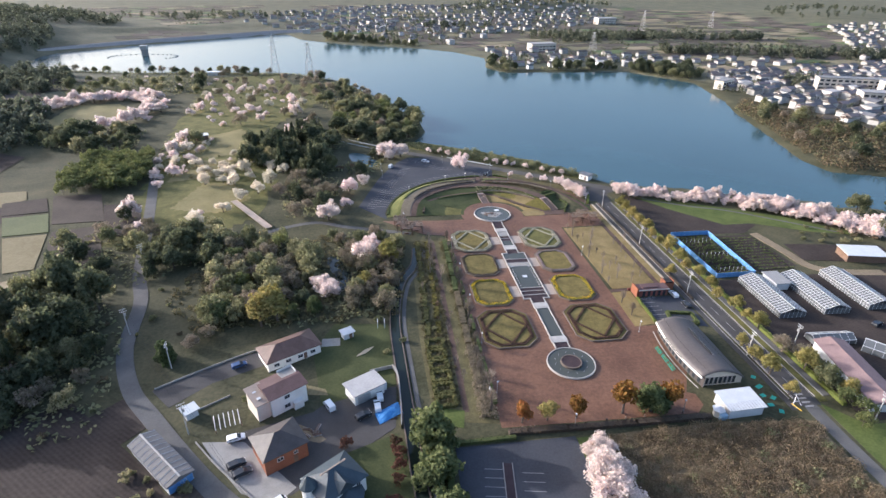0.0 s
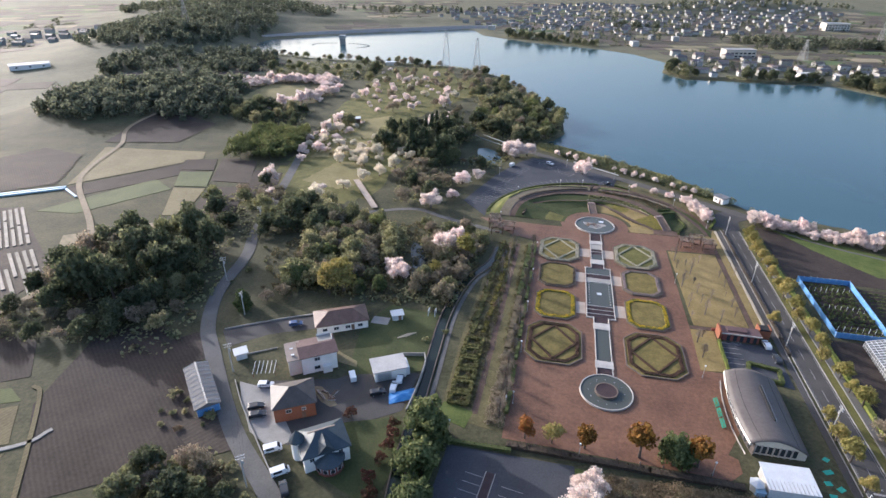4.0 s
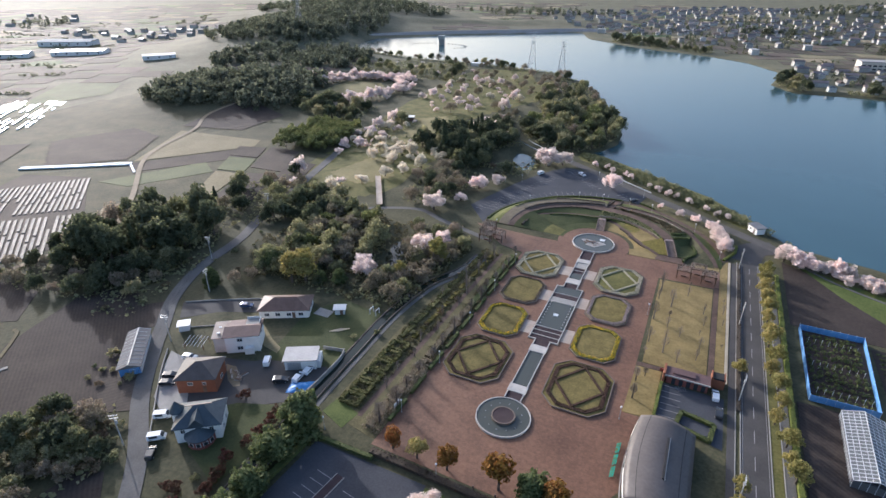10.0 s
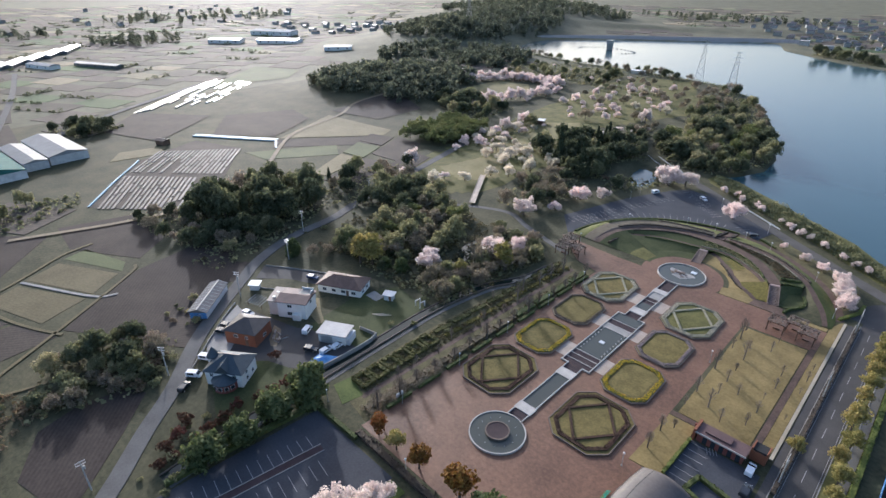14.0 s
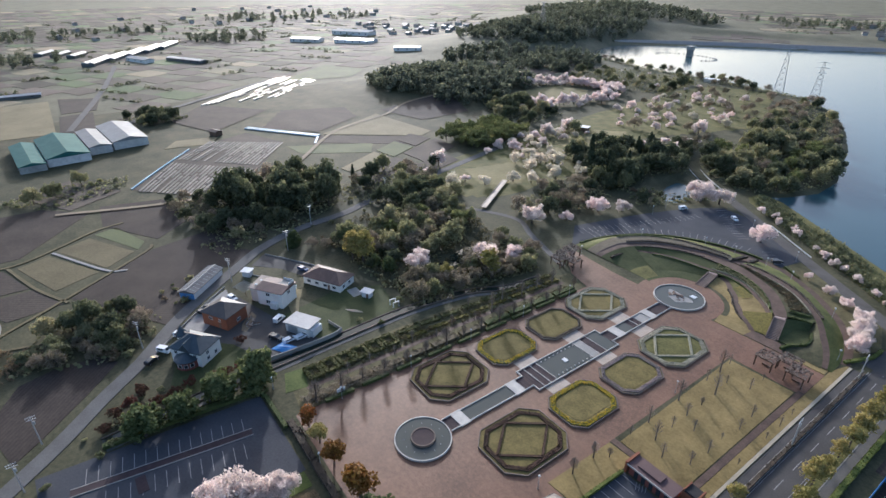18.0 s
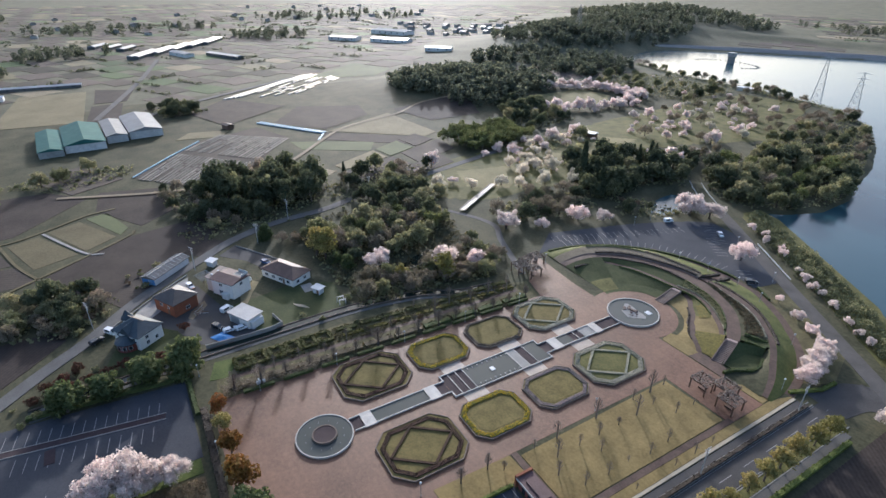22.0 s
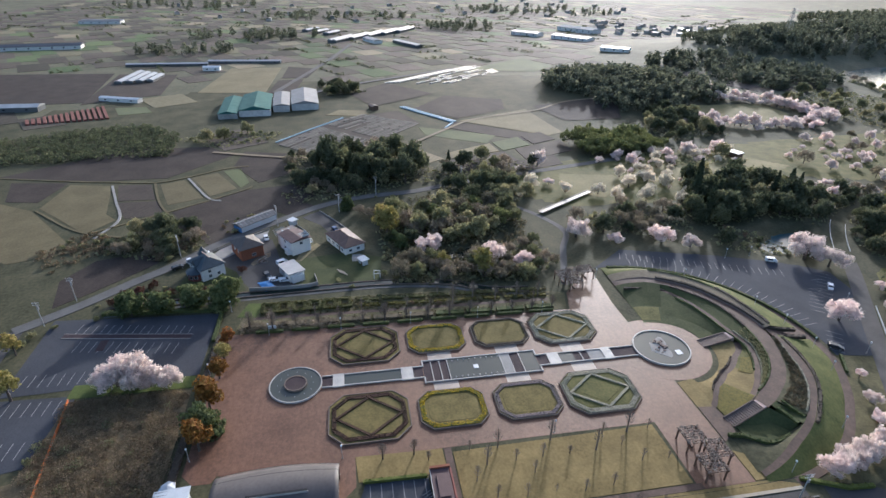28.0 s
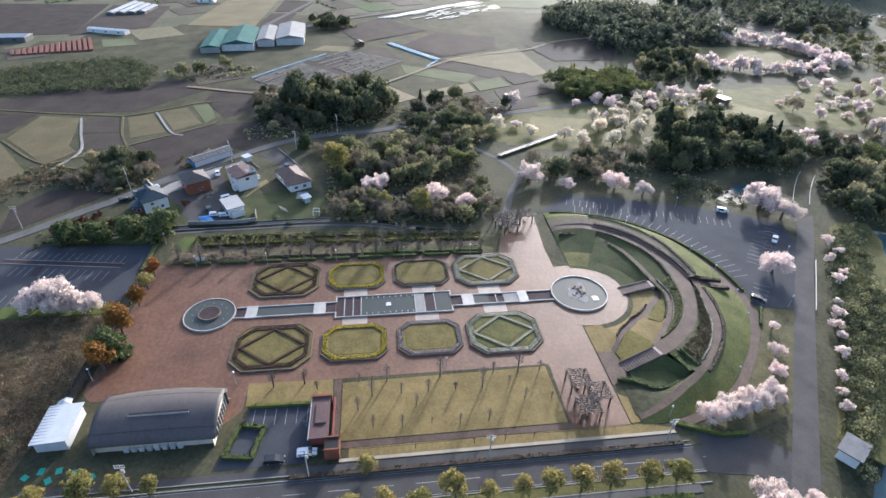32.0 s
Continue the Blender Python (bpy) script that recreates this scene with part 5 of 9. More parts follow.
# ---- pergolas ----
def pergola(units, label):
    pg = thing("pergola", label, "pergola", "pergolas")
    for x, y in units:
        for dx in (-2.3, 2.3):
            for dy in (-2.3, 2.3):
                part("post", Geo().box(x + dx - 0.16, y + dy - 0.16, 0, x + dx + 0.16, y + dy + 0.16, 3.2), "timber", pg)
        for d in (-2.3, 2.3):
            part("beam", Geo().box(x - 2.8, y + d - 0.12, 3.2, x + 2.8, y + d + 0.12, 3.45), "timber", pg)
        for i in range(9):
            d = -2.6 + i * 0.65
            part("rafter", Geo().box(x + d - 0.06, y - 2.8, 3.455, x + d + 0.06, y + 2.8, 3.6), "timber", pg)
        g = Geo()
        n = 260
        c = np.stack([x + rng.uniform(-2.7, 2.7, n), y + rng.uniform(-2.7, 2.7, n), 3.66 + rng.uniform(-0.05, 0.15, n)], 1)
        part("vine", g.leaves(c, np.tile((0, 0, 1.0), (n, 1)), 0.2, rng), "bare_twig", pg, "leafless vine over the rafters")
        part("bench", Geo().box(x - 1.0, y - 0.25, 0.05, x + 1.0, y + 0.25, 0.5), "timber", pg)


pergola([(79.4, 217.6), (84.0, 220.9), (87.8, 217.3)], "three linked timber pergolas with bare vines on the plaza")
pergola([(2.2, 213.9), (0.6, 218.8), (-0.2, 223.4), (6.6, 216.4)], "linked timber pergolas with bare vines at the plaza tip")


# ---- painted bays ----
def bays(parent, x, y, turn, count, pitch, length, z):
    c, s = math.cos(radians(turn)), math.sin(radians(turn))
    for i in range(count):
        m = part("bay_line", BAY, None, parent)
        m.matrix_basis = pose(x + c * pitch * i, y + s * pitch * i, z, 0, 0, turn) @ Matrix.Diagonal((1, length, 1, 1))


BAY = mesh_of("bay_line", Geo().box(-0.07, 0, -0.01, 0.07, 1, 0.008), "white_line")
marks = thing("bay_marking", "white painted parking bay lines", "parking bay lines", kind="structure")
bays(marks, 10.0, 53.0, 80.5, 15, 2.45, 5.2, 0.066)
bays(marks, 14.2, 56.5, 80.5, 13, 2.45, -5.0, 0.066)
bays(marks, 28.5, 48.0, 88.0, 7, 2.5, -5.0, 0.066)
bays(marks, 39.6, 46.5, 88.0, 7, 2.5, -5.2, 0.071)
bays(marks, 53.5, 46.5, 88.0, 6, 2.5, -5.2, 0.071)
bays(marks, 83.9, 140.0, 90.0, 6, 2.45, 4.8, 0.096)
bays(marks, 83.4, 151.2, 28.0, 4, 0.7, 2.2, 0.097)
bays(marks, -15.6, 244.5, 69.0, 24, 2.6, -5.0, 0.076)
bays(marks, 14.5, 311.5, 0.0, 1, 2.5, -4.8, 0.076)
bays(marks, 12.5, 316.5, -38.0, 8, 2.6, -4.8, 0.076)
bays(marks, 22.0, 305.0, -38.0, 7, 2.6, -4.6, 0.076)
bays(marks, 46.0, 291.0, -38.0, 5, 2.6, -4.6, 0.076)
for i in range(24):
    a = 96 + i * 3.0
    ln_ = part("bay_line", BAY, None, marks)
    ln_.matrix_basis = pose(CX + 52.0 * math.cos(radians(a)), CY + 52.0 * math.sin(radians(a)), 0.076, 0, 0, a - 90) @ Matrix.Diagonal((1, 5.0, 1, 1))
island = thing("traffic_island", "long brown paved island between parking bays", "traffic island")
part("island_top", ribbon([(10.6, 50), (13.6, 70), (16.2, 88.5)], 2.0, 0.17, 0.2), "dark_tile", island)
for o in (-1.1, 1.1):
    part("island_kerb", ribbon([(10.6, 50), (13.6, 70), (16.3, 88.6)], 0.2, 0.22, 0.3, offset=o), "concrete", island)
part("stub", Geo().box(14.6, 62.2, 0, 19.6, 64.4, 0.16), "dark_tile", island)


# ---- lamps, signs, benches, bollards ----
def lamp_at(x, y, first=[]):
    if not first:
        lp = thing("park_lamp", "slim grey park lamp with a white globe", "street lamp", "park lamps")
        part("base", Geo().tube([(0, 0, 0), (0, 0, 0.4)], [0.16, 0.12], 8), "pole_grey", lp)
        part("pole", Geo().tube([(0, 0, 0.4), (0, 0, 3.9)], [0.07, 0.05], 8), "pole_grey", lp)
        g = Geo().ring(0, 0, [(0.02, 3.85), (0.2, 3.95), (0.27, 4.12), (0.2, 4.3), (0.02, 4.4)], steps=10)
        part("globe", g, "lamp_globe", lp, "white globe", smooth=True)
        lp.matrix_basis = pose(x, y, 0.05)
        first.append(lp)
        return lp
    return copy_thing(first[0], pose(x, y, 0.05))


for x, y in ((90.9, 236.2), (80.6, 259), (61.2, 273), (50.7, 276), (38.4, 276), (27.2, 273.5), (6.7, 259.4), (-6, 295.7), (-5.7, 284.8), (30.1, 306.7), (55.2, 290.9), (1.8, 226.8),
             (19, 112), (19.2, 134), (19.4, 156), (19.6, 178), (19.8, 200), (70.4, 134), (70.6, 186), (36, 97.8), (66, 99), (4.5, 98.5), (35.5, 47)):
    lamp_at(x, y)
sign = thing("notice_board", "white notice board on two posts at the plaza edge", "notice board")
part("board", Geo().box(17.0, 111.6, 0.9, 17.15, 114.0, 2.1), "white_metal", sign)
for y in (111.9, 113.7):
    part("post", Geo().box(17.02, y, 0, 17.13, y + 0.1, 0.9), "steel", sign)
for i in range(9):
    bl = thing("bollard", "short brown stone bollard at the plaza edge", "bollard", "bollards", pose(22.5 + i * 1.1 if i < 4 else 24 + i * 5.2, 98.6, 0.06))
    part("shaft", Geo().ring(0, 0, [(0.18, 0), (0.17, 0.75), (0.1, 0.85), (0.01, 0.86)], steps=10), "brown_stone", bl)
for i in range(3):
    st = thing("plant_stand", "green tiered plant stand beside the hall", "plant stand", "plant stands", pose(72.0, 114.6 + i * 3.8, 0.06))
    for k in range(3):
        part("shelf", Geo().box(-0.6 + k * 0.3, 0, 0.2 + 0.25 * k, -0.3 + k * 0.3, 3.2, 0.26 + 0.25 * k), "green_mat", st)
    g = Geo()
    c = np.stack([rng.uniform(-0.55, 0.3, 60), rng.uniform(0.1, 3.1, 60), rng.uniform(0.4, 0.9, 60)], 1)
    pl_ = part("plants", g.leaves(c, np.tile((0, 0, 1.0), (60, 1)), 0.12, rng), "hedge_fresh", st)
    tagged(pl_, kind="stuff")
for i, (x, y, w) in enumerate(((91, 98.6, 1.6), (91.2, 102.2, 1.5), (92.4, 105.6, 2.2), (93.4, 101, 1.7), (93.3, 109.5, 1.4), (92.2, 96, 1.5))):
    mt = thing("green_mat", "flat green mat lying on the grass", "mat", "green mats", pose(x, y, 0.05, 0, 0, 12 * i))
    part("sheet", Geo().box(-w / 2, -0.6, 0, w / 2, 0.6, 0.06), "green_mat", mt)


# ---- buildings ----
def local(ob, x, y, turn, z=0.0):
    ob.matrix_basis = pose(x, y, z, 0, 0, turn)
    return ob


def roof_geo(l, w, h0, rise, kind, over=0.5, thick=0.18):
    """A hip, gable, lean-to or flat roof over a box of l by w, with eaves and thickness."""
    a, b = l / 2 + over, w / 2 + over
    g = Geo()
    if kind == "flat":
        return g.box(-a, -b, h0, a, b, h0 + rise)
    low = [(-a, -b, h0), (a, -b, h0), (a, b, h0), (-a, b, h0)]
    if kind == "lean":
        top = [(-a, -b, h0 + thick), (a, -b, h0 + thick), (a, b, h0 + rise), (-a, b, h0 + rise)]
        return g.add(low[:2] + [(a, b, h0 + rise - thick), (-a, b, h0 + rise - thick)] + top, [(3, 2, 1, 0), (4, 5, 6, 7), (0, 1, 5, 4), (1, 2, 6, 5), (2, 3, 7, 6), (3, 0, 4, 7)])
    up = [(x, y, z + thick) for x, y, z in low]
    r = 0 if kind == "gable" else min(b, a * 0.98)
    ridge = [(-a + r, 0, h0 + rise), (a - r, 0, h0 + rise)]
    v = low + up + ridge
    return g.add(v, [(3, 2, 1, 0), (0, 1, 5, 4), (1, 2, 6, 5), (2, 3, 7, 6), (3, 0, 4, 7), (4, 5, 9, 8), (5, 6, 9), (6, 7, 8, 9), (7, 4, 8)])


def window_on(parent, l, w, side, u, z, ww=1.5, hh=1.2, name="window", pane="window_glass"):
    """A framed window on a wall: side 0 front, 1 right, 2 back, 3 left; u metres along it."""
    at = {0: (u, -w / 2, 0), 1: (l / 2, u, 90), 2: (-u, w / 2, 180), 3: (-l / 2, -u, -90)}[side]
    g = Geo()
    for x0, z0, x1, z1 in ((-ww / 2, z, ww / 2, z + 0.08), (-ww / 2, z + hh - 0.08, ww / 2, z + hh), (-ww / 2, z + 0.08, -ww / 2 + 0.08, z + hh - 0.08), (ww / 2 - 0.08, z + 0.08, ww / 2, z + hh - 0.08), (-0.03, z + 0.08, 0.03, z + hh - 0.08)):
        g.box(x0, -0.08, z0, x1, 0.02, z1)
    fr = part(name, g, "white_metal", parent)
    fr.matrix_basis = pose(at[0], at[1], 0, 0, 0, at[2])
    part("pane", Geo().box(-ww / 2 + 0.05, -0.035, z + 0.05, ww / 2 - 0.05, 0.01, z + hh - 0.05), pane, fr)
    return fr


def house(label, x, y, turn, l, w, h, kind, rise, wall, roof, windows=(), name="house", door=True, group="village houses"):
    hs = thing(name, label, "house" if name == "house" else name.replace("_", " "), group)
    part("wall", Geo().box(-l / 2, -w / 2, -0.2, l / 2, w / 2, h), wall, hs)
    part("roof", roof_geo(l, w, h, rise, kind), roof, hs)
    if kind == "gable":
        g = Geo()
        for s in (-1, 1):
            q = s * (l / 2 - 0.02)
            g.add([(q, -w / 2, h), (q, w / 2, h), (q, 0, h + rise * 0.92)], [(0, 1, 2) if s > 0 else (2, 1, 0)])
        part("gable_wall", g, wall, hs)
    for side, u, z, ww, hh in windows:
        window_on(hs, l, w, side, u, z, ww, hh)
    if door:
        part("door", Geo().box(-0.5 + l * 0.2, -w / 2 - 0.07, 0.1, 0.5 + l * 0.2, -w / 2 + 0.02, 2.15), "timber", hs)
    return local(hs, x, y, turn)


house("single-storey white house with a brown hipped roof", -38.6, 136.0, 28, 16, 8.6, 3.0, "hip", 2.5, "white_wall", "roof_brown",
      [(0, -5.5, 0.9, 1.6, 1.2), (0, -2.0, 0.9, 1.6, 1.2), (0, 1.6, 0.9, 1.6, 1.2), (0, 5.5, 0.9, 1.6, 1.2), (1, -2, 0.9, 1.4, 1.2), (1, 1.5, 0.9, 1.4, 1.2)])
h2 = house("two-storey white house with low mauve roof and a pale wing", -38.0, 116.4, 33, 9.8, 8.0, 5.8, "gable", 1.0, "white_wall", "roof_mauve",
           [(0, -0.6, 3.9, 1.6, 1.2), (0, -0.8, 1.0, 1.7, 1.3), (0, 1.8, 1.0, 1.3, 1.3), (1, 0, 3.9, 1.4, 1.2), (3, -1.5, 3.9, 1.4, 1.2)])
wing = part("wing", Geo().box(-8.4, -3.2, -0.2, -4.95, 3.4, 5.2), "cream_wall", h2, "cream side wing")
wr = part("wing_roof", roof_geo(3.6, 6.8, 5.2, 1.1, "lean", 0.35), "roof_tan", h2, "tan sloping wing roof")
wr.matrix_basis = pose(-6.6, 0.1, 0)
for v in (-1.6, 1.4):
    part("skylight", Geo().box(-7.4, v - 0.35, 5.75, -6.5, v + 0.35, 6.02), "white_metal", h2, "small white roof window")
part("roof_terrace", Geo().box(0.6, 0.9, 5.4, 4.7, 3.9, 6.62), "concrete", h2, "flat roof terrace")
for u0, v0, u1, v1 in ((0.6, 3.8, 4.7, 3.9), (4.6, 0.9, 4.7, 3.8)):
    part("terrace_rail", Geo().box(u0, v0, 6.62, u1, v1, 7.3), "white_metal", h2)
part("balcony", Geo().box(1.0, 4.0, 2.8, 4.4, 5.4, 3.0).box(1.0, 5.28, 3.0, 4.4, 5.4, 4.0).box(1.0, 4.0, 3.0, 1.12, 5.28, 4.0), "white_metal", h2)
part("porch", Geo().box(0.6, -5.3, 0, 3.2, -4.0, 2.2), "white_wall", h2)
house("orange brick house with a dark pyramid roof", -36.6, 98.2, 29, 10.2, 8.8, 4.6, "hip", 2.7, "brick_wall", "roof_dark",
      [(0, -1.5, 2.6, 1.5, 1.1), (0, 2.2, 2.6, 1.0, 1.0), (1, 0.5, 1.0, 1.6, 1.2)])
h4 = house("turreted dark-roofed house with white and dark red walls", -23.2, 85.8, 36, 10.5, 8.4, 4.6, "hip", 3.0, "white_wall", "roof_slate",
           [(0, -3.4, 2.9, 1.1, 1.2), (0, 3.2, 2.9, 1.1, 1.2), (1, -1.4, 2.8, 1.1, 1.2), (1, 1.8, 0.9, 1.1, 1.2), (1, -1.4, 0.9, 1.1, 1.2)])
bay = part("bay_wall", Geo().ring(0.4, -4.2, [(3.3, -0.1), (3.3, 2.7)], 180, 360, 6), "red_tile_wall", h4, "dark red bay wall")
part("bay_roof", Geo().ring(0.4, -4.2, [(3.7, 2.65), (3.7, 2.85), (0.1, 4.3)], 175, 365, 6), "roof_slate", h4)
for a in (210, 240, 270, 300, 330):
    wf = part("bay_window", Geo().box(-0.6, -0.07, 0.9, 0.6, 0.02, 2.1), "white_metal", h4)
    wf.matrix_basis = pose(0.4 + 3.2 * math.cos(radians(a)), -4.2 + 3.2 * math.sin(radians(a)), 0, 0, 0, a + 90)
    part("pane", Geo().box(-0.48, -0.1, 1.0, 0.48, -0.05, 2.0), "window_glass", wf)
part("turret", Geo().ring(-5.6, 1.4, [(1.5, -0.1), (1.5, 5.6)], steps=10), "white_wall", h4)
part("turret_roof", Geo().ring(-5.6, 1.4, [(1.9, 5.5), (1.9, 5.65), (0.03, 8.4)], steps=10), "roof_slate", h4, "pointed slate turret roof")
part("front_gable", Geo().add([(-2.2, -4.6, 4.6), (2.2, -4.6, 4.6), (0, -4.6, 7.0), (-2.2, 0, 6.0), (2.2, 0, 6.0), (0, 0, 7.4)], [(0, 1, 2), (1, 4, 5, 2), (3, 0, 2, 5)]), "roof_slate", h4)
part("roof_ridge", Geo().box(-3.2, 0.1, 7.45, 3.2, 0.45, 7.66), "roof_tan", h4, "pale ridge capping")
gar = house("white flat-roofed garage workshop", -16.6, 116.4, 29, 8.8, 5.6, 3.4, "flat", 0.3, "white_wall", "flat_roof", [(1, 1.0, 1.2, 1.4, 1.0)], name="garage", door=False, group="village sheds")
part("lean_to", Geo().box(4.45, -2.2, 0, 5.6, 2.4, 2.6), "white_metal", gar)
part("shutter", Geo().box(-3.6, -2.88, 0.1, 0.2, -2.78, 2.7), "steel", gar, "steel roller shutter")
sh = house("long corrugated farm shed with a grey metal roof", -63.2, 97.8, -47, 17.8, 5.6, 2.7, "gable", 1.2, "white_metal", "shed_roof", [(1, 0.6, 0.9, 1.4, 1.0)], name="farm_shed", group="village sheds")
part("ridge_cap", Geo().box(-9.4, -0.2, 3.85, 9.4, 0.2, 4.0), "pale_stone", sh)
for i in range(0, 20, 2):
    for q in (-1, 1):
        part("roof_rib", Geo().add([(-9.1 + i * 0.95, 0, 4.0), (-9.0 + i * 0.95, 0, 4.0), (-9.0 + i * 0.95, q * 3.25, 2.93), (-9.1 + i * 0.95, q * 3.25, 2.93), (-9.05 + i * 0.95, 0, 4.06), (-9.05 + i * 0.95, q * 3.25, 2.99)], [(0, 4, 5, 3), (4, 1, 2, 5), (3, 5, 2), (0, 1, 4)]), "steel", sh)
part("end_cladding", Geo().box(8.92, -2.7, 0.1, 8.97, 2.7, 2.7), "blue_net", sh, "pale blue end cladding")
house("small white garden shed", -21.8, 142.6, 28, 3.2, 2.2, 2.1, "lean", 0.4, "white_metal", "white_metal", (), name="garden_shed", group="village sheds")
house("small white tank shed beside the road", -61.0, 113.6, 40, 3.0, 2.4, 2.2, "lean", 0.4, "white_metal", "white_metal", (), name="garden_shed", door=False, group="village sheds")
structure("terrace_1", Geo().box(-29.6, 138.4, -0.1, -24.0, 142.2, 0.16), "concrete", "concrete garden terrace", category="pavement")
tarp = thing("tarpaulin", "bright blue tarpaulin spread over a heap", "tarpaulin")
tg = Geo()
N = 9
for j in range(N):
    for i in range(N):
        u, v = i / (N - 1), j / (N - 1)
        tg.v.append((-13.0 + 6.2 * u - 1.2 * v, 104.4 + 3.6 * u + 4.0 * v, 0.12 + 0.85 * math.sin(math.pi * u) * math.sin(math.pi * v) + 0.16 * noise.noise((i * 0.9, j * 0.9, 3))))
tg.f = [(j * N + i, j * N + i + 1, (j + 1) * N + i + 1, (j + 1) * N + i) for j in range(N - 1) for i in range(N - 1)]
tg.k = [0] * len(tg.f)
part("sheet", tg, "blue_sheet", tarp)
part("heap", Geo().box(-12.2, 105.8, 0, -8.6, 109.6, 0.1), "dark_soil", tarp)
yw = thing("yard_wall", "grey concrete block wall round the yard", "wall", kind="structure")
part("wall_run", ribbon([(-7.6, 102.5), (-7.2, 112), (-7.4, 122), (-8.6, 126)], 0.3, 1.5, 1.7), "concrete", yw)
part("wall_run", ribbon([(-8.6, 126), (-15.2, 124.6)], 0.25, 1.2, 1.4), "concrete", yw)
part("drive_wall", ribbon([(-73.4, 124.8), (-66, 129.4), (-56, 135.2), (-49, 138.8)], 0.25, 0.5, 0.6), "concrete", yw)
part("plot_wall", ribbon([(-60.5, 114.8), (-52.6, 119.8)], 0.2, 0.45, 0.5), "concrete", yw)
part("road_wall", ribbon([(-31.8, 76.6), (-49.4, 94.6), (-57.4, 104)], 0.25, 0.55, 0.7), "concrete", yw)
for i in range(7):
    jx, jy = -30.5 + rng.uniform(-2.6, 2.6), 103.2 + rng.uniform(-2.4, 2.4)
    tp = thing("timber_stack", "untidy stack of planks and boxes in the yard", "timber stack", "yard clutter", pose(jx, jy, 0.05, 0, 0, float(rng.uniform(0, 180))))
    for k in range(4):
        part("plank", Geo().box(-1.0, -0.35 + 0.18 * k, 0, 1.0, -0.22 + 0.18 * k, 0.25 + 0.12 * (k % 2)), "timber" if k % 2 else "pale_stone", tp)
rack = thing("pole_rack", "open rack of long pale poles", "pole rack")
for i in range(6):
    part("pole", Geo().tube([(-53.0 + i * 1.1, 106.0 + i * 0.35, 1.6), (-54.5 + i * 1.1, 110.6 + i * 0.35, 2.1)], [0.09, 0.09], 6), "white_metal", rack)
for x, y in ((-53.2, 106.6), (-47.4, 108.4), (-54.6, 110.2), (-48.8, 112.0)):
    part("stand", Geo().box(x - 0.08, y - 0.08, 0, x + 0.08, y + 0.08, 1.9), "timber", rack)

# ---- the hall with its curved roof ----
hall = thing("park_hall", "long hall with a dark curved metal roof and bowed white front", "hall")
N = 26
st, wallw = [], []
for j in range(N + 1):
    y = 107.1 + 26.4 * j / N
    s = (y - 120.3) / 13.2
    xw = 74.4 - 1.3 * (1 - s * s)
    xe = xw - 0.25
    st.append([(xe + (87.35 - xe) * u, y, 2.5 + 3.0 * math.sin(math.pi * (0.16 + 0.84 * u))) for u in np.linspace(0, 0.985, 12)])
    wallw.append((xw + 0.9, y))
rg = Geo()
for row in st:
    rg.v.extend(row)
w = len(st[0])
rg.f = [(j * w + i, j * w + i + 1, (j + 1) * w + i + 1, (j + 1) * w + i) for j in range(N) for i in range(w - 1)]
rg.k = [0] * len(rg.f)
roof = part("roof", rg, "hall_roof", hall, "dark brown curved metal roof", smooth=True)
sol = roof.modifiers.new("thick", "SOLIDIFY")
sol.thickness, sol.offset = 0.22, -1
g = Geo()
g.band([(x, y, 3.7) for x, y in wallw], [(x, y, 0.0) for x, y in wallw])
part("front_wall", g, "roof_dark", hall, "dark brown bowed front")
for x, y in wallw[2:-2:2]:
    part("front_window", Geo().box(x - 0.07, y - 0.6, 0.5, x - 0.03, y + 0.6, 2.6), "window_glass", hall)
edge = [(row[0][0] - 0.03, row[0][1]) for row in st]
part("fascia", Geo().band([(x, y, 3.99) for x, y in edge], [(x - 0.12, y, 3.42) for x, y in edge]).band([(x - 0.12, y, 3.42) for x, y in edge], [(x + 0.6, y, 3.40) for x, y in edge]), "white_wall", hall, "white bowed fascia under the eave")
part("clerestory", Geo().band([(x - 0.04, y, 3.95) for x, y in edge[8:19]], [(x - 0.12, y, 3.60) for x, y in edge[8:19]]), "window_glass", hall, "dark strip window")
for k in (2, 9):
    seam = [row[k] for row in st]
    part("roof_seam", Geo().band([(x, y, z + 0.05) for x, y, z in seam], [(x + 0.1, y, z + 0.05) for x, y, z in seam]), "rubber", hall)
for yy, s in ((107.9, -1), (132.9, 1)):
    arch = [(x, yy, max(z - 0.3, 0.2)) for x, _, z in st[1 if s < 0 else N - 1][1:]]
    g = Geo()
    g.band(arch, [(x, yy, 0.0) for x, _, _ in arch]) if s > 0 else g.band([(x, yy, 0.0) for x, _, _ in arch], arch)
    part("end_wall", g, "cream_wall", hall)
    for i in range(7):
        x = 76.0 + i * 1.35
        part("end_glazing", Geo().box(x, yy - 0.1 if s < 0 else yy, 0.5, x + 0.95, yy if s < 0 else yy + 0.1, 2.7), "window_glass", hall)
        part("end_pillar", Geo().box(x - 0.3, yy - 0.3 if s < 0 else yy, 0, x - 0.08, yy if s < 0 else yy + 0.3, 2.9), "pale_stone", hall)
part("back_wall", Geo().box(86.0, 108.1, 0, 86.3, 132.8, 2.6), "cream_wall", hall)
for i in range(8):
    part("air_unit", Geo().box(86.35, 114 + i * 1.6, 0.1, 87.0, 115 + i * 1.6, 1.2), "white_metal", hall, "white air-conditioning unit")
rx = 80.9
part("skylight", Geo().box(rx, 114.5, 5.0, rx + 0.5, 127.0, 5.56), "rubber", hall, "long dark roof slot")
part("skylight_kerb", Geo().box(rx + 0.52, 114.3, 4.9, rx + 0.66, 127.2, 5.5), "pale_stone", hall)
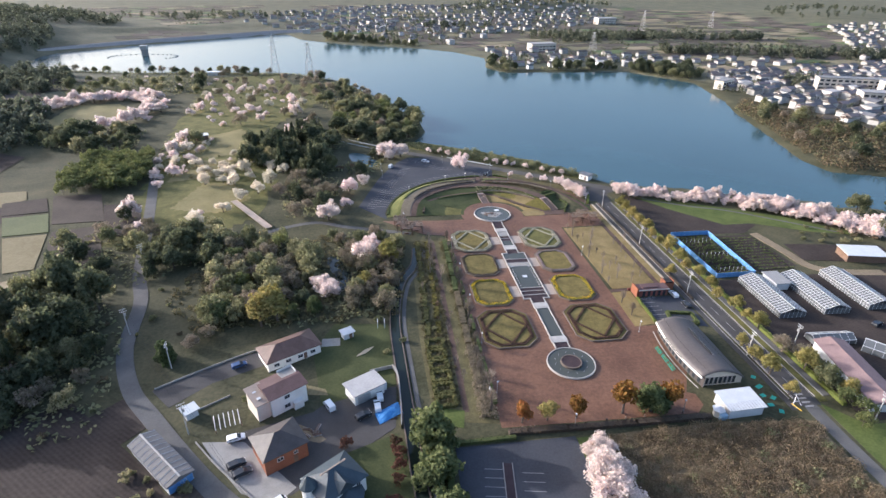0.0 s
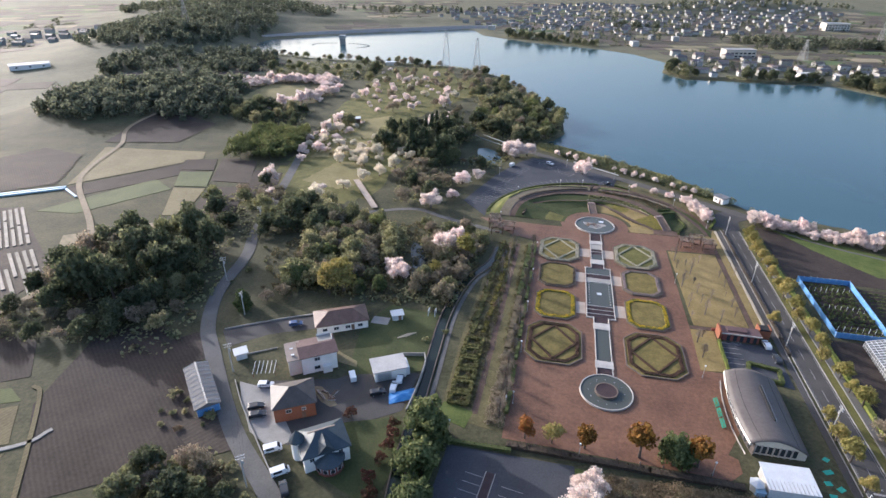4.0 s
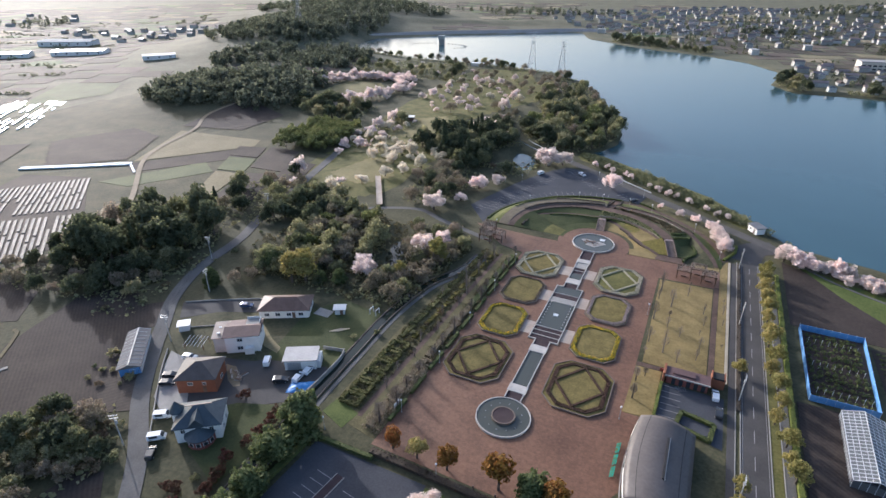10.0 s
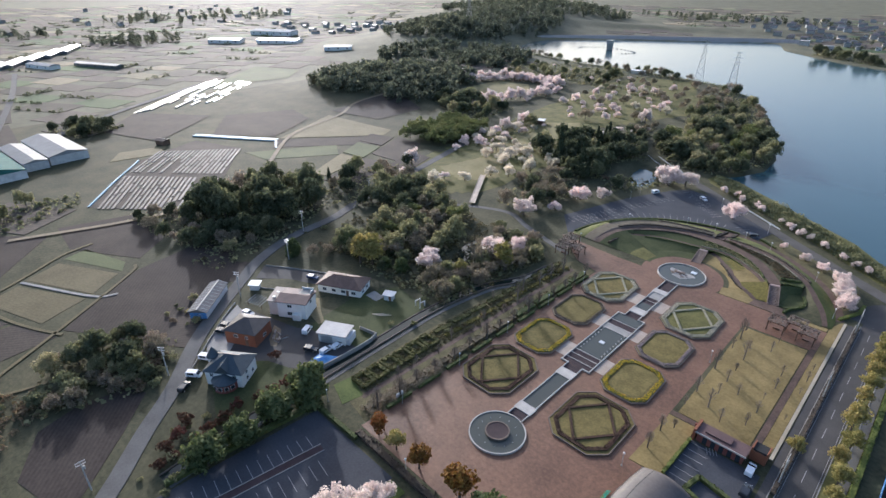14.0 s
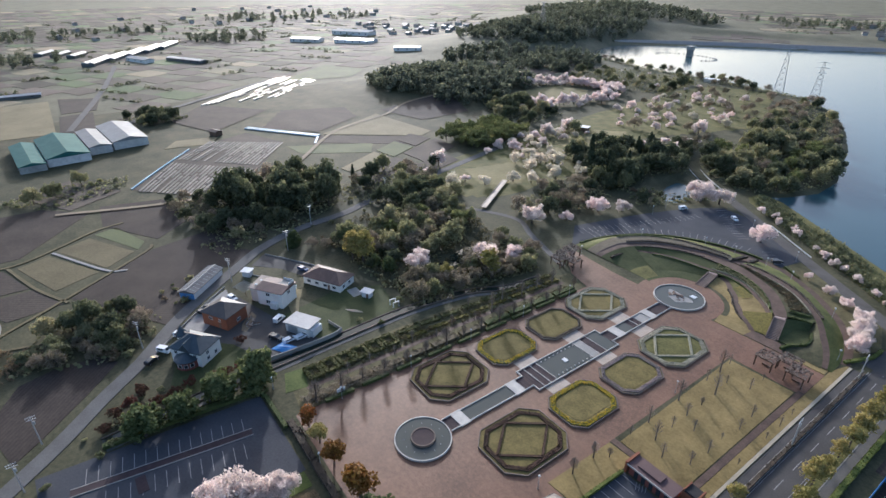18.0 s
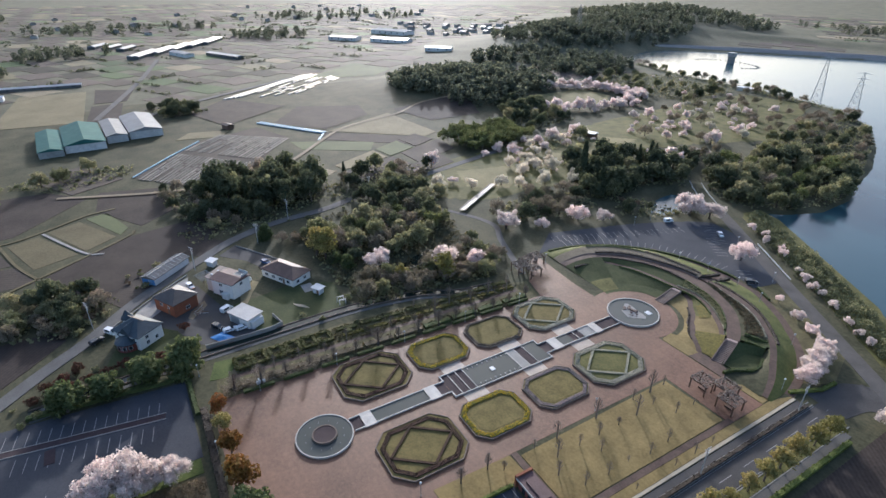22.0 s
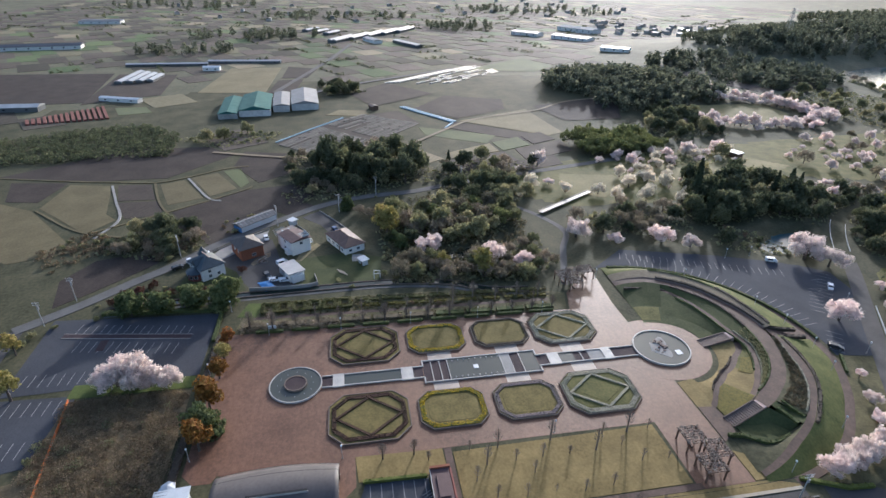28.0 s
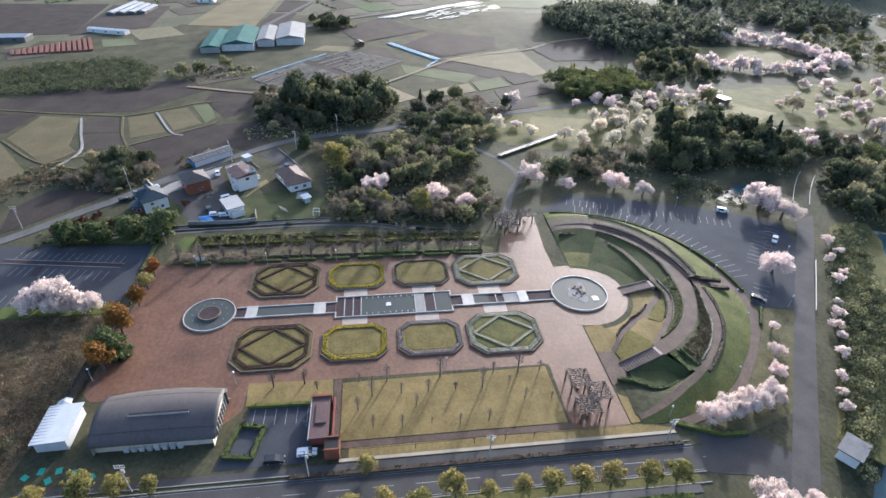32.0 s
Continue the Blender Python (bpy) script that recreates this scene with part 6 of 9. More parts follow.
hall.location.x = 1.1
part("plinth", Geo().band([(x - 1.5, y, 0.2) for x, y in wallw], [(x - 1.25, y, 0.2) for x, y in wallw]).band([(x - 1.5, y, 0.0) for x, y in wallw], [(x - 1.5, y, 0.2) for x, y in wallw]), "pale_stone", hall, "low pale kerb along the front")

tent = house("plain white prefabricated store with a ribbed roof", 81.2, 98.6, 2, 9.6, 6.4, 3.0, "lean", 0.5, "white_metal", "white_metal", (), name="store_shed", door=False, group="park sheds")
for i in range(3):
    part("door_panel", Geo().box(-4.88, -2.9 + i * 2.0, 0.2, -4.82, -1.1 + i * 2.0, 2.6), "pale_stone", tent)
for i in range(12):
    part("roof_rib", Geo().box(-4.9 + i * 0.85, -3.6, 3.1, -4.82 + i * 0.85, 3.6, 3.3), "flat_roof", tent)
hut = thing("hexagonal_hut", "small white hexagonal kiosk with a pointed roof", "kiosk")
part("wall", Geo().ring(0, 0, [(1.2, 0), (1.2, 2.2)], steps=6), "cream_wall", hut)
part("roof", Geo().ring(0, 0, [(1.7, 2.15), (1.7, 2.25), (0.02, 3.0)], steps=6), "white_metal", hut)
local(hut, 74.4, 96.9, 12)
gate = thing("gatehouse", "low red-brown tiled service building with brick end blocks", "gatehouse")
part("body", Geo().box(79.6, 153.8, -0.1, 90.2, 157.4, 2.7), "red_tile_wall", gate)
part("roof", Geo().box(79.2, 153.5, 2.7, 90.6, 157.7, 2.95), "roof_mauve", gate)
part("eaves", Geo().box(79.1, 153.3, 2.6, 90.7, 153.48, 3.0), "pale_stone", gate, "pale front edge")
part("roof_panel", Geo().box(81.0, 154.6, 2.95, 86.8, 157.0, 3.3), "roof_mauve", gate, "raised mauve roof panel")
part("end_block", Geo().box(78.6, 153.4, -0.1, 79.2, 158.0, 3.4), "brick_wall", gate)
part("tower", Geo().box(90.7, 157.0, -0.1, 94.2, 160.2, 2.8).box(90.7, 157.0, 2.8, 91.0, 160.2, 3.6).box(93.9, 157.0, 2.8, 94.2, 160.2, 3.6), "brick_wall", gate)
part("roof_plant", Geo().box(91.02, 157.2, 2.8, 93.88, 160.0, 3.3), "rubber", gate)
part("side_wall", Geo().box(77.6, 158.2, 0, 90.0, 158.6, 1.0), "red_tile_wall", gate)
for i in range(5):
    part("doorway", Geo().box(81 + i * 1.9, 153.72, 0.1, 82 + i * 1.9, 153.82, 2.1), "window_glass", gate)
house("small white pump house by the lake", 104.6, 271.6, -55, 5.6, 4.0, 2.8, "flat", 0.3, "white_wall", "roof_grey", [(0, -1.2, 1.0, 1.2, 1.0), (0, 1.2, 1.0, 1.2, 1.0)], name="pump_house", group="park sheds")
house("white-roofed open park pavilion", -119.4, 368, 20, 7.0, 5.0, 3.0, "flat", 0.35, "timber", "white_metal", (), name="pavilion", door=False, group="park sheds").location.z = height(-119.4, 368)
house("white-roofed rest house on the headland", -165, 610, 10, 14, 6, 3.0, "flat", 0.4, "cream_wall", "white_metal", (), name="rest_house", group="park sheds").location.z = height(-165, 610)
fb = thing("footbridge", "long pale timber footbridge in the woods", "bridge")
part("deck", ribbon([(-57.2, 225.4), (-78.6, 258.6)], 2.8, 0.9, 0.25), "pad_stone", fb)
for o in (-1.4, 1.4):
    part("parapet", ribbon([(-57.2, 225.4), (-78.6, 258.6)], 0.14, 1.15, 0.3, offset=o), "pad_stone", fb)
guard = thing("guard_rail", "white guard rail along the causeway", "guard rail")
for o in (-2.9, 2.9):
    part("rail", ribbon([(-4, 336.5), (-17, 346.5), (-31, 360), (-38.5, 376), (-42, 396)], 0.14, 0.95, 0.35, offset=o), "white_metal", guard)
guard2 = thing("guard_rail", "white guard rail beside the shore road", "guard rail")
part("rail", ribbon([(58, 297.6), (44, 307.8), (34, 315)], 0.14, 0.9, 0.5), "white_metal", guard2)
of = thing("barrier_fence", "orange net fence round the waste land", "fence")
part("net", ribbon([(40.6, 63.4), (61.4, 66.6), (72.6, 68.4)], 0.08, 1.0, 1.0), "orange_net", of)
for i in range(9):
    part("stake", Geo().tube([(41 + i * 3.9, 63.5 + i * 0.6, 0), (41 + i * 3.9, 63.5 + i * 0.6, 1.15)], [0.05, 0.05], 5), "steel", of)


bar = thing("barrier_gate", "white tubular barrier gate beside the lane", "gate")
part("frame", Geo().tube([(96.6, 97.6, 0), (97.6, 98.6, 2.6), (98.9, 97.4, 0)], [0.13, 0.13, 0.13], 6), "white_metal", bar)
part("rail", Geo().tube([(97.0, 98.0, 1.1), (98.4, 97.9, 1.1)], [0.08, 0.08], 6), "white_metal", bar)
boom = thing("barrier_boom", "yellow boom lying across the verge", "barrier")
part("boom", Geo().tube([(96.4, 98.0, 0.45), (97.2, 95.2, 0.45)], [0.14, 0.14], 6), "yellow_paint", boom)
part("stand", Geo().box(96.7, 96.4, 0.0, 96.95, 96.7, 0.4), "steel", boom)
for i in range(5):
    part("crossing_bar", Geo().box(99.8 + 0.05 * i, 96.6 + i * 1.5, 0.05, 102.2 + 0.05 * i, 97.15 + i * 1.5, 0.072), "white_line", lines)
tub = thing("storage_box", "pale blue plastic storage box beside the store", "box")
part("body", Geo().box(74.0, 94.9, 0.0, 75.9, 96.4, 1.5, inset=0.06), "bin_blue", tub)
part("lid", Geo().box(73.9, 94.8, 1.5, 76.0, 96.5, 1.62), "bin_blue", tub)


trel = thing("trellis", "white timber garden frame on the back lawn", "trellis", "garden trellises")
for o in (0.0, 2.2):
    part("post", Geo().box(-12.4 + o, 146.0, 0, -12.2 + o, 146.2, 2.0), "white_metal", trel)
    part("post", Geo().box(-12.4 + o, 148.2, 0, -12.2 + o, 148.4, 2.0), "white_metal", trel)
    part("rail", Geo().box(-12.4 + o, 146.0, 2.0, -12.2 + o, 148.4, 2.14), "white_metal", trel)
for i in range(4):
    brd = thing("plank_stack", "pale weathered boards lying on the grass", "planks", "planks on the lawn")
    part("plank", Geo().box(-2.0, -0.18, 0.06, 2.0, 0.18, 0.2), "sand_stone", brd)
    local(brd, -17.5 + i * 0.75, 134.0 + i * 0.35, 48)


# ---- vehicles ----
def vehicle(label, paint, van=False):
    cr = thing("van" if van else "car", label, "van" if van else "car", "parked vehicles")
    l, h = (2.1, 1.85) if van else (2.15, 1.42)
    prof = [(-l, 0.35), (-l, 0.95), (-l + 0.15, h - 0.1), (-l + 0.5, h), (l - 1.9, h), (l - 1.0, 1.0), (l - 0.1, 0.85), (l, 0.4)] if not van else [(-l, 0.35), (-l, h - 0.15), (-l + 0.2, h), (l - 1.0, h), (l - 0.35, 1.1), (l, 0.9), (l, 0.35)]
    n = len(prof)
    g = Geo().add([(x, -0.82, z) for x, z in prof] + [(x, 0.82, z) for x, z in prof],
                  [tuple(range(n)), tuple(range(2 * n - 1, n - 1, -1))] + [((i + 1) % n, i, n + i, n + (i + 1) % n) for i in range(n)])
    part("body", g, paint, cr)
    part("side_glass", Geo().box(-l + 0.55, -0.835, 0.98, l - 1.75, 0.835, h - 0.14), "window_glass", cr)
    ws = (l - 1.86, l - 1.02) if not van else (l - 0.98, l - 0.38)
    z1, z0 = h - 0.05, (1.04 if not van else 1.14)
    part("windscreen", Geo().add([(ws[0], -0.72, z1), (ws[1], -0.76, z0), (ws[1], 0.76, z0), (ws[0], 0.72, z1), (ws[0] + 0.05, -0.72, z1 + 0.03), (ws[1] + 0.05, -0.76, z0 + 0.03), (ws[1] + 0.05, 0.76, z0 + 0.03), (ws[0] + 0.05, 0.72, z1 + 0.03)],
                                 [(4, 5, 6, 7), (3, 2, 1, 0), (0, 1, 5, 4), (2, 3, 7, 6), (1, 2, 6, 5), (3, 0, 4, 7)]), "window_glass", cr)
    for sx in (-1.35, 1.35):
        for sy in (-0.8, 0.8):
            wh = part("wheel", Geo().tube([(sx, sy - 0.1, 0.32), (sx, sy + 0.1, 0.32)], [0.32, 0.32], 12), "rubber", cr)
            part("rim", Geo().tube([(sx, sy - 0.11, 0.32), (sx, sy + 0.11, 0.32)], [0.18, 0.18], 10), "steel", wh)
    for sy in (-0.6, 0.6):
        part("headlight", Geo().box(l - 0.08, sy - 0.16, 0.66, l + 0.02, sy + 0.16, 0.8), "lamp_globe", cr)
    return cr


CARS = {"car_white": vehicle("white parked hatchback car", "car_white"), "car_dark": vehicle("black parked family car", "car_dark"), "car_blue": vehicle("dark blue parked car", "car_blue"),
        "van_white": vehicle("white parked family minivan", "car_white", True)}
spots = [("van_white", -35.4, 83.8, 33), ("van_white", -30.6, 78.1, 38), ("car_dark", -46.3, 95.7, 28), ("car_dark", -44.5, 93.1, 28), ("car_blue", -52.4, 131.9, 25), ("car_white", -47.9, 103.8, 15),
         ("car_dark", -27.7, 74.1, 125), ("van_white", -25.9, 112.1, 120), ("car_white", -13.4, 110.6, 95), ("car_white", -12.7, 114.4, 95), ("car_dark", -17.1, 107.6, 30), ("van_white", -0.4, 301.2, 68), ("car_white", 20.6, 309.1, -38),
         ("car_dark", 51.5, 283.4, 52), ("car_white", 92.3, 153.1, 92), ("car_dark", 93.4, 146.4, 90), ("car_white", 141, 150, 80), ("car_dark", 150, 128, 20)]
seen = set()
for kind, x, y, turn in spots:
    m = pose(x, y, 0.09, 0, 0, turn)
    if kind in seen:
        copy_thing(CARS[kind], m)
    else:
        CARS[kind].matrix_basis = m
        seen.add(kind)


# ---- poles, wires, pylons ----
def utility_pole(x, y, turn, h=10.0, first=[]):
    m = pose(x, y, 0, 0, 0, turn) @ Matrix.Diagonal((1, 1, h / 10, 1))
    if first:
        return copy_thing(first[0], m)
    up = thing("utility_pole", "grey concrete utility pole with crossarms", "utility pole", "utility poles")
    part("shaft", Geo().tube([(0, 0, 0), (0, 0, 10)], [0.17, 0.1], 8), "pole_grey", up)
    for z in (9.6, 8.8):
        part("crossarm", Geo().box(-1.0, -0.05, z, 1.0, 0.05, z + 0.1), "steel", up)
        for dx in (-0.9, -0.4, 0.4, 0.9):
            part("insulator", Geo().tube([(dx, 0, z + 0.1), (dx, 0, z + 0.32)], [0.06, 0.05], 6), "lamp_globe", up)
    part("transformer", Geo().tube([(0.32, 0, 7.2), (0.32, 0, 8.2)], [0.24, 0.24], 10), "pole_grey", up)
    up.matrix_basis = m
    first.append(up)
    return up


line_w = [(-36.3, 73.2), (-60.0, 107.3), (-88.9, 151.5), (-99, 196)]
for x, y in line_w:
    utility_pole(x, y, 35)
for x, y in ((98.0, 154.0), (97.6, 118.8), (98.0, 192), (97.9, 232), (4.0, 42), (-10, 46), (-71.5, 133.6), (113.5, 120), (114, 90)):
    utility_pole(x, y, 90, 9.0)


def wires(pts, z, offsets, turn):
    ww = thing("power_line", "thin dark overhead wires sagging between poles", "power line")
    c, s = math.cos(radians(turn)), math.sin(radians(turn))
    for (x0, y0), (x1, y1) in zip(pts, pts[1:]):
        for o in offsets:
            path = [(x0 + (x1 - x0) * t + c * o, y0 + (y1 - y0) * t + s * o, z - 3.2 * t * (1 - t)) for t in np.linspace(0, 1, 9)]
            part("wire", Geo().tube(path, [0.02] * 9, 4), "rubber", ww)


wires(line_w, 9.9, (-0.9, 0.4, 0.9), 35)
wires([(98.0, 154), (98.0, 192), (97.9, 232)], 8.9, (-0.9, 0.9), 90)


def pylon(x, y, h, turn=0):
    py = thing("pylon", "grey steel lattice power pylon", "pylon", "pylons")
    corners = lambda t: [(s1 * (4.2 * (1 - t) + 0.6 * t), s2 * (4.2 * (1 - t) + 0.6 * t), h * t) for s1, s2 in ((-1, -1), (1, -1), (1, 1), (-1, 1))]
    for k in range(4):
        part("leg", Geo().tube([corners(0)[k], corners(0.5)[k], corners(1)[k]], [0.16, 0.13, 0.09], 4), "pole_grey", py)
    for i in range(8):
        a, b = corners(i / 8), corners((i + 1) / 8)
        g = Geo()
        for k in range(4):
            g.tube([a[k], b[(k + 1) % 4]], [0.09, 0.09], 4).tube([a[(k + 1) % 4], b[k]], [0.09, 0.09], 4)
        part("lattice", g, "pole_grey", py)
    for z in (0.72, 0.84, 0.96):
        part("arm", Geo().tube([(-5.5, 0, h * z), (0, 0, h * z + 0.9), (5.5, 0, h * z)], [0.08, 0.25, 0.08], 4), "steel", py)
    return local(py, x, y, turn, height(x, y) - 0.3)


pylon(-106, 620, 40, 20)
pylon(-69, 603, 34, 20)
pylon(480, 985, 36, 30)
pylon(300, 760, 24, 30)
pylon(650, 1050, 30, 30)
pylon(-450, 660, 34, 10)

# ---- intake tower and floating boom in the lake ----
it = thing("intake_tower", "grey concrete intake tower standing in the lake", "tower")
part("shaft", Geo().box(-284.6, 755.4, -4, -278.6, 761.4, 6.5), "concrete", it)
part("cabin", Geo().box(-285.4, 754.6, 6.5, -277.8, 762.2, 10.5, inset=0.3), "pale_stone", it)
part("roof", Geo().box(-285.8, 754.2, 10.5, -277.4, 762.6, 11.0), "flat_roof", it)
boom = thing("floating_boom", "line of floats around the intake tower", "boom")
for i in range(26):
    a = radians(-40 + i * 9.5)
    part("float", Geo().box(-281.6 + 40 * math.cos(a) - 1.0, 750 + 22 * math.sin(a) - 0.7, -1.4, -281.6 + 40 * math.cos(a) + 1.0, 750 + 22 * math.sin(a) + 0.7, -0.7), "concrete", boom)
dam = Geo()
dl = smooth_line([(-410, 770), (-392, 800), (-321, 866), (-200, 950), (-150, 985), (-110, 1000)])
rows = []
for i, p in enumerate(dl):
    d = (dl[min(i + 1, len(dl) - 1)] - dl[max(i - 1, 0)]).normalized()
    n = Vector((-d.y, d.x, 0))
    rows.append([(p.x + n.x * o, p.y + n.y * o, z) for o, z in ((-6, -3.5), (10, 4.0), (16, 4.1), (44, -0.5))])
for a, b, m in ((0, 1, "concrete"), (1, 2, "old_asphalt"), (2, 3, "dry_lawn")):
    structure("dam_%s" % ("face", "crest", "slope")[a], Geo().band([r[b] for r in rows], [r[a] for r in rows]), m, ("stone-faced inner side of the dam", "road along the dam crest", "grassed outer slope of the dam")[a], category="dam")


# ---- greenhouses and nursery ----
def greenhouse(x, y, turn, l, w, h, label, ribs=8, wall="greenhouse_film", group="greenhouses", solid=True):
    gh = thing("greenhouse", label, "greenhouse", group)
    rise = w * (0.17 if ribs > 8 else 0.24)
    part("cover", Geo().box(-l / 2, -w / 2, 0, l / 2, w / 2, h), wall, gh)
    for s in (-1, 1):
        part("roof_pane", Geo().add([(-l / 2, s * w / 2, h), (l / 2, s * w / 2, h), (l / 2, 0, h + rise), (-l / 2, 0, h + rise), (-l / 2, s * w / 2, h - 0.1), (l / 2, s * w / 2, h - 0.1), (l / 2, 0, h + rise - 0.1), (-l / 2, 0, h + rise - 0.1)],
                                    [(0, 1, 2, 3), (7, 6, 5, 4), (0, 4, 5, 1), (2, 6, 7, 3), (1, 5, 6, 2), (3, 7, 4, 0)]), wall, gh)
    for i in range(ribs + 1):
        px = -l / 2 + l * i / ribs
        part("rib", Geo().tube([(px, -w / 2 - 0.03, 0), (px, -w / 2 - 0.03, h), (px, 0, h + rise + 0.06), (px, w / 2 + 0.03, h), (px, w / 2 + 0.03, 0)], [0.09] * 5, 4), "white_metal", gh)
    for s in (-1, -0.75, -0.5, -0.25, 0, 0.25, 0.5, 0.75, 1) if ribs > 8 else (-1, 0, 1):
        z = h + rise * (1 - abs(s)) + 0.07
        part("purlin", Geo().tube([(-l / 2, s * w / 2, z), (l / 2, s * w / 2, z)], [0.1 if s in (-1, 0, 1) else 0.06] * 2, 4), "white_metal", gh)
    if ribs > 8:
        for s in (-1, 1):
            part("side_rail", Geo().tube([(-l / 2, s * (w / 2 + 0.05), h * 0.5), (l / 2, s * (w / 2 + 0.05), h * 0.5)], [0.06, 0.06], 4), "white_metal", gh)
            for k in range(1, 6):
                v = -w / 2 + w * k / 6
                part("gable_bar", Geo().tube([(s * (l / 2 + 0.03), v, 0.0), (s * (l / 2 + 0.03), v, h + rise * (1 - abs(v) / (w / 2)))], [0.06, 0.06], 4), "white_metal", gh)
    return local(gh, x, y, turn, 0.05)


for x, y in ((125.4, 147.2), (142.2, 147.6), (159.4, 148.2)):
    greenhouse(x, y, 88, 24, 9.0, 2.2, "glass greenhouse with a white steel frame", 20, "greenhouse_glass")
greenhouse(128.2, 122.4, -3, 13.5, 4.6, 1.6, "low plastic tunnel greenhouse", 6)
greenhouse(141, 112, -50, 16, 5.2, 2.0, "rounded plastic tunnel greenhouse", 6)
house("long nursery shed with a faded mauve roof", 121.8, 105.5, 80, 27, 8.6, 3.0, "gable", 1.4, "white_metal", "roof_faded", [(1, 0, 1.0, 2.0, 1.2)], name="nursery_shed", group="nursery sheds")
house("open-sided shed with a pale flat roof", 182.5, 171, -12, 15, 8, 3.0, "lean", 0.6, "timber", "white_metal", (), name="nursery_shed", door=False, group="nursery sheds")
house("white packing shed between the greenhouses", 133.8, 156, 88, 8, 5, 2.8, "flat", 0.3, "white_metal", "flat_roof", (), name="nursery_shed", group="nursery sheds")
nf = thing("net_fence", "blue windbreak netting round the nursery beds", "fence")
ring_n = [(115.2, 198.4), (114.9, 163.0), (130.6, 163.0), (132.4, 198.4), (115.2, 198.4)]
for a, b in zip(ring_n, ring_n[1:]):
    part("netting", ribbon([a, b], 0.1, 2.0, 2.0, steps=1), "blue_net", nf)
    for t in np.linspace(0, 1, 9)[:-1]:
        part("fence_post", Geo().tube([(a[0] + (b[0] - a[0]) * t, a[1] + (b[1] - a[1]) * t, 0), (a[0] + (b[0] - a[0]) * t, a[1] + (b[1] - a[1]) * t, 2.3)], [0.06, 0.06], 5), "white_metal", nf)
POTS = []
for k in range(3):
    d = rng.normal(0, 1, (34, 3))
    d[:, 2] = np.abs(d[:, 2])
    d /= np.linalg.norm(d, axis=1, keepdims=True)
    pot = Geo().tube([(0, 0, 0), (0, 0, 0.7)], [0.1, 0.05], 5)
    POTS.append(mesh_of("shrub", pot.leaves(d * (0.55, 0.9, 0.8) + (0, 0, 0.35), d, 0.22, rng), "hedge_green"))
slab("nursery_soil", [(115.4, 163.4), (130.2, 163.4), (132, 198), (115.6, 198)], 0.12, "dark_soil", "dark soil of the nursery beds", category="field")
for i in range(8):
    nr = thing("nursery_row", "row of potted shrubs under thin stakes", "plant row", "nursery rows")
    x = 117 + i * 1.8
    for k in range(12):
        sb = part("shrub", POTS[(i + k) % 3], None, nr)
        sb.matrix_basis = pose(x + float(rng.normal(0, 0.15)), 165.4 + k * 2.72 + float(rng.normal(0, 0.3)), 0.12, 0, 0, 37 * k) @ Matrix.Scale(float(rng.uniform(0.75, 1.2)), 4)
    for k in range(3):
        part("stake", Geo().tube([(x, 167 + k * 12.2, 0.1), (x, 167 + k * 12.2, 2.2)], [0.05, 0.05], 4), "white_metal", nr)
for i in range(12):
    pr = thing("crop_row", "row of low dark green vegetables", "crop row", "crop rows")
    y0 = 167 + i * 2.4
    g = Geo()
    n = 70
    c = np.stack([rng.uniform(135, 150, n), y0 + rng.normal(0, 0.25, n), 0.2 + rng.uniform(0, 0.35, n)], 1)
    part("leaves", g.leaves(c, np.tile((0, 0, 1.0), (n, 1)), 0.3, rng), "hedge_green", pr)


# ---- trees ----
trng = np.random.default_rng(21)


def crown_geo(blobs, count, size, r, g=None, shell=(0.55, 1.16), up=0.15):
    """Leaf clumps over and inside a cluster of lobes."""
    g = g or Geo()
    weights = np.array([b[3] * b[4] for b in blobs])
    pick = r.choice(len(blobs), count, p=weights / weights.sum())
    d = r.normal(0, 1, (count, 3))
    d[:, 2] += up
    d /= np.linalg.norm(d, axis=1, keepdims=True)
    c = np.array([b[:3] for b in blobs])[pick]
    e = np.array([(b[3], b[3], b[4]) for b in blobs])[pick]
    p = c + e * d * r.uniform(*shell, (count, 1))
    return g.leaves(p, d, size, r)


def lobes(n, spread, base, top, rad, r, flat=0.8, ragged=0.55):
    """Uneven clusters: each main lobe carries smaller ones at its outer side."""
    out = []
    sx, sy = r.uniform(0.82, 1.2), r.uniform(0.82, 1.2)
    lean = r.uniform(0, 6.28)
    for i in range(n):
        a, q = 2.4 * i + r.uniform(-0.5, 0.5), math.sqrt((i + 0.5) / n) * r.uniform(0.8, 1.12)
        z = base + (top - base) * (0.32 + 0.68 * (1 - q) + r.uniform(-0.16, 0.16) + 0.1 * math.cos(a - lean))
        x, y, k = spread * sx * q * math.cos(a), spread * sy * q * math.sin(a), rad * r.uniform(0.55, 1.1)
        out.append((x, y, z, k, k * flat * r.uniform(0.8, 1.2)))
        for _ in range(2):
            b, u = a + r.uniform(-1.2, 1.2), r.uniform(0.55, 1.0) * k
            m = k * ragged * r.uniform(0.7, 1.15)
            out.append((x + u * math.cos(b), y + u * math.sin(b), z + k * r.uniform(-0.3, 0.85), m, m * flat * r.uniform(0.9, 1.4)))
    return out


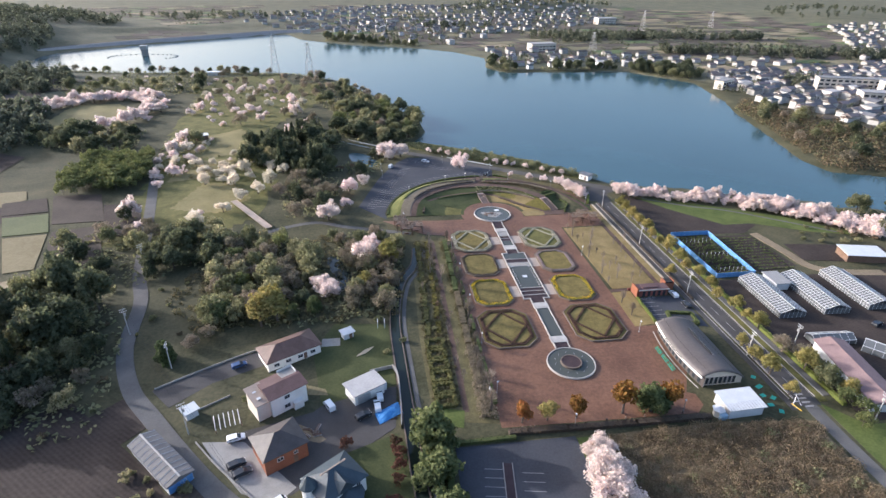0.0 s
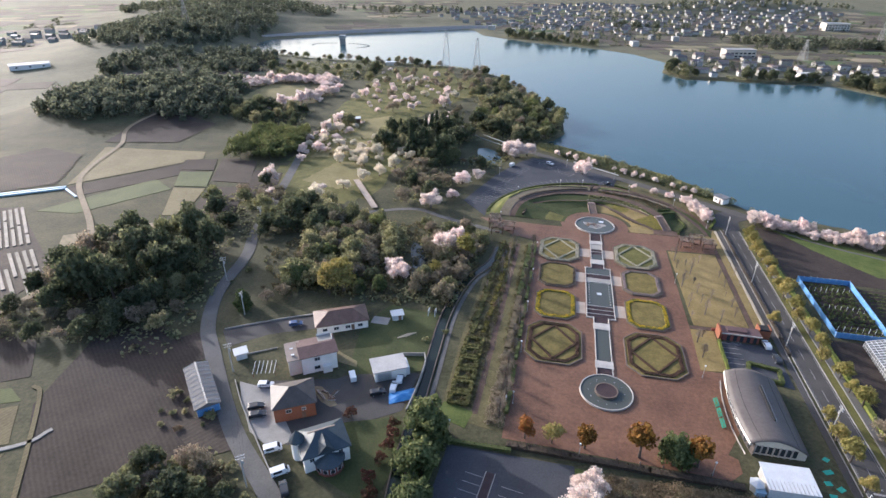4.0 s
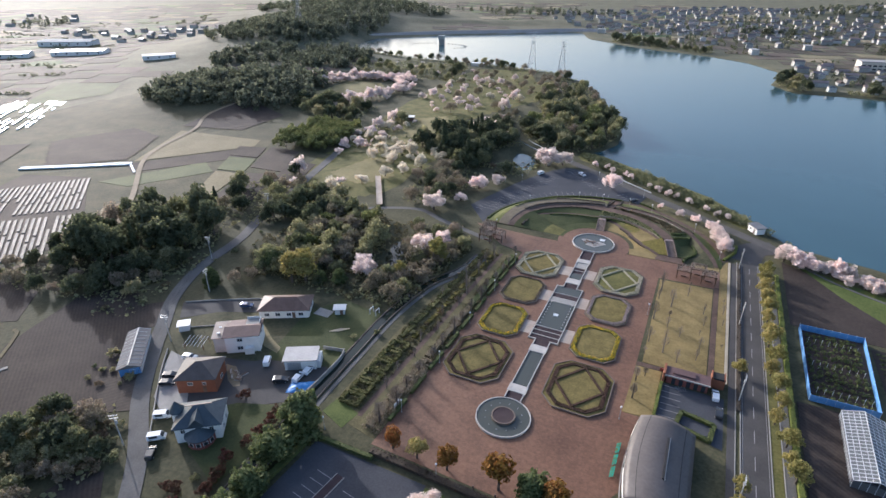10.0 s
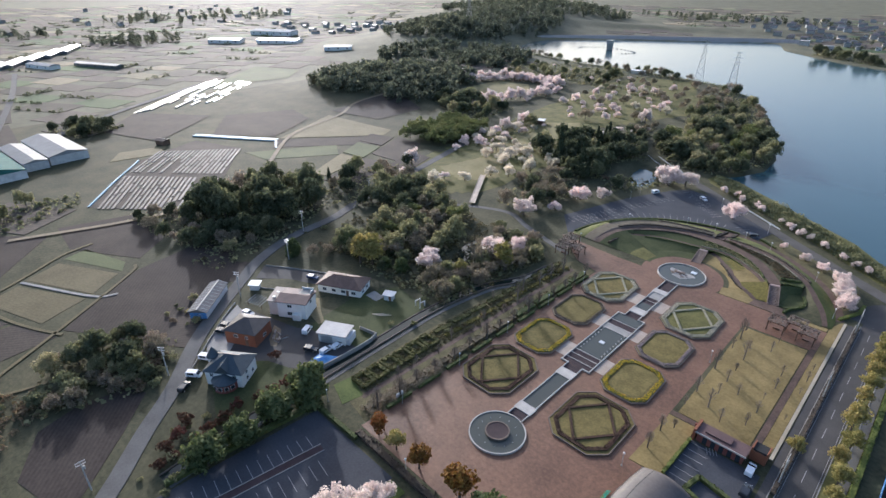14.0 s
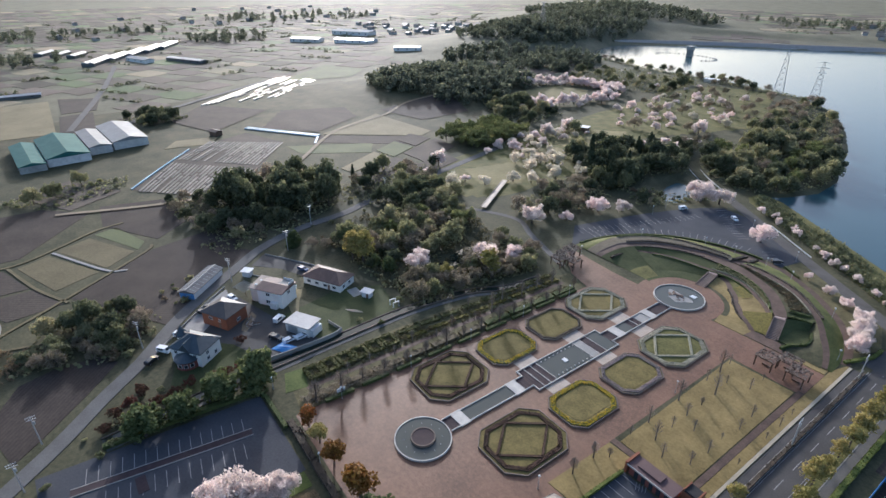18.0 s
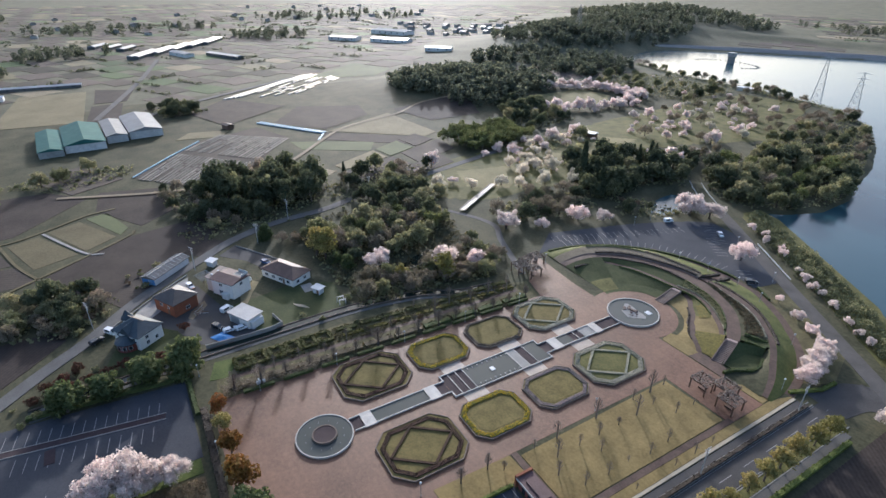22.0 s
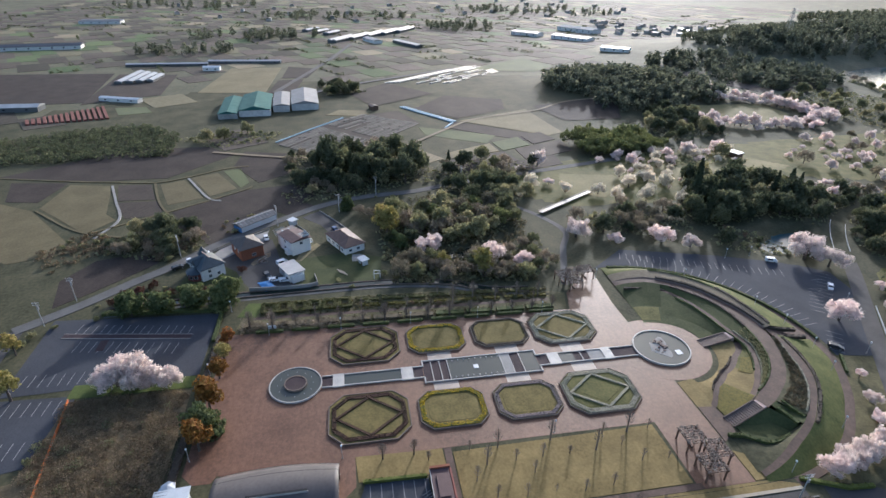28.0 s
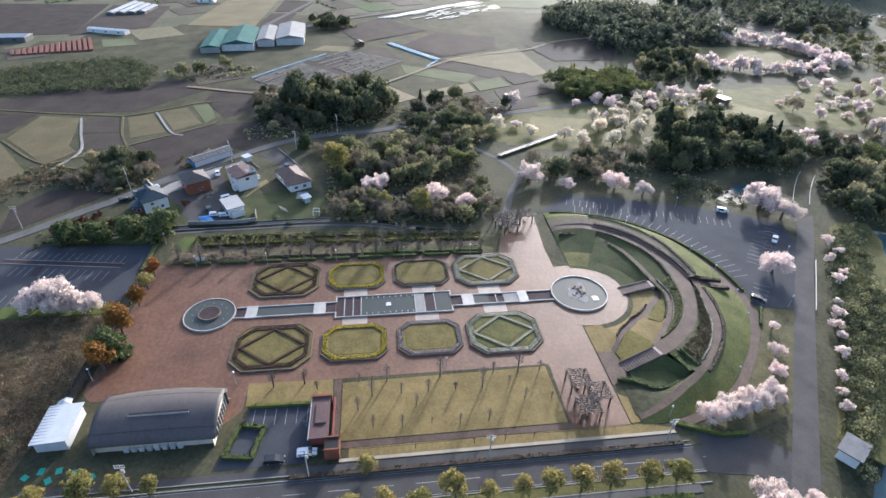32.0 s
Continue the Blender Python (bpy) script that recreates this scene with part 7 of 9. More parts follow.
def trunk_geo(h, rad, reach, r, limbs=5):
    g = Geo().tube([(0, 0, -0.3), (0.05, 0, h * 0.25), (0.02, 0.06, h * 0.5)], [rad * 1.3, rad, rad * 0.75], 8)
    for i in range(limbs):
        a = 6.28 * i / limbs + r.uniform(-0.3, 0.3)
        q = reach * r.uniform(0.6, 1.0)
        first = len(g.v)
        g.tube([(0, 0, h * 0.4), (q * 0.45 * math.cos(a), q * 0.45 * math.sin(a), h * 0.62), (q * math.cos(a), q * math.sin(a), h * 0.85)], [rad * 0.6, rad * 0.35, rad * 0.1], 5)
        g.f.append((8 + i % 8, 8 + (i + 1) % 8, first)), g.k.append(0)
    return g


def bare_geo(h, r, twigs=20, stout=1.0):
    g = Geo().tube([(0, 0, -0.2), (0, 0.03, h * 0.5), (0.04, 0, h)], [h * 0.036 * stout, h * 0.028 * stout, h * 0.009 * stout], 6)
    t = Geo()
    for i in range(twigs):
        z = h * (0.35 + 0.6 * i / twigs)
        a, q = 2.4 * i, h * 0.19 * stout * (1.15 - 0.8 * i / twigs) * r.uniform(0.7, 1.2)
        tip = (q * math.cos(a), q * math.sin(a), z + q * 1.6)
        t.tube([(0, 0, z), (tip[0] * 0.55, tip[1] * 0.55, z + q * 0.6), tip], [h * 0.011, h * 0.007, h * 0.004], 3)
        for k in range(4):
            b = a + r.uniform(-1.2, 1.2)
            s = r.uniform(0.4, 0.8)
            o = (tip[0] * s, tip[1] * s, z + q * s)
            t.tube([o, (o[0] + q * 0.4 * math.cos(b), o[1] + q * 0.4 * math.sin(b), o[2] + q * 0.4)], [h * 0.005, h * 0.003], 3)
    return g, t


def conifer_geo(h, rad, count, r):
    g = Geo()
    t = r.uniform(0, 1, count) ** 0.8
    a = r.uniform(0, 6.283, count)
    lay = 0.8 + 0.25 * np.sin(t * h * 4.2)
    q = rad * (1 - t) ** 0.85 * lay * r.uniform(0.55, 1.05, count) + 0.1
    p = np.stack([q * np.cos(a), q * np.sin(a), h * (0.12 + 0.88 * t)], 1)
    n = np.stack([np.cos(a), np.sin(a), np.full(count, 0.55)], 1)
    return g.leaves(p, n, 0.42, r)


TREES = {}


def make_kind(kind, count, name, label, category, leaf, builder, group, trunk="bark"):
    TREES[kind] = []
    for k in range(count):
        r = np.random.default_rng(100 + 17 * len(TREES) + k)
        tg_, cg = builder(r)
        TREES[kind].append([name, label, category, group, mesh_of("trunk", tg_, trunk), mesh_of("crown", cg, leaf), None])


make_kind("cherry", 4, "cherry_tree", "spreading cherry tree in pale pink bloom", "tree", "blossom_pink",
          lambda r: (trunk_geo(5.5, 0.28, 3.0, r, 6), crown_geo(lobes(14, 3.0, 1.2, 5.2, 1.6, r, 0.8), 5600, 0.15, r, shell=(0.3, 1.3))), "cherry trees")
make_kind("cherry_far", 3, "cherry_tree", "spreading cherry tree in pale pink bloom", "tree", "blossom_pink",
          lambda r: (trunk_geo(5.5, 0.28, 3.0, r, 5), crown_geo(lobes(12, 3.0, 1.2, 5.2, 1.6, r, 0.8), 1100, 0.33, r, shell=(0.35, 1.28))), "cherry trees")
make_kind("cherry_small", 3, "young_cherry_tree", "small young cherry tree in pale bloom", "tree", "blossom_pink",
          lambda r: (trunk_geo(3.2, 0.12, 1.3, r, 5), crown_geo(lobes(8, 1.3, 0.8, 3.1, 0.9, r, 0.8), 620, 0.19, r)), "young cherry trees")
make_kind("white", 3, "white_cherry_tree", "cherry tree with thin whitish blossom", "tree", "blossom_white",
          lambda r: (trunk_geo(5.0, 0.22, 2.4, r, 6), crown_geo(lobes(11, 2.5, 1.5, 4.8, 1.4, r, 0.8), 1200, 0.23, r)), "white cherry trees")
make_kind("yellow", 4, "roadside_tree", "round roadside tree with yellow-green spring leaves", "tree", "leaf_yellow",
          lambda r: (trunk_geo(4.4, 0.15, 1.6, r, 5), crown_geo(lobes(10, 1.2, 1.5, 4.6, 1.15, r, 0.95, 0.4), 1250, 0.16, r, shell=(0.5, 1.18))), "roadside trees")
make_kind("round", 3, "camphor_tree", "dense round dark green evergreen tree", "tree", "leaf_camphor",
          lambda r: (trunk_geo(5.0, 0.25, 2.0, r, 5), crown_geo(lobes(18, 2.3, -1.2, 5.2, 1.7, r, 0.95, 0.42), 2800, 0.25, r, shell=(0.78, 1.06))), "evergreen trees")
make_kind("olive", 5, "broadleaf_tree", "tall broadleaf tree with thin olive spring leaves", "tree", "leaf_olive",
          lambda r: (trunk_geo(7.0, 0.24, 3.0, r, 6), crown_geo(lobes(15, 3.5, 1.4, 7.8, 2.1, r, 1.05), 1350, 0.36, r)), "woodland trees")
make_kind("dark", 4, "evergreen_oak", "dark evergreen broadleaf tree of the wood", "tree", "leaf_dark",
          lambda r: (trunk_geo(7.5, 0.26, 3.0, r, 6), crown_geo(lobes(15, 3.4, 1.4, 8.6, 2.3, r, 1.05), 1350, 0.40, r)), "woodland trees")
make_kind("bud", 3, "budding_tree", "grey-brown broadleaf tree with swelling buds", "tree", "leaf_bud",
          lambda r: (trunk_geo(6.5, 0.2, 2.8, r, 7), crown_geo(lobes(13, 3.1, 1.4, 7.0, 1.9, r, 1.05), 1250, 0.25, r, shell=(0.5, 1.1))), "woodland trees")
make_kind("conifer", 3, "cedar", "dark upright conifer of the wood", "tree", "leaf_conifer",
          lambda r: (Geo().tube([(0, 0, -0.3), (0, 0, 11)], [0.28, 0.04], 7), conifer_geo(12.5, 2.7, 900, r)), "woodland trees")
make_kind("bamboo", 2, "bamboo_clump", "feathery yellow-green bamboo clump", "bamboo", "leaf_bamboo",
          lambda r: (trunk_geo(6, 0.1, 1.5, r, 7), crown_geo(lobes(12, 2.6, 2.0, 7.0, 1.5, r, 1.2), 850, 0.28, r)), "bamboo")
make_kind("orange", 2, "maple_tree", "small round tree with rusty orange leaves", "tree", "leaf_orange",
          lambda r: (trunk_geo(3.8, 0.13, 1.3, r, 5), crown_geo(lobes(10, 0.95, 1.5, 3.9, 1.05, r, 0.95, 0.4), 1100, 0.16, r, shell=(0.75, 1.08))), "plaza trees")
make_kind("red", 2, "red_shrub", "bushy shrub with dark red leaves", "shrub", "leaf_red",
          lambda r: (trunk_geo(2.4, 0.1, 1.0, r, 5), crown_geo(lobes(8, 1.2, 0.8, 2.6, 0.9, r, 0.8), 500, 0.18, r)), "red shrubs")
make_kind("bush", 4, "bush", "rounded green bush with dense leaves", "bush", "leaf_olive",
          lambda r: (trunk_geo(1.8, 0.07, 0.9, r, 5), crown_geo(lobes(8, 1.2, 0.5, 1.7, 0.85, r, 0.8), 320, 0.22, r)), "bushes")
make_kind("dry", 3, "dry_bush", "tangled dry straw-coloured bush", "bush", "leaf_dry",
          lambda r: (trunk_geo(1.6, 0.05, 0.9, r, 5), crown_geo(lobes(8, 1.4, 0.4, 1.4, 0.8, r, 0.7), 300, 0.2, r)), "scrub")
make_kind("bare", 4, "bare_tree", "slender leafless young tree", "tree", "bare_twig", lambda r: bare_geo(5.4, r), "bare trees", "bare_twig")
make_kind("bare_large", 3, "bare_tree", "broad leafless grey tree with a stout trunk", "tree", "bare_twig", lambda r: bare_geo(7.6, r, 44, 1.3), "bare trees", "bark")


def plant(kind, x, y, scale=1.0, sink=0.0, label="", tall=1.0):
    v = TREES[kind][int(trng.integers(len(TREES[kind])))]
    k = scale * float(trng.uniform(0.9, 1.1))
    m = pose(x, y, height(x, y) + 0.03 - sink, 0, 0, float(trng.uniform(0, 360))) @ Matrix.Diagonal((k, k, k * tall * float(trng.uniform(0.92, 1.08)), 1))
    if v[6] is None:
        v[6] = thing(v[0], v[1], v[2], v[3])
        part("trunk", v[4], None, v[6])
        part("crown", v[5], None, v[6])
        v[6].matrix_basis = m
        ob = v[6]
    else:
        ob = copy_thing(v[6], m)
    if label:
        ob["label"] = label
    return ob


def plant_all(kind, pts, scale=1.0, **k):
    for x, y in pts:
        plant(kind, x, y, scale, **k)


def spots_in(poly, gap, r, limit=400, avoid=()):
    """Loosely spaced places inside a polygon."""
    pl = np.array(poly, float)
    lo, hi = pl.min(0), pl.max(0)
    out = []
    tries = r.uniform(lo, hi, (limit * 12, 2))
    tries = tries[(signed(pl, tries[:, 0], tries[:, 1]) >= 0) & (signed(LAKE, tries[:, 0], tries[:, 1]) <= -3)]
    got = np.full((limit + 1, 2), 1e9)
    for p in tries:
        if len(out) >= limit:
            break
        if ((got - p) ** 2).sum(1).min() < gap * gap or any(math.hypot(p[0] - q[0], p[1] - q[1]) < q[2] for q in avoid):
            continue
        got[len(out)] = p
        out.append((float(p[0]), float(p[1])))
    return out


UNDER = Geo()


def wood(poly, gap, mix, scale=1.0, limit=120, avoid=(), tall=1.0):
    if "dark" in mix or "olive" in mix:
        pl = np.array(poly, float)
        c = trng.uniform(pl.min(0) - 2, pl.max(0) + 2, (int(np.prod(np.ptp(pl, axis=0) + 4) * 0.32), 2))
        c = c[(signed(pl, c[:, 0], c[:, 1]) > -2) & (signed(LAKE, c[:, 0], c[:, 1]) < -2)]
        z = land(c[:, 0], c[:, 1]) + trng.uniform(0.1, 1.3, len(c))
        UNDER.leaves(np.column_stack([c, z]), np.tile((0, 0, 1.0), (len(c), 1)), 0.6, trng)
    kinds, w = list(mix), np.array(list(mix.values()), float)
    for x, y in spots_in(poly, gap, trng, limit, avoid):
        plant(kinds[int(trng.choice(len(kinds), p=w / w.sum()))], x, y, scale * float(trng.uniform(0.8, 1.2)), tall=tall)


def thicket(label, poly, gap, rad, mat, per=34, size=0.24, limit=400, flat=0.8):
    """Scrub that nobody could count, as one mass of small clumps."""
    th = thing("thicket", label, "thicket", kind="stuff")
    blobs = []
    for x, y in spots_in(poly, gap, trng, limit):
        k = rad * float(trng.uniform(0.65, 1.3))
        blobs.append((x, y, height(x, y) + k * flat * 0.45, k, k * flat))
    part("scrub", crown_geo(blobs, per * len(blobs), size, trng, up=0.5), mat, th)


# cherries of the park, the shore and the roads
plant_all("cherry", [(92.3, 246.3), (91.6, 250.6), (90.6, 254.6), (89.4, 258.6), (87.0, 264.0)], 0.9)
plant_all("cherry", [(-31.8, 232.5), (-22.9, 266.9), (-15.4, 191.4), (-0.5, 316.1), (6.5, 321.0)], 1.42)
plant("cherry", -16.2, 276.1, 1.1)
plant_all("cherry", [(-24.4, 247.2), (38.7, 296.3)], 0.9)
plant_all("cherry", [(80.2, 270.0), (73.6, 274.8)], 0.62)
plant("cherry", -12.6, 203.1, 1.12)
plant("cherry", -28.2, 168.2, 1.35, label="broad cherry tree in pale mauve bloom behind the houses")
plant("cherry", -31.5, 172.0, 1.1)
plant_all("cherry", [(35.4, 70.6), (36.4, 74.2), (36.6, 77.8), (37.2, 81.2), (37.4, 84.6), (37.9, 88.0), (36.0, 72.4), (36.9, 79.6)], 1.0, tall=1.0)
plant("cherry_small", 64.5, 279.3, 0.9)
plant_all("cherry_small", [(24.2, 326.3), (31.1, 325.2), (35, 318.9), (42.4, 318.3), (45.6, 313.9), (56.1, 305.4), (61, 301.7), (66.2, 297.4), (70.1, 295.7), (76.2, 291.5), (83.7, 285), (89, 281.3), (93.2, 279)], 1.0)
SHORE = smooth_line([(113.4, 246.2), (126, 240.5), (141.3, 235.6), (156.8, 231.4), (171.3, 225), (182.8, 217.1), (192.4, 208.1), (200.8, 197.9), (206, 191)], 4)
for i, q in enumerate(SHORE):
    k = 0.8 + 0.3 * i / len(SHORE)
    plant("cherry_far" if i % 2 else "cherry", q.x + float(trng.normal(0, 0.9)), q.y + float(trng.normal(0, 1.0)), float(trng.uniform(0.85, 1.1)) * k, tall=float(trng.uniform(0.85, 1.1)))
    if i % 4 != 3:
        plant("cherry_far", q.x + 1.8 + float(trng.normal(0, 0.8)), q.y + 4.2 + float(trng.normal(0, 0.9)), float(trng.uniform(0.8, 1.1)) * k)
    if i > 14:
        plant("cherry_far", q.x - 2.6 + float(trng.normal(0, 0.8)), q.y - 4.4 + float(trng.normal(0, 0.9)), float(trng.uniform(0.7, 1.0)) * k)
plant("cherry", 114.9, 255.5, 0.74)
plant_all("cherry_far", [(-120.7, 282), (-125.7, 295.2), (-117.7, 300.6), (-121, 245), (-112.7, 232.3), (-91.2, 241.3), (-128.9, 361.7), (-116.2, 324.7), (-111.5, 436.6), (-105.4, 425), (-100, 438), (-65, 373.1), (-65.8, 382.7), (-67.9, 363), (-64.1, 418.2), (-126, 352), (-130, 342)], 1.15)
plant_all("white", [(-68.5, 267.9), (-59.6, 297.9), (-65.9, 305), (-76, 261.9), (-82.2, 281.3), (-80.8, 246.1), (-64.1, 281.7), (-89, 295.8), (-80.8, 301.4), (-97.9, 283.9), (-101.3, 297.6), (-89.3, 230.8), (-121.5, 342.5), (-109.2, 311.9)], 1.05)
for i in range(34):
    a = radians(-62 + i * 7.4)
    for q in (1.0, 1.22) if 60 < math.degrees(a) < 160 or i % 3 == 0 else (1.0,):
        plant("cherry_far", -214 + 36 * q * math.cos(a) + float(trng.uniform(-2.5, 2.5)), 441 + 54 * q * math.sin(a) + float(trng.uniform(-2.5, 2.5)), 1.36, tall=0.85)
wood([(-150, 440), (-150, 520), (-95, 520), (-60, 450), (-80, 400), (-110, 395)], 10, {"cherry_far": 6, "white": 2, "bush": 1, "bud": 3}, 0.85, 46)
wood([(-112, 290), (-122, 330), (-86, 332), (-60, 308), (-76, 282)], 8, {"white": 5, "cherry_small": 2, "bush": 1, "cherry_far": 1}, 0.72, 30)
wood([(-130, 300), (-140, 370), (-112, 372), (-112, 330), (-116, 300)], 9, {"white": 3, "cherry_far": 4, "bush": 1.5, "olive": 1}, 0.8, 22)
# shore of the car park, the causeway and the bank
thicket("dense dark green shrubs on the lake bank", [(14, 350), (26, 346), (48, 332), (86, 304), (110, 279), (100, 274.5), (69, 296), (41, 315), (14, 338)], 1.9, 1.7, "leaf_dark", 44, 0.3, 440)
thicket("taller olive bushes on the lake bank", [(20, 348), (48, 333), (88, 304), (116, 279), (124, 262), (116, 261), (102, 277), (70, 300), (42, 319)], 4.6, 2.3, "leaf_olive", 120, 0.26, 110, 0.95)
wood([(-30, 300), (-18, 288), (-10, 296), (-6, 312), (0, 322), (-10, 330)], 4.5, {"bush": 4, "dark": 1, "dry": 1}, 0.9, 22)
# headland
wood([(-34, 372), (-10, 354), (16, 358), (25, 382), (23, 410), (12, 442), (-12, 455), (-34, 424)], 5.6, {"dark": 5, "olive": 4, "bamboo": 2, "bud": 1}, 0.95, 62)
wood([(-36, 424), (-10, 458), (4, 462), (-14, 512), (-40, 560), (-62, 545), (-56, 470)], 7.5, {"olive": 3, "dark": 2, "bud": 3, "bush": 3}, 0.75, 50)
wood([(-165, 515), (-155, 595), (-100, 605), (-66, 556), (-60, 480), (-108, 495)], 10, {"bud": 4, "bush": 3, "cherry_far": 1.5, "bare": 1}, 0.75, 52)
wood([(-80, 600), (-58, 560), (-46, 575), (-82, 616), (-150, 636), (-250, 636), (-330, 655), (-320, 635), (-200, 612), (-140, 606)], 8, {"bud": 5, "olive": 3, "dark": 2, "bush": 2}, 0.8, 70)
wood([(-250, 500), (-160, 520), (-170, 600), (-250, 610), (-300, 560)], 12, {"olive": 4, "dark": 2, "cherry_far": 2, "bush": 3}, 0.85, 55)
wood([(-84, 314), (-60, 303), (-38, 326), (-38, 352), (-58, 374), (-86, 350)], 5.4, {"dark": 5, "conifer": 0.9, "olive": 2.5}, 1.0, 42)
wood([(-62, 302), (-44, 292), (-33, 296), (-35, 314), (-42, 330), (-58, 312)], 5, {"dark": 5, "conifer": 1.5, "olive": 1}, 0.95, 26, tall=1.2)
wood([(-50, 238), (-38, 238), (-30, 252), (-30, 284), (-46, 292), (-60, 274)], 5.2, {"bud": 5, "dark": 2, "bush": 2}, 0.72, 34, [(-24.4, 247.2, 6), (-31.8, 232.5, 7), (-22.9, 266.9, 7)])
wood([(-36, 379), (-29, 366), (-17, 354), (-6, 348), (14, 351), (10, 360), (-10, 362), (-27, 383)], 4.4, {"dark": 4, "olive": 3, "bush": 3}, 0.78, 22)
wood([(-56, 376), (-40, 356), (-36, 336), (-27, 345), (-37, 360), (-45, 380), (-49, 408), (-60, 400)], 4.6, {"dark": 3, "bud": 3, "bush": 2, "cherry_far": 2}, 0.7, 24)
# woods between the village and the park
wood([(-146, 122), (-122, 128), (-104, 152), (-104, 170), (-124, 182), (-150, 154)], 6.2, {"dark": 6, "conifer": 0.25, "olive": 1.6, "bud": 1}, 1.1, 46, tall=1.3)
wood([(-158, 104), (-120, 108), (-96, 116), (-92, 140), (-104, 150), (-122, 126), (-148, 120)], 5.2, {"bud": 4, "dark": 2.5, "bush": 3, "olive": 1}, 0.72, 52)
wood([(-98, 184), (-76, 198), (-70, 214), (-80, 226), (-98, 222)], 5.8, {"dark": 5, "olive": 3}, 0.82, 28)
wood([(-66, 170), (-76, 196), (-68, 212), (-50, 212), (-33, 192), (-30, 178), (-50, 168)], 5.6, {"olive": 5, "bud": 3, "bamboo": 0.5}, 0.9, 40, [(-33, 170, 5), (-31, 190, 5)])
wood([(-46, 151), (-22, 152), (-20, 164), (-32, 166), (-48, 162)], 4.4, {"dark": 3, "bush": 4}, 0.55, 20)
wood([(-20, 158), (-8, 160), (-4, 200), (-12, 216), (-30, 214), (-26, 202), (-18, 190), (-16, 172)], 5.4, {"bud": 3, "bush": 3, "olive": 1.5}, 0.62, 30, [(-15.4, 191.4, 5), (-12.6, 203, 4), (-16, 173, 3)])
wood([(-88, 150), (-66, 146), (-68, 182), (-88, 182)], 8, {"bush": 5, "dry": 2}, 0.7, 14, [(-62.4, 156.9, 5)])
wood([(-124, 186), (-104, 176), (-98, 200), (-104, 230), (-122, 244), (-136, 214)], 7, {"olive": 2, "dark": 1, "bush": 4, "bud": 2}, 0.8, 30, [(-131.9, 195.4, 6)])
thicket("brown tangled undergrowth between village and park", [(-46, 152), (-70, 150), (-84, 172), (-78, 196), (-62, 216), (-25, 213), (0, 205), (-3, 172), (-6, 153), (-24, 151)], 3.0, 1.5, "leaf_strip", 44, 0.26, 420, 0.6)
wood([(-24, 154), (-7, 155), (-5, 180), (-1, 203), (-9, 211), (-24, 212), (-28, 199), (-17, 178)], 5.0, {"bud": 5, "olive": 1, "bush": 1}, 0.74, 24, [(-15.4, 191.4, 5), (-12.6, 203, 4), (-31, 173, 5)])
wood([(-67, 151), (-44, 160), (-40, 168), (-64, 173)], 4.6, {"bud": 3, "olive": 2}, 0.78, 13)
plant_all("round", [(-62.4, 156.9), (-0.3, 96.6), (-0.6, 85.6)], 1.22)
plant_all("round", [(1.0, 75.8), (1.9, 66.9), (-73.9, 137.2)], 1.05)
plant_all("yellow", [(18.2, 40.5), (38.3, 48.6), (-6, 186), (-16, 173)], 1.35)
plant_all("yellow", [(-49.2, 151.5), (-44.5, 153.5)], 1.75)
plant_all("round", [(-40, 156), (-33, 158.5)], 0.8)
plant_all("bud", [(-68.5, 143), (-64.5, 147.5)], 0.6)
plant("conifer", -131.9, 195.4, 0.62)
plant_all("bush", [(0.5, 60), (3, 57), (6, 46), (10, 41), (-6, 62), (14, 40), (60.9, 62.8), (-12, 150), (-16, 154), (-10, 133), (-4.5, 138), (-48, 118), (-66, 89), (-56, 90), (-70, 95)], 0.9)
plant_all("red", [(-8.9, 93.9), (-8.6, 90.2), (-9.4, 96.7), (-9.5, 86.5), (-8.9, 76.6), (-10.5, 80.5), (-21, 98.2), (-7.6, 72), (-6.4, 68), (-9, 62), (-11, 66), (-5, 59), (-14, 69.5)], 1.0)
wood([(-66, 52), (-44, 42), (-36, 66), (-50, 80), (-62, 72)], 4.0, {"dark": 2, "olive": 4, "bud": 3, "bush": 2}, 0.62, 36)
wood([(-64, 30), (-48, 20), (-42, 40), (-44, 54), (-54, 48)], 5, {"bush": 4, "dry": 4}, 0.9, 14)
wood([(-72, 90), (-64, 82), (-54, 88), (-58, 94), (-68, 100)], 4, {"bush": 3, "dry": 2}, 0.7, 10)
wood([(-95, 108), (-84, 112), (-92, 150), (-104, 170), (-112, 140)], 7, {"bush": 4, "dry": 3, "olive": 1}, 0.8, 22)
wood([(-5, 54), (-2, 62), (-6, 76), (-19, 73), (-14, 64)], 3.4, {"bush": 4, "red": 2, "dry": 1}, 0.7, 16)
wood([(-61, 71), (-54, 77), (-41, 77.7), (-32, 67), (-45, 58), (-58, 60)], 2.6, {"bush": 6, "dry": 1}, 1.25, 40)
# plaza trees
for x, kind, s in ((23.0, "orange", 1.2), (29.6, "yellow", 0.95), (37.4, "orange", 1.28), (50.0, "orange", 1.22), (57.6, "round", 0.84), (63.0, "orange", 1.2)):
    plant(kind, x, 100.6, s * 1.28)
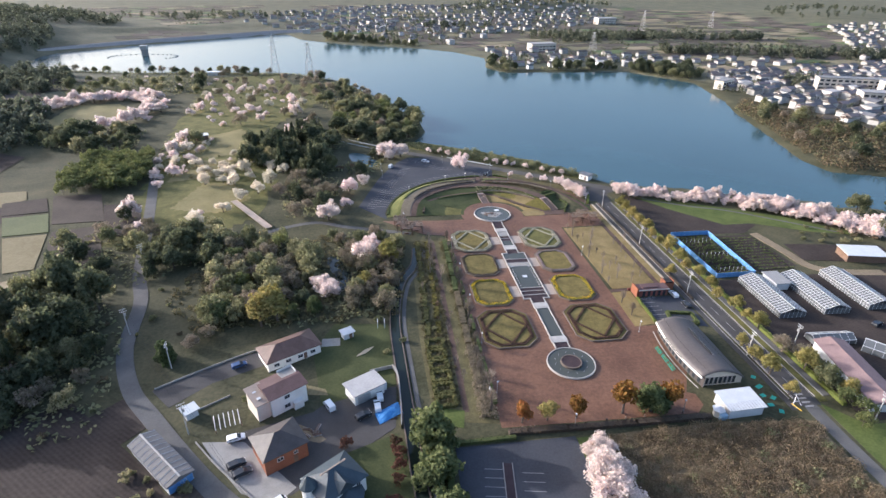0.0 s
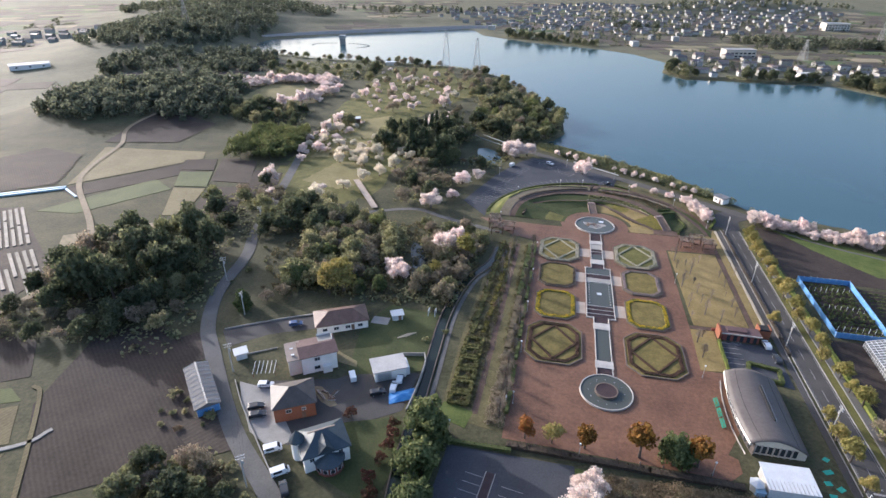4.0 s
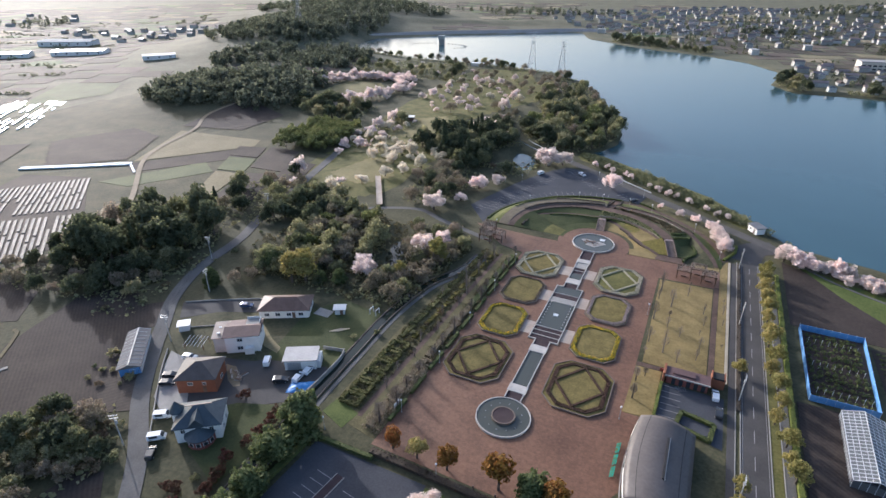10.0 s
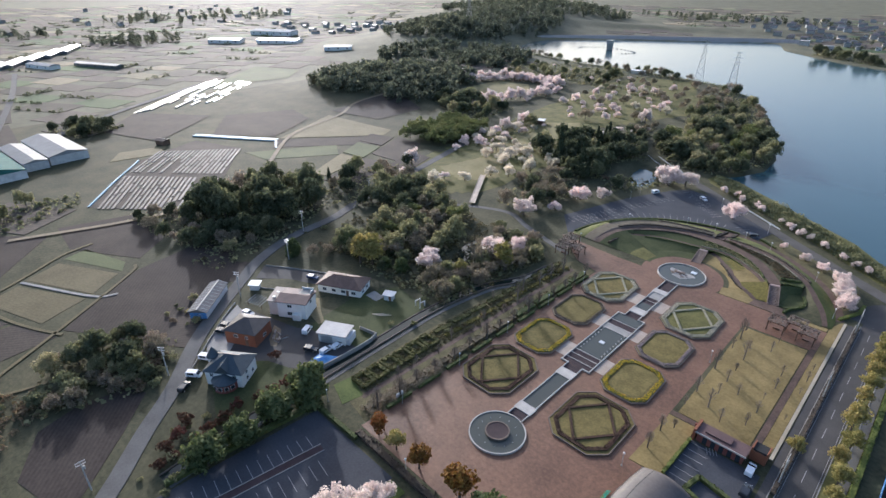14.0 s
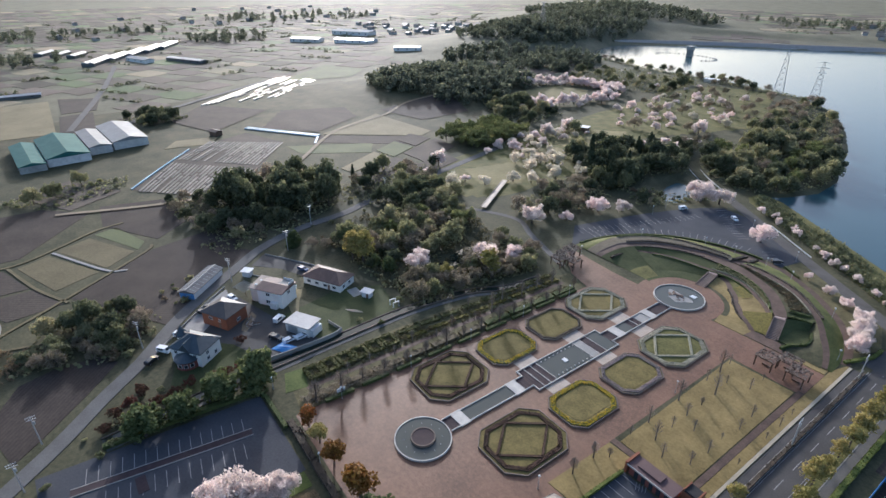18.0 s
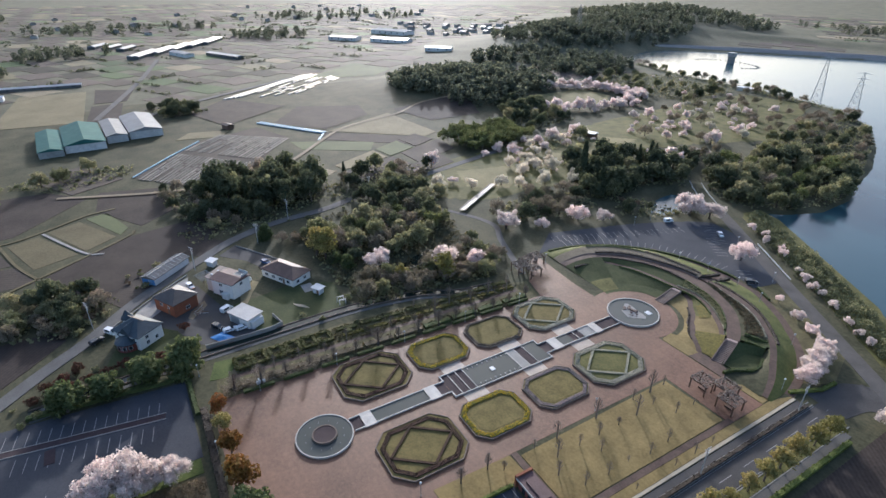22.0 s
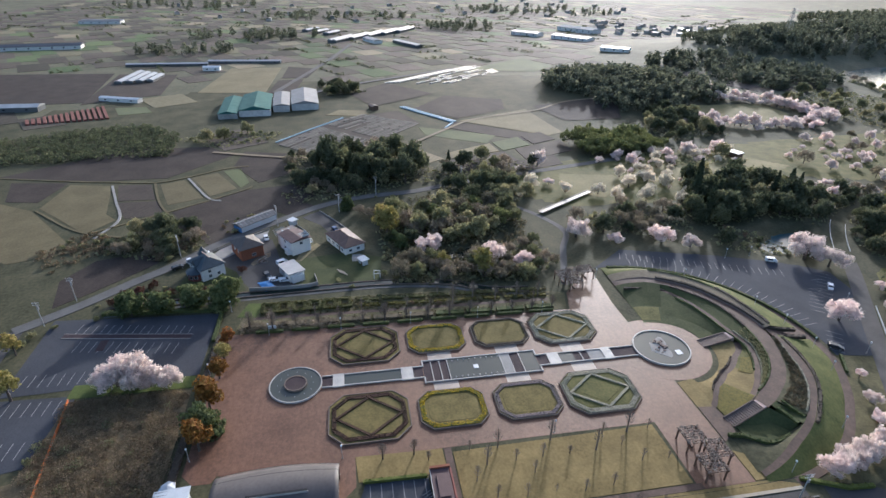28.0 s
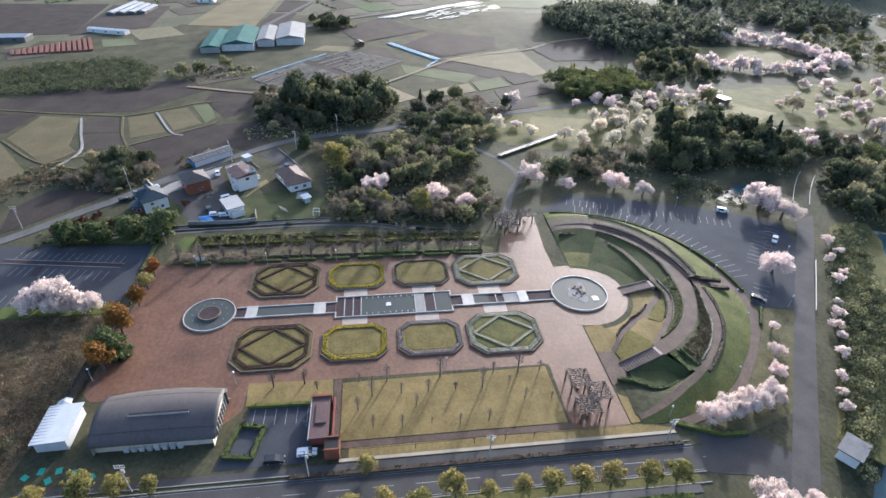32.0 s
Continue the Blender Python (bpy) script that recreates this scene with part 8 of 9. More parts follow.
# roadside trees
plant_all("yellow", [(98.2, 101.4), (98.4, 109.8), (97.9, 116.5), (98.4, 123.1), (97.6, 166.2), (106, 169.3), (106, 183.6), (106.1, 190.5), (106.2, 197.5), (106.3, 203.3), (106.1, 210), (106, 216.3), (106.3, 224.1), (106.4, 230.5)], 1.0)
plant_all("yellow", [(107.2, 176.5), (107.6, 163), (108.0, 156), (108.4, 141.9), (108.4, 136), (109.6, 131), (106.2, 149)], 1.0)
plant_all("bud", [(109.5, 119.5), (112.5, 114.5)], 0.8)
plant_all("olive", [(110.8, 103.2), (112.5, 108.5)], 0.66)
plant_all("bamboo", [(110.2, 96.5), (112.5, 92.0), (109.0, 88.5)], 0.62)
plant_all("yellow", [(114.0, 99.5), (110.0, 110.5)], 1.2)
# young leafless trees on the lawns and along the plaza
plant_all("bare", [(72.6, 164), (77.4, 167.2), (72.9, 170.9), (77.4, 174.2), (77.3, 180.8), (72.8, 184.2), (77.3, 194.2), (72.9, 197.7), (76.7, 201.1), (73.1, 204.1), (72.9, 209.8)], 1.08)
plant_all("bare_large", [(72.2, 143.3), (72, 150.7), (74.1, 153.9), (77.4, 187.5)], 0.62)
plant_all("bare", [(81.3, 177.6), (82.2, 210.4), (86.6, 167.4), (87.2, 174), (86.8, 180.8), (87.8, 187.2), (87.4, 194), (93.2, 176.5), (93.2, 189.6), (93.2, 196.6), (93.2, 203.1), (81.5, 163.9), (81.9, 203.8)], 0.7)
for i in range(15):
    plant("bare_large", 16.4 + float(trng.uniform(-0.6, 0.6)) + i * 0.12, 106 + i * 7.0, 1.0)
for i in range(12):
    plant("bare", 10.6 + float(trng.uniform(-2.5, 1.5)), 118 + i * 7.6, 1.1)
wood([(2, 140), (9, 140), (12, 206), (6, 208), (3, 180)], 5, {"bush": 4, "dry": 1, "bare": 2}, 0.6, 24)
thicket("low mottled shrubs in the planted strip", [(1.4, 112), (8.6, 108), (11.4, 204), (5, 206), (3, 170)], 1.5, 0.8, "leaf_strip", 70, 0.15, 330, 0.55)
thicket("grey leafless shrubs at the plaza edge", [(13.0, 103), (16.8, 103), (17.6, 133), (14.0, 133)], 1.1, 1.1, "leaf_bud", 110, 0.12, 90, 0.95)
thicket("brown leafless shrubs at the plaza edge", [(14.0, 133), (17.6, 133), (18.6, 204), (15.2, 204)], 1.7, 0.9, "leaf_strip", 80, 0.13, 120, 0.8)
# waste land and field margins
thicket("dry brown scrub covering the waste land", [(42, 65), (66, 64), (73, 68), (73, 94), (42, 93)], 2.1, 1.9, "leaf_scrub", 300, 0.13, 300, 0.5)
thicket("dry scrub between road and waste land", [(66, 50), (97, 50), (97, 91), (74, 93), (73, 66)], 2.1, 1.9, "leaf_scrub", 260, 0.14, 330, 0.5)
thicket("green scrub mixed into the waste land", [(44, 66), (97, 52), (97, 91), (44, 92)], 6.5, 1.7, "leaf_olive", 110, 0.18, 60, 0.6)
thicket("banded green scrub beside the fields", [(-203, -74), (-222, -30), (-232, 6), (-206, 32), (-165, 37), (-158, -49)], 3.6, 2.5, "leaf_dark", 56, 0.42, 420)
thicket("low rough scrub by the village road", [(-64, 30), (-46, 16), (-30, 30), (-42, 40), (-44, 54), (-54, 48)], 3.0, 1.5, "leaf_dry", 34, 0.3, 200, 0.6)
wood([(-196, 36), (-210, 60), (-205, 95), (-190, 92), (-178, 60)], 6, {"bush": 4, "olive": 1}, 0.9, 22)
wood([(-345, 118), (-315, 126), (-320, 150), (-345, 150)], 7, {"dark": 3, "olive": 1}, 0.9, 12)
wood([(-164, 277), (-130, 281), (-137, 336), (-172, 330)], 4.4, {"bamboo": 1}, 0.95, 64)
wood([(-182, 345), (-156, 345), (-164, 392), (-210, 398), (-236, 372)], 7.5, {"dark": 3, "olive": 4, "bush": 2}, 0.9, 46)
wood([(162, 186), (200, 182), (214, 196), (206, 206), (180, 200)], 5, {"bush": 4, "dry": 2}, 1.0, 20)
wood([(206, 190), (240, 170), (300, 150), (300, 178), (240, 206), (212, 218)], 7, {"bush": 4, "dark": 1, "olive": 2}, 1.0, 30)
thicket("straw-coloured scrub on the far shore", [(256, 282), (262, 264), (300, 250), (335, 320), (312, 440), (292, 420), (272, 345)], 4.6, 3.4, "leaf_dry", 40, 0.5, 300)
wood([(262, 282), (300, 262), (335, 320), (312, 440), (292, 420), (276, 345)], 13, {"bush": 4, "olive": 3, "bud": 3, "dark": 1}, 1.1, 34)
wood([(280, 606), (318, 545), (345, 552), (340, 600), (300, 622)], 7, {"dark": 5, "olive": 1}, 1.0, 40)
wood([(186, 612), (276, 608), (276, 622), (186, 626)], 8, {"dark": 3, "bush": 3}, 0.9, 22)
wood([(128, 642), (140, 612), (156, 618), (146, 700)], 7, {"dark": 3, "olive": 2, "bush": 2}, 0.9, 18)
wood([(-70, 890), (-20, 856), (60, 816), (68, 830), (-10, 880), (-60, 915)], 9, {"dark": 3, "olive": 2}, 1.0, 34)

under = thing("undergrowth", "low tangled undergrowth beneath the woods", "undergrowth", kind="stuff")
part("leaves", UNDER, "leaf_olive", under)


# ---- farms and works on the plain ----
def shed(x, y, turn, l, w, h, rise, wall, roof, label, name="farm_building", bays_=1, pitch=11):
    ob = thing(name, label, "building", "farm buildings on the plain")
    part("wall", Geo().box(-l / 2, -w / 2, -0.3, l / 2, w / 2, h), wall, ob)
    for k in range(bays_):
        wd = w / bays_
        r_ = part("roof", roof_geo(l, wd, h, rise, "gable", 0.3), roof, ob)
        r_.matrix_basis = pose(0, -w / 2 + wd * (k + 0.5), 0)
        g = Geo()
        for s in (-1, 1):
            g.add([(s * l / 2, -wd / 2, h), (s * l / 2, wd / 2, h), (s * l / 2, 0, h + rise * 0.95)], [(0, 1, 2) if s > 0 else (2, 1, 0)])
        gw = part("gable_wall", g, wall, ob)
        gw.matrix_basis = pose(0, -w / 2 + wd * (k + 0.5), 0)
    count = max(2, int(l / pitch))
    for k in range(count):
        for s in (-1, 1):
            u = -l / 2 + l * (k + 0.5) / count
            part("window", Geo().box(u - 0.9, min(s * w / 2, s * (w / 2 + 0.06)), h * 0.4, u + 0.9, max(s * w / 2, s * (w / 2 + 0.06)), h * 0.75), "window_glass", ob)
    return local(ob, x, y, turn, height(x, y))


for y, w, h, rise, l in ((54, 13, 3.8, 1.8, 52), (72, 22, 4.6, 3.0, 52)):
    shed(-271 - 0.3 * (y - 54), y, 4, l, w, h, rise, "town_wall", "teal_roof", "factory shed with a teal gable roof and a row of windows", pitch=5)
for y, w, h, rise, l in ((90, 12, 4.6, 1.6, 46), (107, 20, 4.8, 2.4, 50)):
    shed(-272 - 0.35 * (y - 54), y, 4, l, w, h, rise, "town_wall", "flat_roof", "factory shed with a pale grey roof and a row of windows", pitch=5)
shed(-482, 34, 86, 76, 7, 2.4, 1.2, "greenhouse_film", "film_row", "very long low white greenhouse")
shed(-471, -42, 90, 80, 6, 2.2, 1.0, "greenhouse_film", "film_row", "very long low white greenhouse")
for k in range(4):
    shed(-404 + 2 * k, -58 + k * 8, 176, 54 - 8 * k, 6, 2.2, 1.2, "greenhouse_film", "film_row", "white tunnel greenhouse beside the fields")
shed(-310, -36, 70, 34, 6, 2.6, 1.0, "white_wall", "white_metal", "small white farm store near the scrub")
shed(-440, 8, 88, 16, 8, 3.4, 1.4, "white_wall", "white_metal", "white farm store on the plain")
shed(-287, -98, 90, 30, 12, 3.4, 1.6, "greenhouse_film", "film_row", "broad low white greenhouse on the plain")
shed(-600, -216, 100, 84, 20, 4, 2, "white_wall", "roof_grey", "long grey-roofed barn on the plain", bays_=2)
shed(-888, -250, 92, 62, 24, 4, 2, "white_wall", "flat_roof", "long pale barn on the plain", bays_=2)
for k in range(5):
    shed(-660 - k * 26, 140 + k * 24, 150, 60, 14, 3.4, 1.8, "greenhouse_film", "film_row", "white multi-bay greenhouse on the plain", bays_=2)
for k in range(3):
    shed(-770 + k * 20, 92 + k * 16, 150, 34, 10, 3.2, 1.6, "greenhouse_film", "film_row", "white greenhouse on the plain")
shed(-606, 225, 26, 60, 10, 3.4, 1.4, "greenhouse_film", "film_row", "long low white greenhouse on the plain")
shed(-640, 180, 20, 40, 12, 4.0, 1.6, "white_wall", "flat_roof", "grey farm building on the plain")
shed(-700, 420, 40, 46, 20, 5.0, 1.6, "white_wall", "white_metal", "white works building on the plain")
shed(-640, 470, 35, 60, 22, 5.0, 1.6, "white_wall", "white_metal", "white works building on the plain")
shed(-740, 520, 30, 70, 24, 6.0, 1.8, "white_wall", "flat_roof", "pale works building on the plain", bays_=2)
shed(-500, 470, 50, 34, 14, 4.0, 1.6, "white_wall", "white_metal", "white warehouse on the plain")
house("small brown open hut beside the fields", -262.5, 160, 20, 7, 5, 2.6, "gable", 1.3, "timber", "roof_brown", (), name="field_hut", door=False, group="farm buildings on the plain")
bw = thing("windbreak", "long pale blue sheets over low field tunnels", "windbreak")
part("sheet", ribbon([(-266.5, 181.2), (-242, 197.5), (-217.6, 214.2)], 1.4, 0.8, 0.9), "sheet_blue", bw)
part("sheet", ribbon([(-217.6, 214.2), (-203.4, 205.8)], 1.2, 0.7, 0.8), "sheet_blue", bw)
part("second_sheet", ribbon([(-266.5, 181.2), (-217.6, 214.2)], 1.4, 0.75, 0.85, offset=2.6), "sheet_blue", bw)
bw2 = thing("windbreak", "low pale blue sheet along the seed beds", "windbreak")
part("sheet", ribbon([(-183.6, 94.6), (-212, 115.5), (-238.4, 136.6)], 0.9, 0.6, 0.6), "sheet_blue", bw2)
beds = thing("seed_bed", "pale film-covered seed beds in rows", "seed bed", kind="stuff")
g = Geo()
frng = np.random.default_rng(5)
def between(a, b, f):
    return a[0] + (b[0] - a[0]) * f, a[1] + (b[1] - a[1]) * f


for near0, near1, far0, far1 in (((-178, 96), (-143, 129), (-218, 122), (-178, 157)), ((-221, 125), (-182, 160), (-249, 152), (-218, 191))):
    for i in range(22):
        p0, p1 = between(near0, near1, (i + 0.5) / 22), between(far0, far1, (i + 0.5) / 22)
        ux, uy = p1[0] - p0[0], p1[1] - p0[1]
        ln_ = math.hypot(ux, uy)
        ox, oy = -uy / ln_ * 0.62, ux / ln_ * 0.62
        cut = frng.uniform(0.25, 0.75)
        for a, b in ((0.02, cut - 0.02), (cut + 0.02, 0.98)):
            if frng.uniform() < 0.93:
                q0, q1 = between(p0, p1, a), between(p0, p1, b)
                g.prism([(q0[0] - ox, q0[1] - oy), (q1[0] - ox, q1[1] - oy), (q1[0] + ox, q1[1] + oy), (q0[0] + ox, q0[1] + oy)][::-1], 0.1, 0.45, inset=0.12)
part("film_row", g, "seed_row", beds)
shine = thing("film_tunnel", "glinting film tunnels on the far fields", "film tunnel", kind="stuff")
g = Geo()
RU, RV = (-0.66, 0.751), (0.751, 0.66)


def film(u0, u1, v0, w):
    q = [(-360 + u * RU[0] + v * RV[0], 171 + u * RU[1] + v * RV[1]) for u, v in ((u0, v0), (u1, v0), (u1, v0 + w), (u0, v0 + w))]
    g.prism(q[::-1], 0.1, 0.95, inset=0.3)


for i in range(4):
    film(2 + 4 * i, 100 + 5 * i + frng.uniform(-6, 8), 4 + i * 2.1, 1.7)
for i in range(9):
    u = 8.0 + 4.5 * i
    while u < 118 - 2 * i:
        w = frng.uniform(8, 34)
        if frng.uniform() < 0.5:
            film(u, min(u + w, 124), 14 + i * 4.2, 1.6)
        u += w + frng.uniform(2, 9)
for i in range(7):
    film(104, 124 + frng.uniform(0, 14), 6 + i * 2.2, 1.9)
for i in range(5):
    film(118 - i * 2, 132 - i * 2, 36 + i * 3.2, 1.8)
part("tunnel", g, "film_row", shine)
rr = thing("red_row", "rows of low red-brown covers by the scrub", "crop cover", kind="stuff")
g = Geo()
for i in range(15):
    f = i / 14
    g.prism([(-242 - 12 * f, -74 + 46 * f), (-255 - 36 * f, -80 + 36 * f), (-255.4 - 36 * f, -78 + 36 * f), (-242.6 - 12 * f, -72 + 46 * f)], 0.05, 1.1, inset=0.25)
part("cover", g, "red_rows", rr)
lw = thing("irrigation_pipe", "white pipe lines laid along a dark field", "pipe")
part("pipe", ribbon([(-258, 306), (-238, 322), (-214, 334)], 0.7, 0.5, 0.5), "white_metal", lw)
part("pipe", ribbon([(-258, 306), (-262, 316)], 0.7, 0.5, 0.5), "white_metal", lw)

# ---- fields of the far plain ----
fields = thing("far_fields", "patchwork of distant brown and olive fields", "field", kind="stuff")
greens = thing("far_greens", "distant green crop fields", "field", kind="stuff")
tans = thing("far_stubble", "distant pale dry fields", "field", kind="stuff")
ga, gb, gt = Geo(), Geo(), Geo()
KEEP = [np.array(poly, float) for _, poly in FIELDS + WEST] + [np.array([(-365, 170), (-430, 240), (-440, 290), (-320, 300), (-300, 215)], float), np.array([(-203, -74), (-222, -30), (-232, 6), (-206, 32), (-165, 37), (-158, -49)], float), np.array([(-320, 40), (-240, 40), (-250, 125), (-320, 125)], float)]
ROWS = []
IJ = np.array([(i * 44 + (j % 3) * 13, j * 34) for i in range(-38, 28) for j in range(-14, 56)], float)
fx, fy = IJ[:, 0], IJ[:, 1]
free = ~((fx > -150) & (fx < 330) & (fy > -140) & (fy < 620)) & ~((fx > -270) & (fx <= -150) & (fy > 250)) & (np.hypot(fx, fy) < 1700)
free &= (signed(LAKE, fx, fy) < -50) & (land(fx, fy) < 3.0)
for k_ in KEEP:
    free &= signed(k_, fx, fy) < -17
for cx, cy in IJ[free].tolist():
    a = radians(28 if cx < 0 else 12) + frng.normal(0, 0.05)
    w_, h_ = frng.uniform(16, 23), frng.uniform(11, 16.5)
    c_, s_ = math.cos(a), math.sin(a)
    poly = [(cx + u * c_ - v * s_, cy + u * s_ + v * c_) for u, v in ((-w_, -h_), (w_, -h_), (w_, h_), (-w_, h_))]
    q_ = frng.uniform()
    top = [(x, y, height(x, y) + 0.2 + 0.05 * q_) for x, y in poly]
    (gb if q_ < (0.14 if cx < 0 else 0.08) else gt if q_ < 0.30 else ga).add([(x, y, z - 0.6) for x, y, z in top] + top, [(4, 5, 6, 7), (0, 1, 5, 4), (1, 2, 6, 5), (2, 3, 7, 6), (3, 0, 4, 7)])
    if frng.uniform() < 0.3:
        ROWS.append((poly[0], poly[1]) if frng.uniform() < 0.6 else (poly[1], poly[2]))
part("plot", ga, "far_field", fields)
part("plot", gb, "far_green", greens)
part("plot", gt, "far_tan", tans)
rows_of = thing("far_hedgerow", "dark hedgerows and bushes between the far fields", "hedgerow", kind="stuff")
g = Geo()
for p0, p1 in ROWS:
    if math.hypot(*p0) > 1300:
        continue
    for f in np.arange(0, 1, 0.09):
        if frng.uniform() < 0.6:
            x, y = between(p0, p1, f + frng.uniform(-0.03, 0.03))
            k = frng.uniform(0.7, 2.4)
            crown_geo([(x, y, height(x, y) + k * 0.7, k * 1.1, k)], 26, 0.5, frng, g)
part("bushes", g, "leaf_dark", rows_of)

# ---- far woods ----
woods = thing("far_woods", "distant woods on low hills, coloured paler for haze", "woodland", kind="stuff")
g = Geo()


def far_wood(cx, cy, rx, ry, n, turn=0.0, s=1.0):
    c_, s_ = math.cos(radians(turn)), math.sin(radians(turn))
    for _ in range(n):
        a, q = frng.uniform(0, 6.283), math.sqrt(frng.uniform())
        u, v = rx * q * math.cos(a), ry * q * math.sin(a)
        x, y = cx + u * c_ - v * s_, cy + u * s_ + v * c_
        if signed(LAKE, np.array([x]), np.array([y]))[0] > -6:
            continue
        k = s * frng.uniform(0.75, 1.25)
        z = height(x, y)
        crown_geo([(x, y, z + 5.5 * k, 3.6 * k, 3.6 * k), (x + frng.uniform(-2, 2), y + frng.uniform(-2, 2), z + 8.2 * k, 2.6 * k, 2.8 * k), (x, y, z + 2.6 * k, 3.4 * k, 2.6 * k)], 62, 0.95 * k, frng, g)


far_wood(-300, 388, 78, 62, 330, 60)
far_wood(-245, 372, 30, 40, 36, 20)
far_wood(-440, 640, 50, 60, 120)
far_wood(-520, 770, 110, 210, 620, 10)
far_wood(-640, 1060, 220, 130, 420, 0, 1.15)
far_wood(-330, 560, 46, 64, 130)
far_wood(-400, 520, 34, 60, 90)
far_wood(420, 1500, 280, 60, 130, 20)
far_wood(440, 900, 200, 30, 210, -8)
far_wood(560, 700, 190, 32, 200, -14)
far_wood(330, 860, 60, 14, 26, 10)
far_wood(150, 1080, 80, 14, 30, 4)
far_wood(1100, 1250, 180, 160, 90)
far_wood(-560, -40, 22, 60, 26)
far_wood(-700, 20, 40, 90, 46)
far_wood(-800, 330, 60, 60, 46)
far_wood(-980, 120, 60, 160, 60)
far_wood(-1100, 560, 120, 180, 80)
far_wood(-560, -330, 80, 30, 40)
far_wood(-380, -200, 60, 26, 36)
far_wood(-1250, -200, 120, 160, 60)
far_wood(-300, 1300, 200, 60, 70)
far_wood(420, 500, 26, 18, 16)
far_wood(470, 470, 160, 100, 190, 0, 0.5)
far_wood(250, 680, 110, 50, 110, 0, 0.5)
far_wood(60, 1000, 130, 150, 110, 0, 0.6)
far_wood(300, 1250, 280, 180, 150, 0, 0.7)
# the crowns carry the haze in their colour
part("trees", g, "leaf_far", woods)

# ---- the town over the lake ----
HOUSES = []
for l, w_, h_, rise, kind, wall, roof in ((10, 8, 5.6, 2.0, "gable", "town_wall", "roof_grey"), (9, 8, 5.4, 1.8, "hip", "town_wall", "roof_grey"), (11, 7, 3.4, 1.9, "gable", "town_wall", "roof_brown"), (9, 9, 5.8, 2.1, "hip", "town_wall", "roof_slate"), (12, 9, 6.2, 0.4, "flat", "town_wall", "flat_roof"), (8, 7, 5.2, 1.6, "gable", "town_wall", "roof_tan")):
    hs = house({"roof_grey": "small town house with a grey roof", "roof_brown": "low town house with a brown roof", "roof_slate": "pale town house with a dark hipped roof", "flat_roof": "white flat-roofed town house", "roof_tan": "pale town house with a tan roof"}[roof],
               0, 0, 0, l, w_, h_, kind, rise, wall, roof, (), name="town_house", door=False, group="town houses")
    for u, z_ in ((-l / 4, h_ * 0.5), (l / 4, h_ * 0.12)):
        part("window", Geo().box(u - 1.1, -w_ / 2 - 0.06, z_, u + 1.1, -w_ / 2 + 0.02, z_ + 1.4), "window_glass", hs)
    HOUSES.append([hs, False])
town = []
for poly, gap, limit in (([(150, 632), (180, 618), (290, 626), (345, 610), (345, 660), (250, 700), (150, 740)], 24, 28),
                         ([(330, 470), (345, 540), (420, 560), (640, 560), (640, 430), (500, 360), (420, 330), (350, 350), (320, 400)], 14, 96),
                         ([(-120, 1000), (-60, 930), (40, 850), (120, 800), (170, 800), (200, 960), (120, 1200), (-100, 1180)], 17, 44)):
    town += spots_in(poly, gap, frng, limit)
for x, y in town:
    h = HOUSES[int(frng.integers(len(HOUSES)))]
    m = pose(x, y, height(x, y), 0, 0, float(frng.choice([12, 102, 192, 282]) + frng.normal(0, 6))) @ Matrix.Scale(float(frng.uniform(0.78, 1.1)), 4)
    if h[1]:
        copy_thing(h[0], m)
    else:
        h[0].matrix_basis, h[1] = m, True
far_town = thing("far_town", "many small pale houses in the distance", "town", kind="stuff")
walls_, roofs_ = Geo(), Geo()
